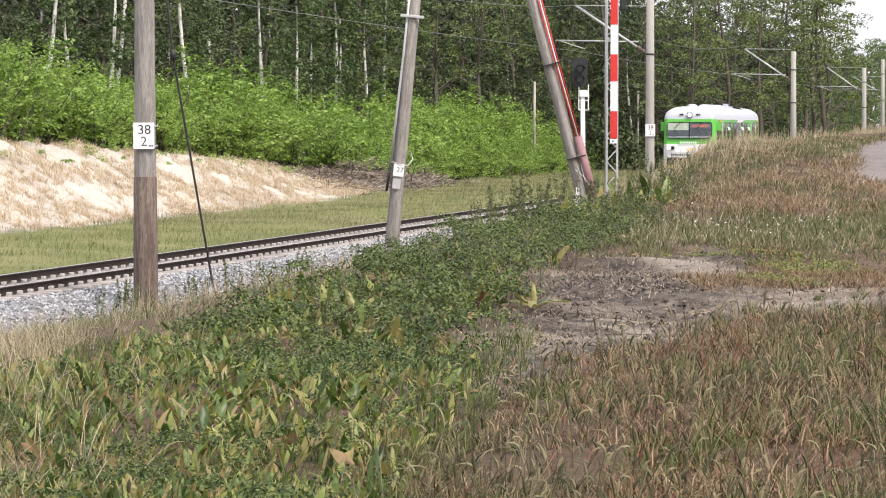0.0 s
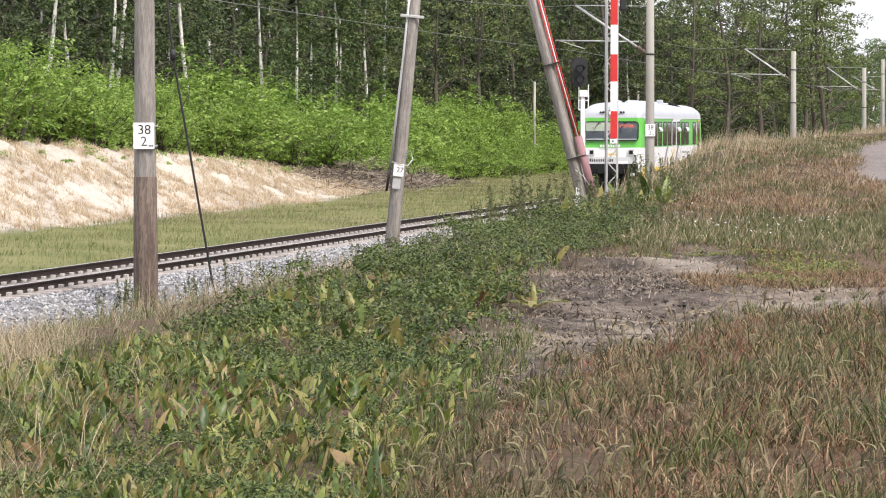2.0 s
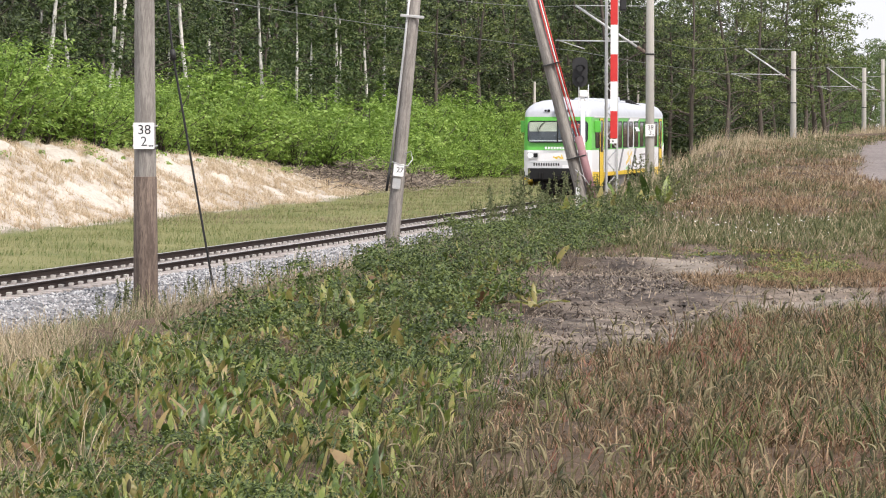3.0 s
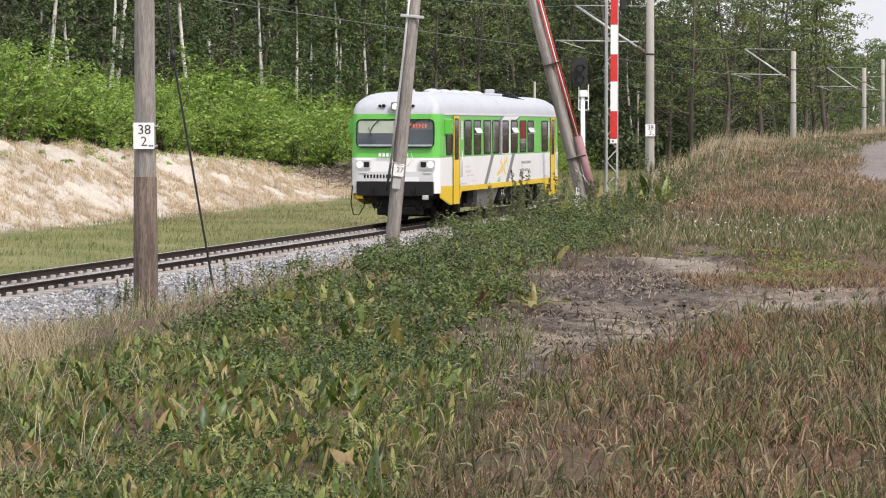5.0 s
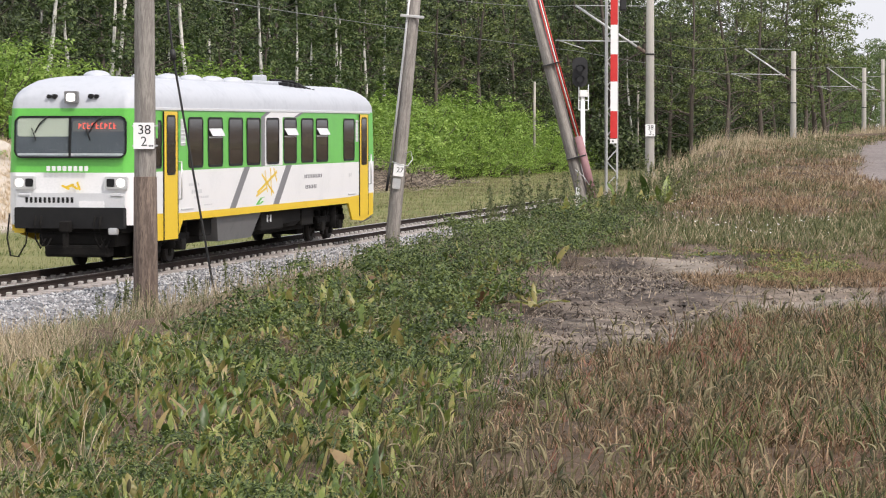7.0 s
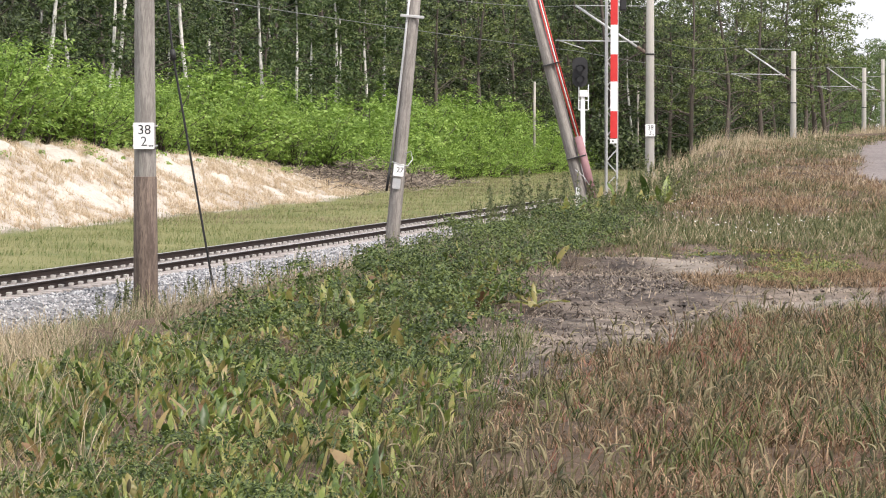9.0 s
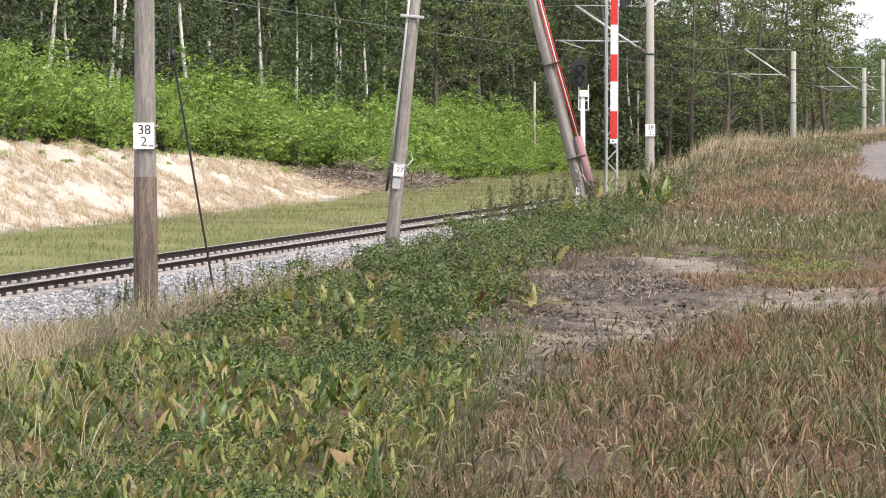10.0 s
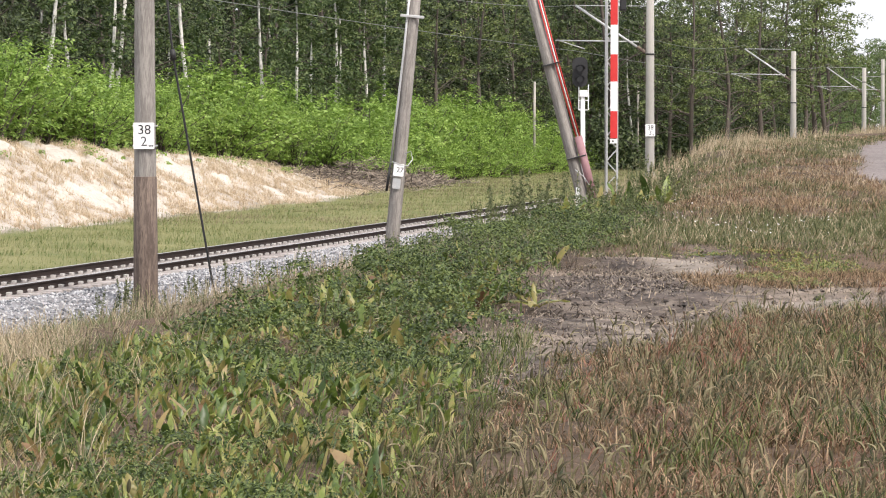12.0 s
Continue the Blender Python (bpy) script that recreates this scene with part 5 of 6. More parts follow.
def tree_mesh(kind, rng):
    """Trunk and crown meshes of one tree at the origin; the limbs take the second material."""
    H = {"birch": 17, "oak": 17, "alder": 15, "scrub": 9}[kind] * rng.uniform(0.92, 1.08)
    bm = bmesh.new()
    lean = rng.normal(0, 0.55, 2)
    ph = rng.uniform(0, 6.28)
    ts = np.linspace(0, 1, 11)
    pts = [(lean[0] * t * t + 0.26 * math.sin(6 * t + ph), lean[1] * t * t + 0.2 * math.sin(5 * t + ph), H * 0.92 * t) for t in ts]
    r0 = {"birch": 0.15, "oak": 0.24, "alder": 0.15, "scrub": 0.08}[kind]
    path_tube(bm, pts, [r0 * (1 - 0.8 * t) * rng.uniform(0.93, 1.07) for t in ts], 8)
    nf = len(bm.faces)
    low = {"birch": 0.34, "oak": 0.2, "alder": 0.14, "scrub": 0.05}[kind]
    nl = {"birch": 20, "oak": 26, "alder": 24, "scrub": 16}[kind]
    reach = {"birch": 0.13, "oak": 0.29, "alder": 0.2, "scrub": 0.27}[kind]
    cs, rs = [], []
    for i in range(nl):
        t = low + (0.97 - low) * (i + rng.random()) / nl
        p = Vector(pts[min(10, int(t * 10))]).lerp(Vector(pts[min(10, int(t * 10) + 1)]), t * 10 % 1)
        a = rng.uniform(0, 6.28)
        shape = (1.12 - t) ** 0.6 if kind != "oak" else math.sin(math.pi * min(0.97, 0.12 + 0.86 * t)) ** 0.6
        ln = H * reach * shape * rng.uniform(0.6, 1.2)
        rise = rng.uniform(-0.25, 0.35) if kind == "birch" else rng.uniform(-0.05, 0.55)
        e = p + Vector((math.cos(a) * ln, math.sin(a) * ln, ln * rise))
        mid = p.lerp(e, 0.5) + Vector((0, 0, ln * 0.12))
        path_tube(bm, [p, mid, e], [r0 * 0.26 * (1.1 - t) + 0.008, r0 * 0.14 * (1.1 - t) + 0.006, 0.005], 4, False)
        size = {"birch": 0.55, "oak": 0.95, "alder": 0.75, "scrub": 0.6}[kind]
        for q, k in ((e, 1.0), (p.lerp(e, 0.72), 0.9), (mid, 0.75)):
            if rng.random() < 0.86:
                cs.append(tuple(q + Vector(rng.normal(0, 0.3, 3))))
                rs.append(size * k * rng.uniform(0.6, 1.25))
                if kind == "birch":
                    cs.append((q.x + rng.normal(0, 0.2), q.y + rng.normal(0, 0.2), q.z - rng.uniform(0.4, 1.3)))
                    rs.append(size * 0.6 * rng.uniform(0.6, 1.1))
    bm.faces.ensure_lookup_table()
    for f in bm.faces[nf:]:
        f.material_index = 1
    v, f = clump_leaves(np.array(cs), np.array(rs), int(2900 / len(cs)), 0.25, 0.15, rng, {"birch": 1.25, "oak": 0.62, "alder": 0.75, "scrub": 0.75}[kind], 0.55, 0.45)
    return bm, v, f


def make_trees():
    rng = np.random.default_rng(11)
    kinds = []
    for kind, k, leaf in (("birch", 3, M_LEAF_BIRCH), ("oak", 3, M_LEAF_DARK), ("alder", 3, M_LEAF_DARK), ("scrub", 2, M_LEAF_DARK), ("oak", 3, M_LEAF_OAK), ("alder", 2, M_LEAF_FAR)):
        for _ in range(k):
            bm, v, f = tree_mesh(kind, rng)
            lab = {"birch": "slender birch with a white trunk at the wood's edge", "scrub": "low spreading young tree in the shade of the wood"}.get(kind)
            lab = lab or ("tall broad oak with light green crown beside the line" if leaf is M_LEAF_OAK else "distant broad-leaved tree with soft green crown" if leaf is M_LEAF_FAR
                          else "broad-leaved tree with dark green crown in the wood")
            tr = empty("birch_tree" if kind == "birch" else "tree", pose(0, 0, -60), lab, "tree", "trees of the wood")
            tk = part("trunk", bm, M_BARK_BIRCH if kind == "birch" else M_BARK, tr, "white peeling trunk" if kind == "birch" else "")
            tk.data.materials.append(M_BARK)
            cr = new("crown", np_mesh("crown", v, f, leaf))
            cr.parent = tr
            kinds.append((kind, tr))
    used = set()

    def plant(i, s, d, sc=1.0):
        x, y, _ = on_track(s, d)
        z = float(terrain_sd(s, d, x, y)) - 0.1
        m = pose(float(x), float(y), z, 0, 0, rng.uniform(0, 360)) @ Matrix.Scale(sc, 4)
        if i not in used:
            used.add(i)
            kinds[i][1].matrix_basis = m
        else:
            copy_thing(kinds[i][1], m).matrix_basis = m
    spots = []

    def free(x, y, gap):
        return all((x - a) ** 2 + (y - b) ** 2 > gap * gap for a, b in spots)
    # birches where white trunks show
    for bearing, dep in ((88, 152), (196, 150), (212, 157), (332, 160), (465, 165), (523, 162), (558, 172), (593, 170), (606, 178), (712, 168), (905, 215), (640, 190)):
        x, y = (bearing - 784) / 5163 * dep, dep
        s, d = track_sd(x, y)
        while abs(d + 28.6) > 0.6:
            y += 0.8 if d > -28.6 else -0.8
            x = (bearing - 784) / 5163 * y
            s, d = track_sd(x, y)
        spots.append((x, y))
        plant(int(rng.integers(0, 3)), float(s), float(d), rng.uniform(0.95, 1.1))
    count = 0
    for _ in range(5000):
        y = rng.uniform(150, 330)
        x = rng.uniform(-0.165, 0.15) * y
        s, d = track_sd(x, y)
        edge = -31 + 20.5 * float(smooth(140, 185, s))
        if d > edge or d < edge - 30 or not free(x, y, 3.6 if d > edge - 14 else 4.8):
            continue
        spots.append((x, y))
        u = rng.random()
        k = int(rng.integers(9, 11)) if u < 0.22 else int(rng.integers(3, 9)) if u < 0.92 else int(rng.integers(0, 3))
        plant(k, float(s), float(d), rng.uniform(0.85, 1.2))
        count += 1
        if count >= 140:
            break
    # light-crowned oaks beside the line, then the softer trees where it bends away
    for bearing, dep, sc in ((1225, 232, 0.95), (1285, 246, 1.05), (1345, 262, 1.1), (1398, 276, 1.18), (1436, 288, 1.22), (1452, 276, 1.2), (1462, 300, 1.2), (1185, 246, 0.9), (770, 215, 0.9), (850, 230, 0.95), (905, 242, 1.0), (960, 250, 0.95), (1015, 256, 1.0), (640, 205, 0.85), (1315, 290, 1.15), (1370, 300, 1.2), (1425, 318, 1.2)):
        x, y = (bearing - 784) / 5163 * dep, dep
        s, d = track_sd(x, y)
        plant(int(rng.integers(11, 14)), float(s), float(d), sc)
    for bearing, dep, sc in ((1470, 380, 1.1), (1492, 395, 1.12), (1512, 405, 1.12), (1532, 425, 1.18), (1552, 440, 1.2), (1572, 455, 1.25), (1502, 430, 1.15), (1530, 470, 1.3), (1562, 500, 1.38), (1600, 500, 1.3),
                             (1580, 520, 1.38), (1485, 372, 0.8), (1508, 380, 0.75), (1536, 395, 0.8), (1560, 405, 0.8), (1590, 430, 0.9), (1455, 350, 1.1), (1462, 330, 0.7), (1440, 340, 1.15), (1478, 345, 0.6)):
        x, y = (bearing - 784) / 5163 * dep, dep
        s, d = track_sd(x, y)
        plant(int(rng.integers(14, 16)), float(s), float(d), sc)


make_trees()


def make_far_woods():
    """Leafage deep in the wood, behind the trees that can be told apart; its dark colour holds the wood's shade."""
    rng = np.random.default_rng(12)
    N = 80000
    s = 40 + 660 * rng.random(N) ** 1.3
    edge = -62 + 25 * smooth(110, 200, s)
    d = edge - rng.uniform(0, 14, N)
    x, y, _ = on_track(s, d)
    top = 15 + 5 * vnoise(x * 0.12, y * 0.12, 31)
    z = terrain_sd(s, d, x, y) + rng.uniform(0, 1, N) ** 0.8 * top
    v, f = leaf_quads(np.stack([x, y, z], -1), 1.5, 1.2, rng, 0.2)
    stuff("far_woods", v, f, M_LEAF_SHADE, "dense leafage deep in the wood, coloured dark to stand for shade", "woods")
    # low scrub under the first trees
    N = 1500
    s = 30 + 300 * rng.random(N) ** 0.85
    edge = -29.5 + 18.5 * smooth(140, 185, s)
    d = edge - np.abs(rng.normal(0, 4.5, N))
    x, y, _ = on_track(s, d)
    hh = 0.6 + (2.2 + 4.6 * smooth(105, 130, s)) * vnoise(x * 0.25, y * 0.25, 33) ** 1.2
    z = terrain_sd(s, d, x, y) + rng.uniform(0, 1, N) * hh
    v, f = clump_leaves(np.stack([x, y, z], -1), rng.uniform(0.5, 1.3, N), 34, 0.3, 0.19, rng, 0.75, 0.5, 0.4)
    N = 1500
    s = 140 + 195 * rng.random(N) ** 1.1
    d = -29.5 + 18.5 * smooth(140, 182, s) - np.abs(rng.normal(0, 2.6, N))
    x, y, _ = on_track(s, d)
    z = terrain_sd(s, d, x, y) + rng.random(N) * (1.0 + 6.5 * vnoise(x * 0.2, y * 0.2, 32))
    v2, f2 = clump_leaves(np.stack([x, y, z], -1), rng.uniform(0.6, 1.5, N), 30, 0.36, 0.24, rng, 0.75, 0.5, 0.4)
    v, f = np.concatenate([v, v2]), np.concatenate([f, f2 + len(v)])
    stuff("undergrowth", v, f, M_LEAF_DARK, "shady undergrowth below the trees", "undergrowth")


make_far_woods()


# -- bright bushes along the wood's edge --
def bush_mesh(rng, R, H):
    """Arching stems that carry rounded sprays of leaves."""
    bm = bmesh.new()
    cs, rs = [], []
    for i in range(15):
        a = rng.uniform(0, 6.28)
        out = rng.uniform(0.1, 1.0) ** 0.7 * R
        e = Vector((math.cos(a) * out, math.sin(a) * out, H * rng.uniform(0.6, 1.0) * (1 - 0.5 * (out / R) ** 2)))
        mid = e * 0.5 + Vector((0, 0, H * 0.08))
        path_tube(bm, [(0.1 * math.cos(a), 0.1 * math.sin(a), -0.1), mid, e], [0.05, 0.03, 0.01], 5, False)
        for t in (1.0, 0.85, 0.66, 0.45, 0.28):
            q = e * t + Vector(rng.normal(0, 0.25, 3))
            cs.append((q.x, q.y, max(0.2, q.z)))
            rs.append(rng.uniform(0.22, 0.62))
    cs, rs = np.array(cs), np.array(rs)
    v, f = clump_leaves(cs, rs, 20, 0.21, 0.115, rng, 0.6, 0.8, 0.35, 0.1)
    # fronds: leaf rows that arch out of the sprays
    n = 150
    k = rng.integers(0, len(cs), n)
    dirs = unit(np.stack([cs[k, 0], cs[k, 1], np.full(n, 0.9)], -1) * np.array([0.6, 0.6, 1]) + rng.normal(0, 0.5, (n, 3)))
    t = np.linspace(0.1, 0.75, 9)[None, :, None]
    c = cs[k][:, None] + dirs[:, None] * (t + rs[k][:, None, None] * 0.5) + np.array([0, 0, -0.5]) * t * t + rng.normal(0, 0.05, (n, 9, 3))
    c = c.reshape(-1, 3)
    c[:, 2] = np.maximum(c[:, 2], 0.05)
    nr = unit(np.repeat(dirs, 9, 0) * 0.3 + np.array([0, 0, 1]) + rng.normal(0, 0.3, (len(c), 3)))
    v2, f2 = leaf_sheets(c, nr, 0.2, 0.085, rng, 0.25)
    return bm, np.concatenate([v, v2]), np.concatenate([f, f2 + len(v)])


def make_bushes():
    rng = np.random.default_rng(21)
    proto = []
    for i in range(6):
        bm, v, f = bush_mesh(rng, rng.uniform(1.8, 2.6), rng.uniform(3.1, 3.9))
        b = empty("bush", pose(0, 0, -60), "bright green leafy bush at the wood's edge", "bush", "bushes along the wood")
        part("woody_stem", bm, M_BARK, b)
        o = new("leaves", np_mesh("leaves", v, f, M_LEAF_BUSH))
        o.parent = b
        proto.append(b)
    used = set()
    spots = []
    for s in np.arange(26, 178, 1.9):
        for row, dd in enumerate((-22.2, -24.5, -20.0)):
            if row == 2 and s < 92:
                continue
            ss = s + rng.uniform(-0.9, 0.9) + row
            d = dd + rng.uniform(-0.9, 0.9)
            if s < 92:
                d -= 0.6
            sc = rng.uniform(0.72, 1.2) * float(np.interp(s, [40, 53, 57, 63, 70, 85, 110], [1.1, 1.16, 0.98, 0.88, 1.08, 1.22, 1.3]))
            sc *= (1.0, 1.08, 0.6)[row] * (1 - 0.3 * float(smooth(150, 178, s)))
            spots.append((ss, d, sc))
    for s, d, sc in spots:
        x, y, _ = on_track(s, d)
        z = float(terrain_sd(s, d, x, y)) - 0.1
        m = pose(float(x), float(y), z, 0, 0, rng.uniform(0, 360)) @ Matrix.Scale(sc, 4)
        k = int(rng.integers(0, 6))
        if k in used:
            o = copy_thing(proto[k], m)
        else:
            used.add(k)
            o = proto[k]
        o.matrix_basis = m


make_bushes()


# -- grass --
def arcs(x, y, z, L, w, rng, segs=4, lean=0.3, curl=1.2, wind=0.6, fan=None, profile=None):
    """Thin blades that leave the root at a lean and curl over; wind: how far they keep to one side."""
    n = len(x)
    az = rng.uniform(0, 2 * np.pi, n)
    if fan is not None:
        az = fan + rng.normal(0, 0.5, n)
    side = rng.random(n) < wind * 0.5
    az = np.where(side, rng.normal(0.2, 0.5, n), az)
    th = np.abs(rng.normal(0, lean, n)) + 0.05
    cu = curl * rng.uniform(0.15, 1.0, n) ** 1.3
    tw = az + np.pi / 2 + rng.normal(0, 0.6, n)
    px, py = np.cos(tw), np.sin(tw)
    cx, cy, cz = x.copy(), y.copy(), z.copy()
    rows = []
    for i in range(segs + 1):
        t = i / segs
        ww = w * ((1 - 0.55 * t) if profile is None else profile[i]) / 2
        if i < segs:
            rows += [np.stack([cx - px * ww, cy - py * ww, cz], -1), np.stack([cx + px * ww, cy + py * ww, cz], -1)]
            a = th + cu * (t + 0.5 / segs) ** 1.2
            st = L / segs
            cx, cy, cz = cx + np.sin(a) * np.cos(az) * st, cy + np.sin(a) * np.sin(az) * st, cz + np.cos(a) * st
        else:
            rows.append(np.stack([cx, cy, cz], -1))
    m = 2 * segs + 1
    v = np.stack(rows, 1).reshape(-1, 3)
    tr = []
    for i in range(segs - 1):
        o = 2 * i
        tr += [[o, o + 1, o + 3], [o, o + 3, o + 2]]
    o = 2 * (segs - 1)
    tr.append([o, o + 1, o + 2])
    return v, (np.arange(n)[:, None, None] * m + np.array(tr)[None]).reshape(-1, 3)


def tufts(x, y, h, per, spread, w, rng, **kw):
    """Bunches of arcs that fan out from roots at x, y; h: the height of each bunch."""
    n = len(x)
    a, r = rng.uniform(0, 6.283, (n, per)), np.abs(rng.normal(0, 1, (n, per))) * np.broadcast_to(spread, (n,))[:, None]
    bx, by = (x[:, None] + np.cos(a) * r).ravel(), (y[:, None] + np.sin(a) * r).ravel()
    L = (h[:, None] * rng.uniform(0.4, 1.15, (n, per))).ravel()
    return arcs(bx, by, ground_z(bx, by) - 0.01, L, np.broadcast_to(w, (n,)).repeat(per) * rng.uniform(0.6, 1.2, n * per), rng, fan=a.ravel(), **kw)


def make_grass():
    rng = np.random.default_rng(31)
    # far verge
    s, d, x, y, z = scatter_sd(90000, -45, 165, -21, -2.9, rng)
    k = (d > sand_base(s) + 1.2 * (vnoise(x * 0.5, y * 0.5, 5) - 0.5)) | (s > 95)
    x, y, z = x[k], y[k], z[k]
    h = rng.uniform(0.06, 0.26, len(x)) * (0.4 + 1.1 * vnoise(x * 0.3, y * 0.3, 41))
    v, f = blades(x, y, z, h, np.full(len(x), 0.02), rng, 1, 0.6, (0.15, 0))
    stuff("verge_grass", v, f, M_VERGE, "short green grass between the track and the sand bank", "grass")
    # rounded straw tufts on the sand bank, thicker low down
    n = 6500
    s, d, x, y, z = scatter_sd(n, 20, 98, -21.5, -13.5, rng)
    k = (d < sand_base(s) + 0.4) & (vnoise(x * 0.5, y * 0.35, 42) + 0.55 * vnoise(x * 1.7, y * 1.1, 43) > 0.6 + 0.16 * smooth(-17, -20, d))
    x, y = x[k], y[k]
    v, f = tufts(x, y, rng.uniform(0.1, 0.42, len(x)), 26, rng.uniform(0.06, 0.2, len(x)), 0.02, rng, segs=2, lean=0.6, curl=0.9, wind=0.2)
    stuff("straw_tufts", v, f, M_BLEACH, "bleached straw grass in tufts on the sand bank", "grass")
    # a few green sprigs on its crest
    s, d, x, y, z = scatter_sd(46, 30, 90, -21.2, -18.6, rng)
    v, f = clump_leaves(np.stack([x, y, z + 0.15], -1), rng.uniform(0.12, 0.4, len(x)), 34, 0.13, 0.06, rng)
    stuff("crest_sprigs", v, f, M_LEAF_BUSH, "young green shoots on the crest of the sand bank", "weeds")
    # near bank between ballast and the meadow
    n = 17000
    s, d, x, y, z = scatter_sd(n, -58, 75, 3.6, 17.5, rng)
    k = (y > 19) & (rng.random(n) < 0.1 + smooth(3.8, 5.6, d)) & (vnoise(x * 0.9, y * 0.6, 44) + 0.5 * rng.random(n) > 0.38) & (x < weed_edge(y) + 0.4)
    x, y, d = x[k], y[k], d[k]
    h = rng.uniform(0.06, 0.25, len(x)) * (0.4 + 0.9 * vnoise(x * 0.4, y * 0.4, 45)) * (0.6 + 0.5 * smooth(4, 7, d))
    grn = vnoise(x * 0.5, y * 0.22, 40) + 0.35 * (rng.random(len(x)) - 0.5) > 0.5
    for q, nm, mt, lab in ((grn, "bank_grass", M_BANK, "fine grey-green grass on the bank"), (~grn, "dry_bank_grass", M_DRYBANK, "fine pinkish dry grass on the bank")):
        v, f = tufts(x[q], y[q], h[q], 14, 0.11, 0.009, rng, segs=3, lean=0.5, curl=1.2, wind=0.3)
        stuff(nm, v, f, mt, lab, "grass")
    # tall straw along the crest further on
    s, d, x, y, z = scatter_sd(30000, 8, 150, 6.2, 12.0, rng)
    k = vnoise(x * 0.7, y * 0.5, 46) + 0.3 * rng.random(len(x)) - 0.42 * smooth(45, 60, s) * smooth(108, 100, s) - 0.5 * smooth(126, 134, s) - 0.35 * smooth(9.0, 10.5, d) > 0.56
    x, y, z = x[k], y[k], z[k]
    v, f = blades(x, y, z, rng.uniform(0.25, 1.0, len(x)) * (0.15 + 1.3 * vnoise(x * 0.8, y * 0.8, 49) ** 2), np.full(len(x), 0.016), rng, 2, 0.3, (0.3, 0))
    stuff("crest_straw", v, f, M_STRAW, "tall dry straw grass along the bank crest", "grass")
    # straw stalks on the bank by the poles, and dry grass on the far verge
    s, d, x, y, z = scatter_sd(9000, -30, 22, 4.6, 9.5, rng)
    k = vnoise(x * 1.1, y * 0.8, 50) > 0.6
    x, y, z = x[k], y[k], z[k]
    v, f = blades(x, y, z, rng.uniform(0.3, 0.95, len(x)) * (0.4 + 0.7 * vnoise(x * 0.8, y * 0.8, 60)), np.full(len(x), 0.011), rng, 2, 0.25, (0.15, 0))
    stuff("straw_stalks", v, f, M_STRAW, "upright straw stalks on the bank beside the track", "grass")
    s, d, x, y, z = scatter_sd(30000, 30, 165, -19, -4, rng)
    k = (vnoise(x * 0.35, y * 0.2, 65) + 0.3 * rng.random(len(x)) > 0.55) & (d > sand_base(s))
    x, y, z = x[k], y[k], z[k]
    v, f = blades(x, y, z, rng.uniform(0.08, 0.28, len(x)), np.full(len(x), 0.02), rng, 1, 0.6, (0.2, 0))
    stuff("dry_verge_grass", v, f, M_DRYBANK, "dry brownish grass further along the verge", "grass")
    # the flat to the side: reddish dry field with olive and straw patches
    n = 13500
    y = 36 + 120 * rng.random(n) ** 1.5
    x = rng.uniform(0.03, 0.165, n) * y
    s, d = track_sd(x, y)
    k = (d > 8) & (rng.random(n) < smooth(35, 42, y)) & (bare(x, y) < 0.5) & (road_mask(x, y) < 0.5)
    x, y = x[k], y[k]
    tone = vnoise(x * 0.5, y * 0.13, 48) - 0.1 * smooth(80, 100, y) + 0.45 * (rng.random(len(x)) - 0.5) + 0.2 * smooth(46, 54, y) * smooth(100, 80, y) * smooth(0.07, 0.1, x / y) - 0.3 * smooth(0.085, 0.06, x / y) - 0.4 * smooth(51, 46, y)
    h = rng.uniform(0.08, 0.3, len(x)) * (0.5 + 0.7 * vnoise(x * 0.6, y * 0.3, 39))
    w = 0.006 + 0.00014 * y
    pale = rng.random(len(x)) < 0.26
    for q, nm, mt, lab in (((tone > 0.63) & ~pale, "dry_field_grass", M_RUST, "reddish dry grass in patches on the flat field"), ((tone <= 0.63) & ~pale, "field_grass", M_FIELD, "olive green grass on the flat field"),
                           (pale, "pale_field_grass", M_STRAW, "pale straw seed heads over the flat field")):
        v, f = tufts(x[q], y[q], h[q], 9 if nm[0] == "p" else 16, 0.14, w[q], rng, segs=3, lean=0.5, curl=1.3, wind=0.4)
        stuff(nm, v, f, mt, lab, "grass")


make_grass()


def dock_edge(y):
    """Where the broad-leaved plants give way to grass, across the flat."""
    return np.interp(y, [11, 13, 17, 21, 26, 32, 40, 48], [-0.55, -0.35, 0.0, 0.35, 0.75, 1.25, 2.3, 3.7])


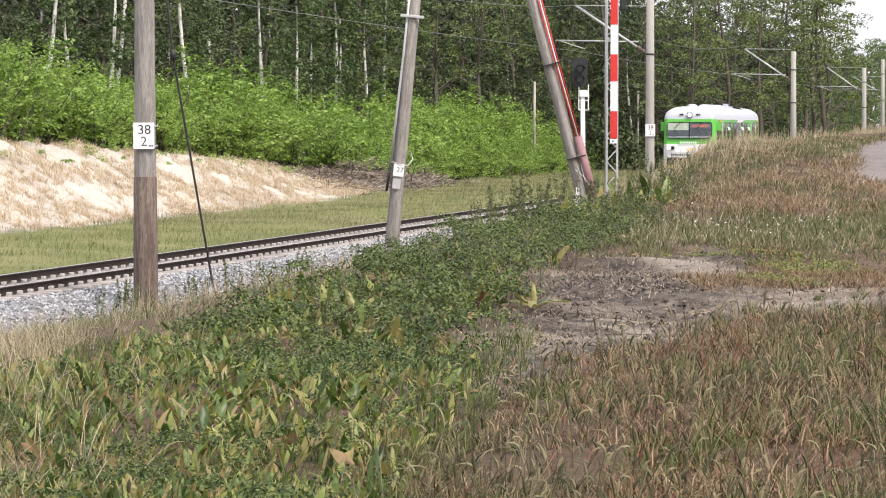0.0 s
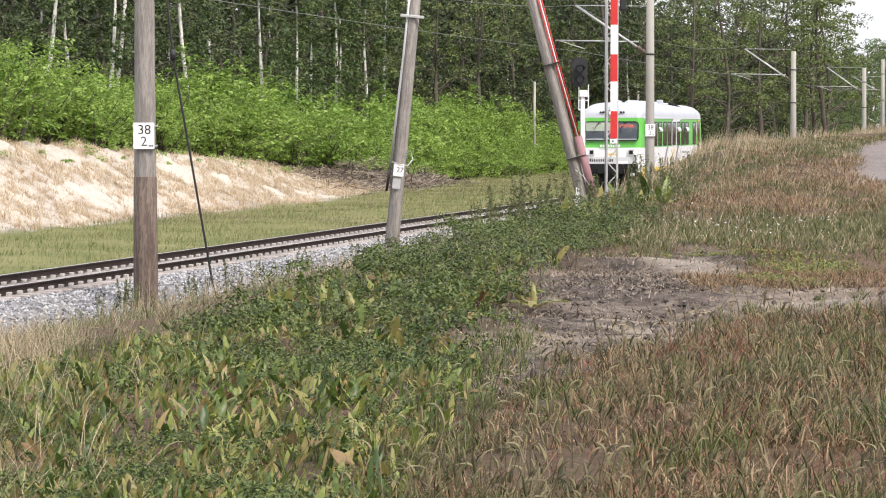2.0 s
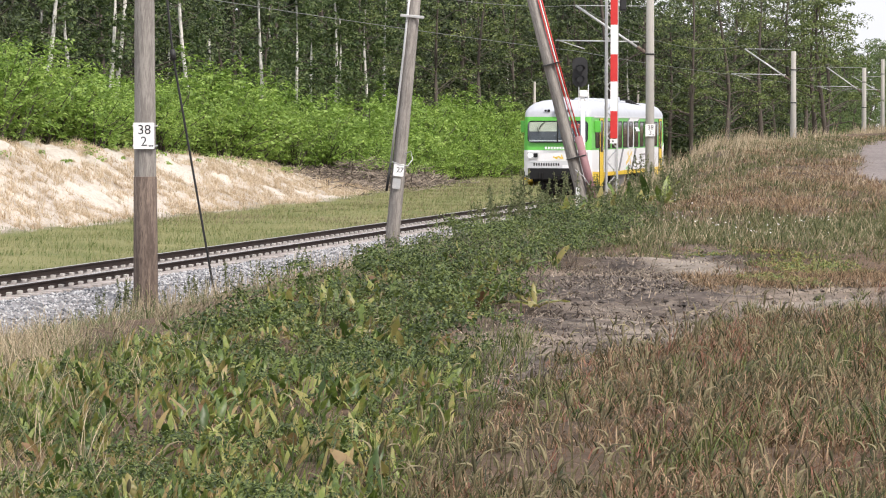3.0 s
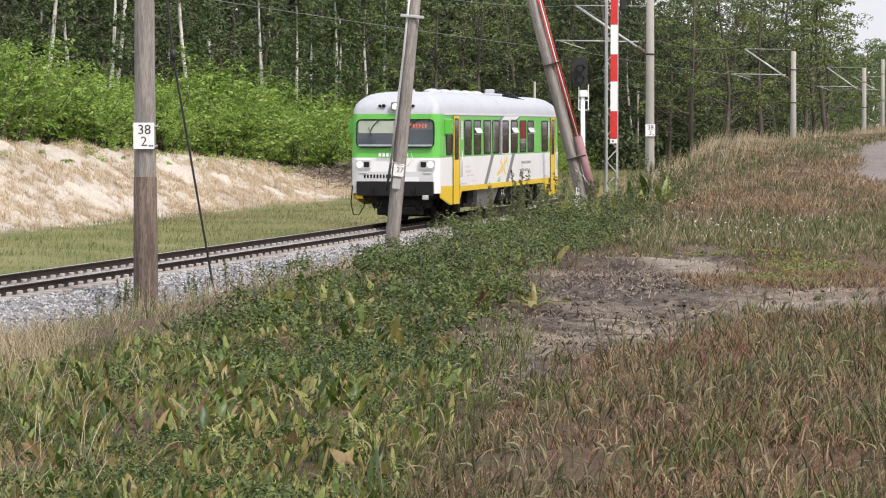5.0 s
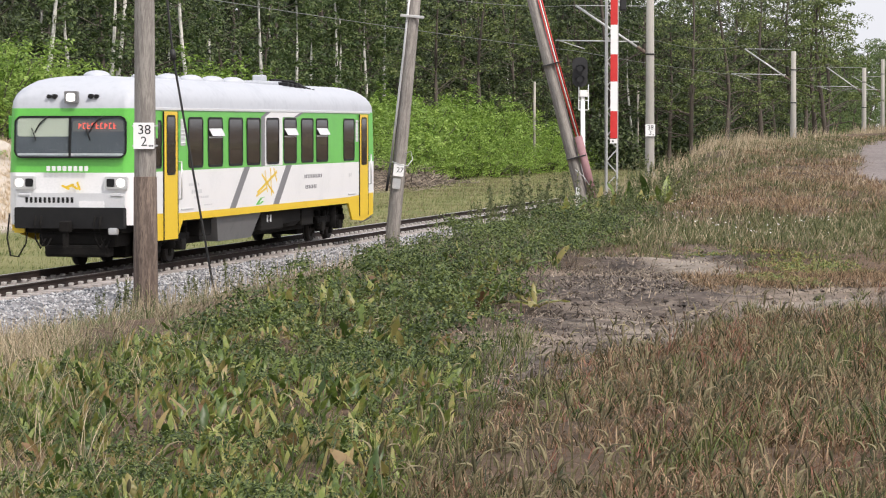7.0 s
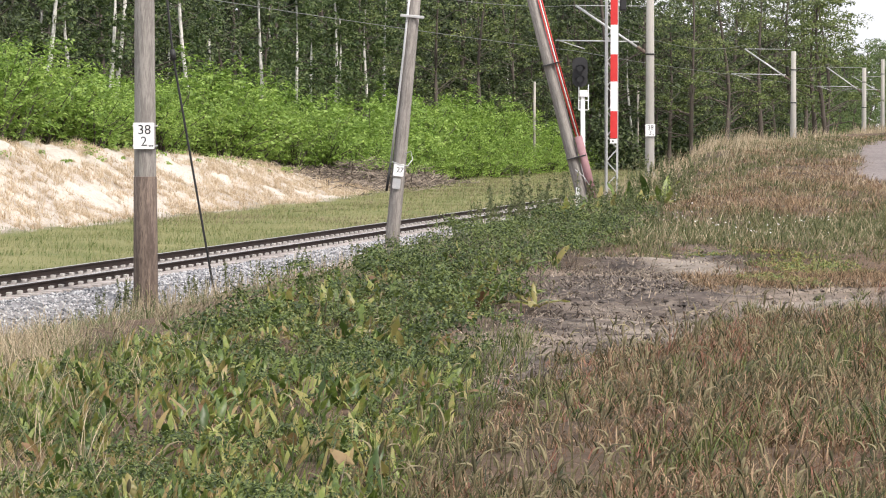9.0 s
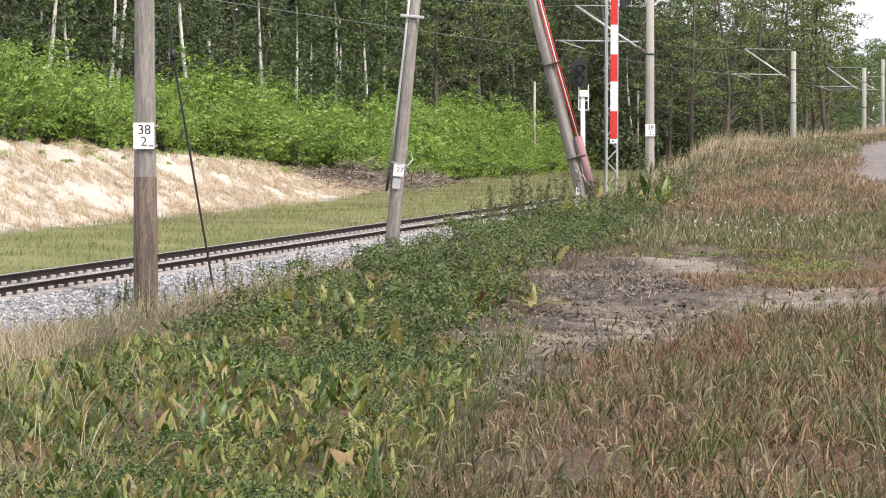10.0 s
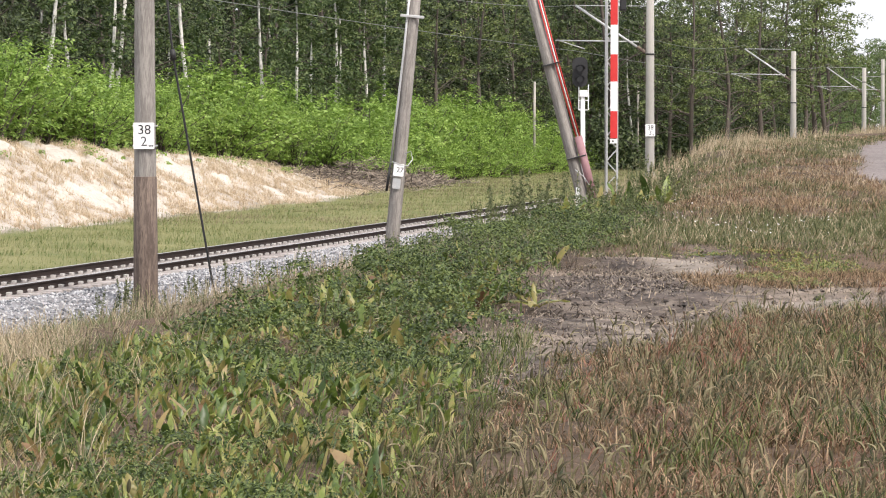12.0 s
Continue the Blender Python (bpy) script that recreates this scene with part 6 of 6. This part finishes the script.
def make_foreground():
    rng = np.random.default_rng(41)

    def field(n, y0, y1, power=1.35, x0=-0.17, x1=0.17):
        y = y0 + (y1 - y0) * rng.random(n) ** power
        return rng.uniform(x0, x1, n) * y, y

    def meadow(x, y):
        """1 on the grass side of the dock plants; thin on trodden ground and beyond it."""
        m = smooth(-0.25, 0.35, x - dock_edge(y)) * (1 - bare(x, y)) * smooth(42, 36, y)
        start = 23.5 + 7 * vnoise(x * 1.2, y * 0.15, 29)
        trodden = smooth(start, start + 3, y) * smooth(38, 35, y)
        return m * (1 - 0.72 * trodden)
    # tufts of three tones, in drifts
    for name, mat, n, seed, cut, h0, h1, per, lab in (
            ("meadow_grass", M_MEADOW, 7000, 51, 0.38, 0.09, 0.27, 15, "tangled olive meadow grass in tufts"),
            ("green_grass", M_FRESH, 7600, 52, 0.46, 0.09, 0.27, 14, "fresh green grass tufts among dry ones"),
            ("rusty_grass", M_RUST, 7400, 53, 0.36, 0.08, 0.26, 14, "reddish withered grass among the green"),
            ("red_grass", M_REDBLADE, 5200, 59, 0.46, 0.1, 0.27, 10, "red-stemmed grass blades in clumps")):
        x, y = field(n, 10.8, 41)
        k = rng.random(n) < meadow(x, y) * smooth(cut - 0.16, cut + 0.2, vnoise(x * 1.7, y * 0.9, seed)) * (0.75 + 0.25 * smooth(15, 18.5, y))
        x, y = x[k], y[k]
        h = rng.uniform(h0, h1, len(x)) * (0.6 + 0.6 * vnoise(x * 0.8, y * 0.8, seed + 30)) * (1 - 0.5 * smooth(25, 28, y)) * (0.55 + 0.45 * smooth(0.03, 0.085, x / y))
        v, f = tufts(x, y, h, per, rng.uniform(0.03, 0.07, len(x)), 0.0095, rng, segs=4, lean=0.5, curl=2.2, wind=0.35)
        stuff(name, v, f, mat, lab, "grass")
    # short matted undergrass, pinkish on the flat and straw-pale between the docks
    x, y = field(26000, 10.8, 40)
    k = rng.random(len(x)) < (1 - bare(x, y)) * 0.85 * (0.25 + vnoise(x * 2.2, y * 1.4, 38)) * (x > weed_edge(y) - 0.3)
    x, y = x[k], y[k]
    v, f = arcs(x, y, ground_z(x, y), rng.uniform(0.04, 0.16, len(x)), np.full(len(x), 0.005), rng, 3, 0.9, 1.2)
    stuff("undergrass", v, f, M_RUST, "short matted grass under the taller tufts", "grass")
    # pale straw on the far side of the docks
    x, y = field(800, 12, 25, 1.0, -0.17, -0.075)
    k = rng.random(len(x)) < 0.06 + smooth(-0.115, -0.15, x / y) * (0.4 + 0.9 * vnoise(x, y, 54))
    x, y = x[k], y[k]
    v, f = tufts(x, y, rng.uniform(0.14, 0.4, len(x)), 14, 0.06, 0.005, rng, segs=4, lean=0.45, curl=1.4, wind=0.3)
    stuff("pale_grass", v, f, M_STRAW, "pale straw grass beside the dock plants", "grass")
    # green grass threading through the docks
    x, y = field(1500, 11.5, 24, 1.1, -0.165, 0.03)
    k = (rng.random(len(x)) < smooth(0.4, 0.65, vnoise(x * 1.4, y * 0.9, 37))) & (x > weed_edge(y) - 0.4) & (x < dock_edge(y) + 0.3)
    x, y = x[k], y[k]
    v, f = tufts(x, y, rng.uniform(0.1, 0.28, len(x)), 12, 0.05, 0.006, rng, segs=4, lean=0.4, curl=1.3)
    stuff("thin_green_grass", v, f, M_FRESH, "thin green grass threading through dock plants", "grass")
    # mounds of small-leaved weeds that fill the slope between bank and bare patch
    n = 12500
    y = 11.6 + 46 * rng.random(n) ** 1.2
    x = rng.uniform(-3.2, 5.0, n)
    left, right = weed_edge(y), dock_edge(y) + 0.25 * (vnoise(x * 1.3, y * 0.6, 36) - 0.5)
    k = (x > left) & (x < right) & (rng.random(n) < (1 - bare(x, y)) * (0.75 + 0.25 * smooth(17, 22, y)) * np.maximum(0.7 * smooth(20, 17, y), smooth(0.22, 0.48, vnoise(x * 1.5, y * 0.7, 55))) * (1 - 0.55 * smooth(42, 50, y)))
    x, y = x[k], y[k]
    grow = 0.5 + 0.7 * smooth(18, 30, y) - 0.15 * smooth(38, 46, y)
    r = rng.uniform(0.06, 0.2, len(x)) * grow
    hz = (0.02 + 0.42 * vnoise(x * 1.6, y * 1.0, 56) ** 2.2) * grow
    v, f = clump_leaves(np.stack([x, y, ground_z(x, y) + hz], -1), r, 36, 0.024 + 0.02 * smooth(15, 24, y) + 0.014 * smooth(35, 50, y), 0.012 + 0.009 * smooth(15, 24, y) + 0.006 * smooth(35, 50, y), rng, 0.8, 0.6, 0.45)
    stuff("low_weeds", v, f, M_WEED, "dense mounds of low dark green weeds", "weeds")
    # dark stems under those mounds
    v, f = tufts(x[::2], y[::2], rng.uniform(0.12, 0.4, len(x[::2])) * grow[::2], 7, 0.06, 0.006, rng, segs=3, lean=0.4, curl=0.6)
    stuff("weed_stems", v, f, M_TWIG, "brown stems standing among the low weeds", "weeds")
    # small sorrel leaves between the larger plants
    x, y = field(17000, 11.4, 34, 1.15, -0.165, 0.07)
    k = (x > weed_edge(y)) & (x < dock_edge(y)) & (rng.random(len(x)) < (1 - bare(x, y)) * np.maximum(0.45 * smooth(20, 17, y), smooth(0.42, 0.68, vnoise(x * 1.9, y * 1.2, 63))) * (1 - 0.8 * smooth(22, 27, y)))
    x, y = x[k], y[k]
    v, f = arcs(x, y, ground_z(x, y), rng.uniform(0.07, 0.19, len(x)), rng.uniform(0.016, 0.038, len(x)), rng, 4, 0.5, 1.0, profile=(0.3, 0.9, 1.0, 0.7, 0))
    stuff("sorrel_leaves", v, f, M_SORREL, "crowded yellow-green sorrel leaves low in the grass", "weeds")
    # clods on the bare patch
    n = 16000
    y = rng.uniform(16, 41, n)
    x = rng.uniform(-1.5, 5.5, n)
    k = rng.random(n) < bare(x, y) * (0.15 + 0.85 * vnoise(x * 1.7, y * 1.2, 64)) * (1 - 0.7 * pale_sand(x, y)) + 0.02
    x, y = x[k], y[k]
    c = np.stack([x, y, ground_z(x, y) - 0.05 + 0.02 * rng.random(len(x))], -1)
    base = np.array([[1, 0, 0], [-1, 0, 0], [0, 1, 0], [0, -1, 0], [0, 0, 0.7], [0, 0, -0.7]], float)
    tri = np.array([[0, 2, 4], [2, 1, 4], [1, 3, 4], [3, 0, 4], [2, 0, 5], [1, 2, 5], [3, 1, 5], [0, 3, 5]])
    v = base[None] * rng.uniform(0.5, 1.4, (len(x), 6, 1)) * (0.008 + 0.034 * rng.random(len(x)) ** 2.5)[:, None, None] + c[:, None]
    stuff("dirt_clods", v.reshape(-1, 3), (tri[None] + 6 * np.arange(len(x))[:, None, None]).reshape(-1, 3), M_CLOD, "grey-brown clods and crumbs of dirt", "dirt")
    # foxtail ears on thin stalks
    x, y = field(2500, 11.0, 34, 1.25)
    k = rng.random(len(x)) < np.maximum(meadow(x, y), 0.06 * (x > weed_edge(y))) * smooth(0.2, 0.55, vnoise(x * 1.3, y * 0.8, 35))
    x, y = x[k], y[k]
    z = ground_z(x, y)
    n = len(x)
    H = rng.uniform(0.12, 0.33, n) * (1 - 0.35 * smooth(25, 29, y))
    lx, ly = rng.normal(0.12, 0.32, n), rng.normal(0, 0.12, n)
    dr = np.where(rng.random(n) < 0.6, 1, -1) * rng.uniform(0.05, 1.0, n)
    L = rng.uniform(0.045, 0.115, n)
    root = np.stack([x, y, z], -1)
    tip = root + np.stack([lx * H, ly * H, H], -1)
    V, F, o = [], [], 0
    t1 = root + (tip - root) * 0.55 - np.stack([lx * H * 0.12, 0 * x, 0 * x], -1)
    for a, b, wa, wb in ((root, t1, 0.003, 0.0025), (t1, tip, 0.0025, 0.0018)):
        ax = np.array([1.0, 0.3, 0])
        V.append(np.stack([a - ax * wa, a + ax * wa, b + ax * wb, b - ax * wb], 1).reshape(-1, 3))
        F.append(np.arange(n * 4).reshape(n, 4) + o)
        o += n * 4
    prev = None
    for t, r in ((0, 0.0025), (0.2, 0.007), (0.5, 0.0078), (0.8, 0.0055), (1.0, 0.0015)):
        c = tip + np.stack([dr * L * t * (0.3 + 0.7 * t), 0.1 * L * t, L * t * (1 - 0.85 * np.abs(dr) * t)], -1)
        r_ = r * rng.uniform(0.8, 1.2, n)[:, None]
        ring_ = np.stack([c + np.array([1, 0, 0]) * r_, c + np.array([0, 1, 0.3]) * r_, c - np.array([1, 0, 0]) * r_, c - np.array([0, 1, 0.3]) * r_], 1)
        V.append(ring_.reshape(-1, 3))
        idx = np.arange(n * 4).reshape(n, 4) + o
        o += n * 4
        if prev is not None:
            for q in range(4):
                F.append(np.stack([prev[:, q], prev[:, (q + 1) % 4], idx[:, (q + 1) % 4], idx[:, q]], -1))
        prev = idx
    stuff("grass_ears", np.concatenate(V), np.concatenate(F), M_EAR, "nodding foxtail ears on thin stalks", "grass")
    # fresh yellow-green ground cover beyond the bare patch, a red mat, and tiny white flowers
    n = 5000
    y, x = rng.uniform(28, 40, n), rng.uniform(0.06, 0.16, n) * 34
    k = rng.random(n) < np.maximum(smooth(33, 34.5, y) * smooth(38.5, 37, y) * 0.6 * smooth(0.35, 0.7, vnoise(x * 0.9, y * 0.5, 66)) * smooth(2.6, 3.6, x), smooth(0.55, 0.3, np.hypot(x - 3.65, (y - 31) * 0.32)))
    x, y = x[k], y[k]
    v, f = clump_leaves(np.stack([x, y, ground_z(x, y) + 0.02], -1), rng.uniform(0.03, 0.09, len(x)), 12, 0.04, 0.022, rng, 0.6, 1.0)
    stuff("ground_cover", v, f, M_SORREL, "fresh yellow-green ground cover in low patches", "weeds")
    n = 2600
    y, x = rng.uniform(28.5, 34, n), rng.uniform(2.6, 5.4, n)
    k = rng.random(n) < smooth(0.35, 0.6, vnoise(x * 1.0, y * 0.5, 34)) * smooth(28.5, 30, y) * (1 - pale_sand(x, y))
    x, y = x[k], y[k]
    v, f = tufts(x, y, rng.uniform(0.05, 0.14, len(x)), 12, 0.06, 0.007, rng, segs=3, lean=0.8, curl=1.4)
    stuff("red_mat", v, f, M_RUST, "low reddish mat of creeping grass on sandy ground", "grass")
    n = 520
    y, x = rng.uniform(38, 52, n), rng.uniform(0.075, 0.15, n) * 44
    k = rng.random(n) < smooth(0.4, 0.62, vnoise(x * 0.9, y * 0.5, 67)) * smooth(6.6, 4.2, x)
    x, y = x[k], y[k]
    v, f = leaf_quads(np.stack([x, y, ground_z(x, y) + rng.uniform(0.15, 0.34, len(x))], -1), 0.028, 0.024, rng, 1.5)
    stuff("white_flowers", v, f, M_PLATE, "tiny white wild flowers in dry grass", "flowers")
    # twigs and dry litter on the bare patch
    n = 30000
    y = rng.uniform(15.5, 41, n)
    x = rng.uniform(-1.5, 5.0, n)
    k = rng.random(n) < bare(x, y) * (0.2 + 1.1 * vnoise(x * 0.9, y * 0.5, 33)) * (1 - 0.85 * pale_sand(x, y)) + 0.02
    x, y = x[k], y[k]
    z = ground_z(x, y) - 0.02 + 0.03 * rng.random(len(x))
    v, f = blades(x, y, z, rng.uniform(0.02, 0.07, len(x)), np.full(len(x), 0.011), rng, 2, 3.0, (0.0, 0))
    stuff("dry_litter", v, f, M_TWIG, "dry stalks and crumbs on bare dirt", "litter")
    n = 2600
    y = rng.uniform(16, 41, n)
    x = rng.uniform(-1.5, 5.0, n)
    k = rng.random(n) < bare(x, y)
    x, y = x[k], y[k]
    v, f = blades(x, y, ground_z(x, y) - 0.015, rng.uniform(0.03, 0.05, len(x)), np.full(len(x), 0.008), rng, 2, 5.5, (0.0, 0))
    stuff("fallen_stalks", v, f, M_BLEACH, "bleached stalks lying on bare dirt", "litter")


make_foreground()


def dock_leaf_mesh(name, L, W, fold, mat, rng):
    """A broad lance-shaped leaf with a midrib fold and wavy edge, rising from the origin along z and arching towards -y."""
    n = 7
    vs, fs = [], []
    for i in range(n + 1):
        t = i / n
        w = W * (math.sin(math.pi * min(1, t * 0.93 + 0.07)) ** 0.8) * (0.35 if i == 0 else 1) * (1 if i < n else 0.05)
        zc = L * (t - 0.22 * t * t)
        yc = -L * 0.5 * fold * t * t
        wob = 0.2 * W * math.sin(t * 17 + rng.uniform(0, 6))
        vs += [(-w / 2, yc - w * 0.22 + wob, zc), (0, yc, zc), (w / 2, yc - w * 0.22 - wob, zc)]
        if i:
            a, b = (i - 1) * 3, i * 3
            fs += [(a, a + 1, b + 1, b), (a + 1, a + 2, b + 2, b + 1)]
    return np_mesh(name, np.array(vs), np.array(fs), mat, True)


def make_docks():
    rng = np.random.default_rng(61)
    leaves = [dock_leaf_mesh("leaf", rng.uniform(0.13, 0.27), rng.uniform(0.028, 0.052), rng.uniform(0.1, 1.1), M_DOCK, rng) for _ in range(7)]
    leaves += [dock_leaf_mesh("leaf", rng.uniform(0.14, 0.24), rng.uniform(0.045, 0.075), rng.uniform(0.6, 1.4), M_DOCKRED, rng) for _ in range(2)]
    plants = []
    tries = 0
    while len(plants) < 299 and tries < 12000:
        tries += 1
        y = 11.4 + 23 * rng.random() ** 1.05
        x = rng.uniform(-0.165, 0.06) * y
        if x > float(dock_edge(y)) + 0.1 or x < float(weed_edge(y)) or float(bare(x, y)) > 0.5:
            continue
        if y > 29 and rng.random() < 0.5:
            continue
        if any((x - a) ** 2 + (y - b) ** 2 < 0.022 for a, b in plants):
            continue
        if y > 17 and float(vnoise(x * 0.9, y * 0.6, 62)) < 0.18:
            continue
        plants.append((x, y))
    big = [((q - 784) / 5163 * dp, dp) for q, dp in ((965, 60), (985, 58), (1000, 62), (1020, 57), (1040, 60), (1075, 58), (1095, 61), (1120, 57), (1150, 60), (1175, 56), (1000, 54), (1060, 66))]
    for x, y in plants + big:
        z = float(ground_z(x, y))
        grow = 3.5 if y > 50 else 1.0 + 0.8 * float(smooth(20, 27, y))
        withered = rng.random() < 0.1
        p = empty("dock_plant", pose(x, y, z, 0, 0, rng.uniform(0, 360)), "low dock plant, browned at the edges, in the grass" if withered else
                  "low dock plant with broad yellow-green leaves in the grass", "plant", "dock plants on the bank")
        n = int(rng.integers(5, 10))
        for i in range(n):
            k = int(rng.integers(7, 9)) if rng.random() < (0.5 if withered else 0.05) else int(rng.integers(0, 7))
            o = new("leaf", leaves[k])
            o.parent = p
            sc = rng.uniform(0.45, 1.15) * grow
            o.matrix_basis = pose(rng.normal(0, 0.02), rng.normal(0, 0.02), 0, rng.uniform(2, 55), rng.uniform(-22, 22), 360 * i / n + rng.uniform(-25, 25)) @ Matrix.Scale(sc, 4)


make_docks()


def make_mugwort():
    """Tall grey-green weeds with upright stems."""
    rng = np.random.default_rng(71)
    proto = []
    for _ in range(5):
        H = rng.uniform(0.9, 1.35)
        stems = []
        c = []
        for k in range(int(rng.integers(3, 6))):
            a, o = rng.uniform(0, 6.28), rng.uniform(0.1, 0.35)
            h = H * rng.uniform(0.7, 1.0)
            e = Vector((math.cos(a) * o, math.sin(a) * o, h))
            bm = bmesh.new()
            path_tube(bm, [(0, 0, -0.05), e * 0.5 + Vector((0, 0, 0.06)), e], [0.008, 0.006, 0.003], 5, False)
            stems.append(bm)
            for j in range(60):
                t = rng.uniform(0.12, 1.0)
                q = e * t
                c.append((q.x + rng.normal(0, 0.07 * (1.15 - t)), q.y + rng.normal(0, 0.07 * (1.15 - t)), q.z + rng.normal(0, 0.03)))
        v, f = leaf_quads(np.array(c), 0.085, 0.03, rng, 0.2)
        p = empty("mugwort", pose(0, 0, -60), "tall grey-green mugwort weed on the bank", "weed", "tall weeds on the bank")
        for bm in stems:
            part("stem", bm, M_MUG, p)
        o = new("leaves", np_mesh("leaves", v, f, M_MUG))
        o.parent = p
        proto.append(p)
    spots = []
    for bearing, rise, dep, sc in ((520, 470, 60, .8), (450, 500, 57, .7), (675, 400, 70, .8), (870, 400, 72, 1.3), (885, 400, 70, 1.2), (915, 395, 73, 1.5), (935, 395, 70, 1.4), (950, 390, 74, 1.3), (975, 385, 75, 1.2),
                                (1000, 380, 70, 1.1), (905, 410, 66, 1.0), (240, 545, 56, .8), (330, 530, 57, .8), (400, 510, 59, .8), (360, 520, 58, .7), (270, 550, 54, .7), (420, 520, 57, .7), (470, 500, 60, .8), (500, 490, 61, .7), (560, 480, 61, .7), (345, 535, 56, .6), (225, 565, 53, .7), (150, 570, 52, .5), (190, 560, 52, .7), (215, 560, 51, .8), (175, 560, 53, .6), (300, 540, 55, .6), (630, 480, 58, .8), (850, 410, 68, 1.1),
                                (780, 430, 66, .8), (745, 440, 65, .7), (1060, 370, 72, .9), (1110, 370, 64, .9), (1180, 360, 62, .9), (1150, 340, 74, .9), (840, 420, 64, .8), (960, 400, 62, .9),
                                (1230, 300, 80, .7), (1135, 400, 50, .6), (1165, 390, 52, .7), (1195, 380, 55, .7), (1110, 400, 48, .6), (1085, 390, 52, .7), (1215, 370, 58, .7), (1130, 370, 60, .9), (1175, 365, 64, .8), (1045, 385, 56, .8), (905, 400, 60, .8), (860, 410, 62, .8), (990, 400, 54, .7), (1090, 340, 80, .8), (1020, 390, 60, .8), (930, 420, 58, .8), (700, 470, 58, .6), (810, 430, 60, .7)):
        spots.append(((bearing - 784) / 5163 * dep, dep, sc))
    used = set()
    for x, y, sc in spots:
        m = pose(x, y, float(ground_z(x, y)), 0, 0, rng.uniform(0, 360)) @ Matrix.Scale(sc, 4)
        k = int(rng.integers(0, 5))
        if k in used:
            o = copy_thing(proto[k], m)
        else:
            used.add(k)
            o = proto[k]
        o.matrix_basis = m


make_mugwort()


def make_brush_heap():
    """Cut branches and rubbish left where the sand bank runs out."""
    rng = np.random.default_rng(81)
    n = 2600
    s = rng.normal(97, 7, n)
    d = -19.0 + rng.normal(0, 1.5, n) - 0.03 * (s - 97)
    x, y, _ = on_track(s, d)
    top = 1.3 * np.exp(-((s - 97) / 11) ** 2 - ((d + 19) / 2.2) ** 2) * (0.6 + 0.8 * vnoise(x * 0.7, y * 0.7, 82))
    z = terrain_sd(s, d, x, y) + top * rng.random(n) ** 0.5
    a, e = rng.uniform(0, 6.28, n), rng.normal(0, 0.35, n)
    L = rng.uniform(0.2, 0.8, n)[:, None]
    u = np.stack([np.cos(a) * np.cos(e), np.sin(a) * np.cos(e), np.sin(e)], -1) * L
    w = np.stack([-np.sin(a), np.cos(a), 0 * a], -1) * 0.02
    up = np.array([0, 0, 0.035])
    c = np.stack([x, y, z], -1)
    v = np.stack([c - u - w, c - u + w, c - u + up, c + u - w, c + u + w, c + u + up], 1).reshape(-1, 3)
    f = (np.array([[0, 1, 4, 3], [1, 2, 5, 4], [2, 0, 3, 5]])[None] + 6 * np.arange(n)[:, None, None]).reshape(-1, 4)
    stuff("brush_heap", v, f, M_TWIG, "heap of grey-brown cut branches below the bushes", "brush")


make_brush_heap()

motions()
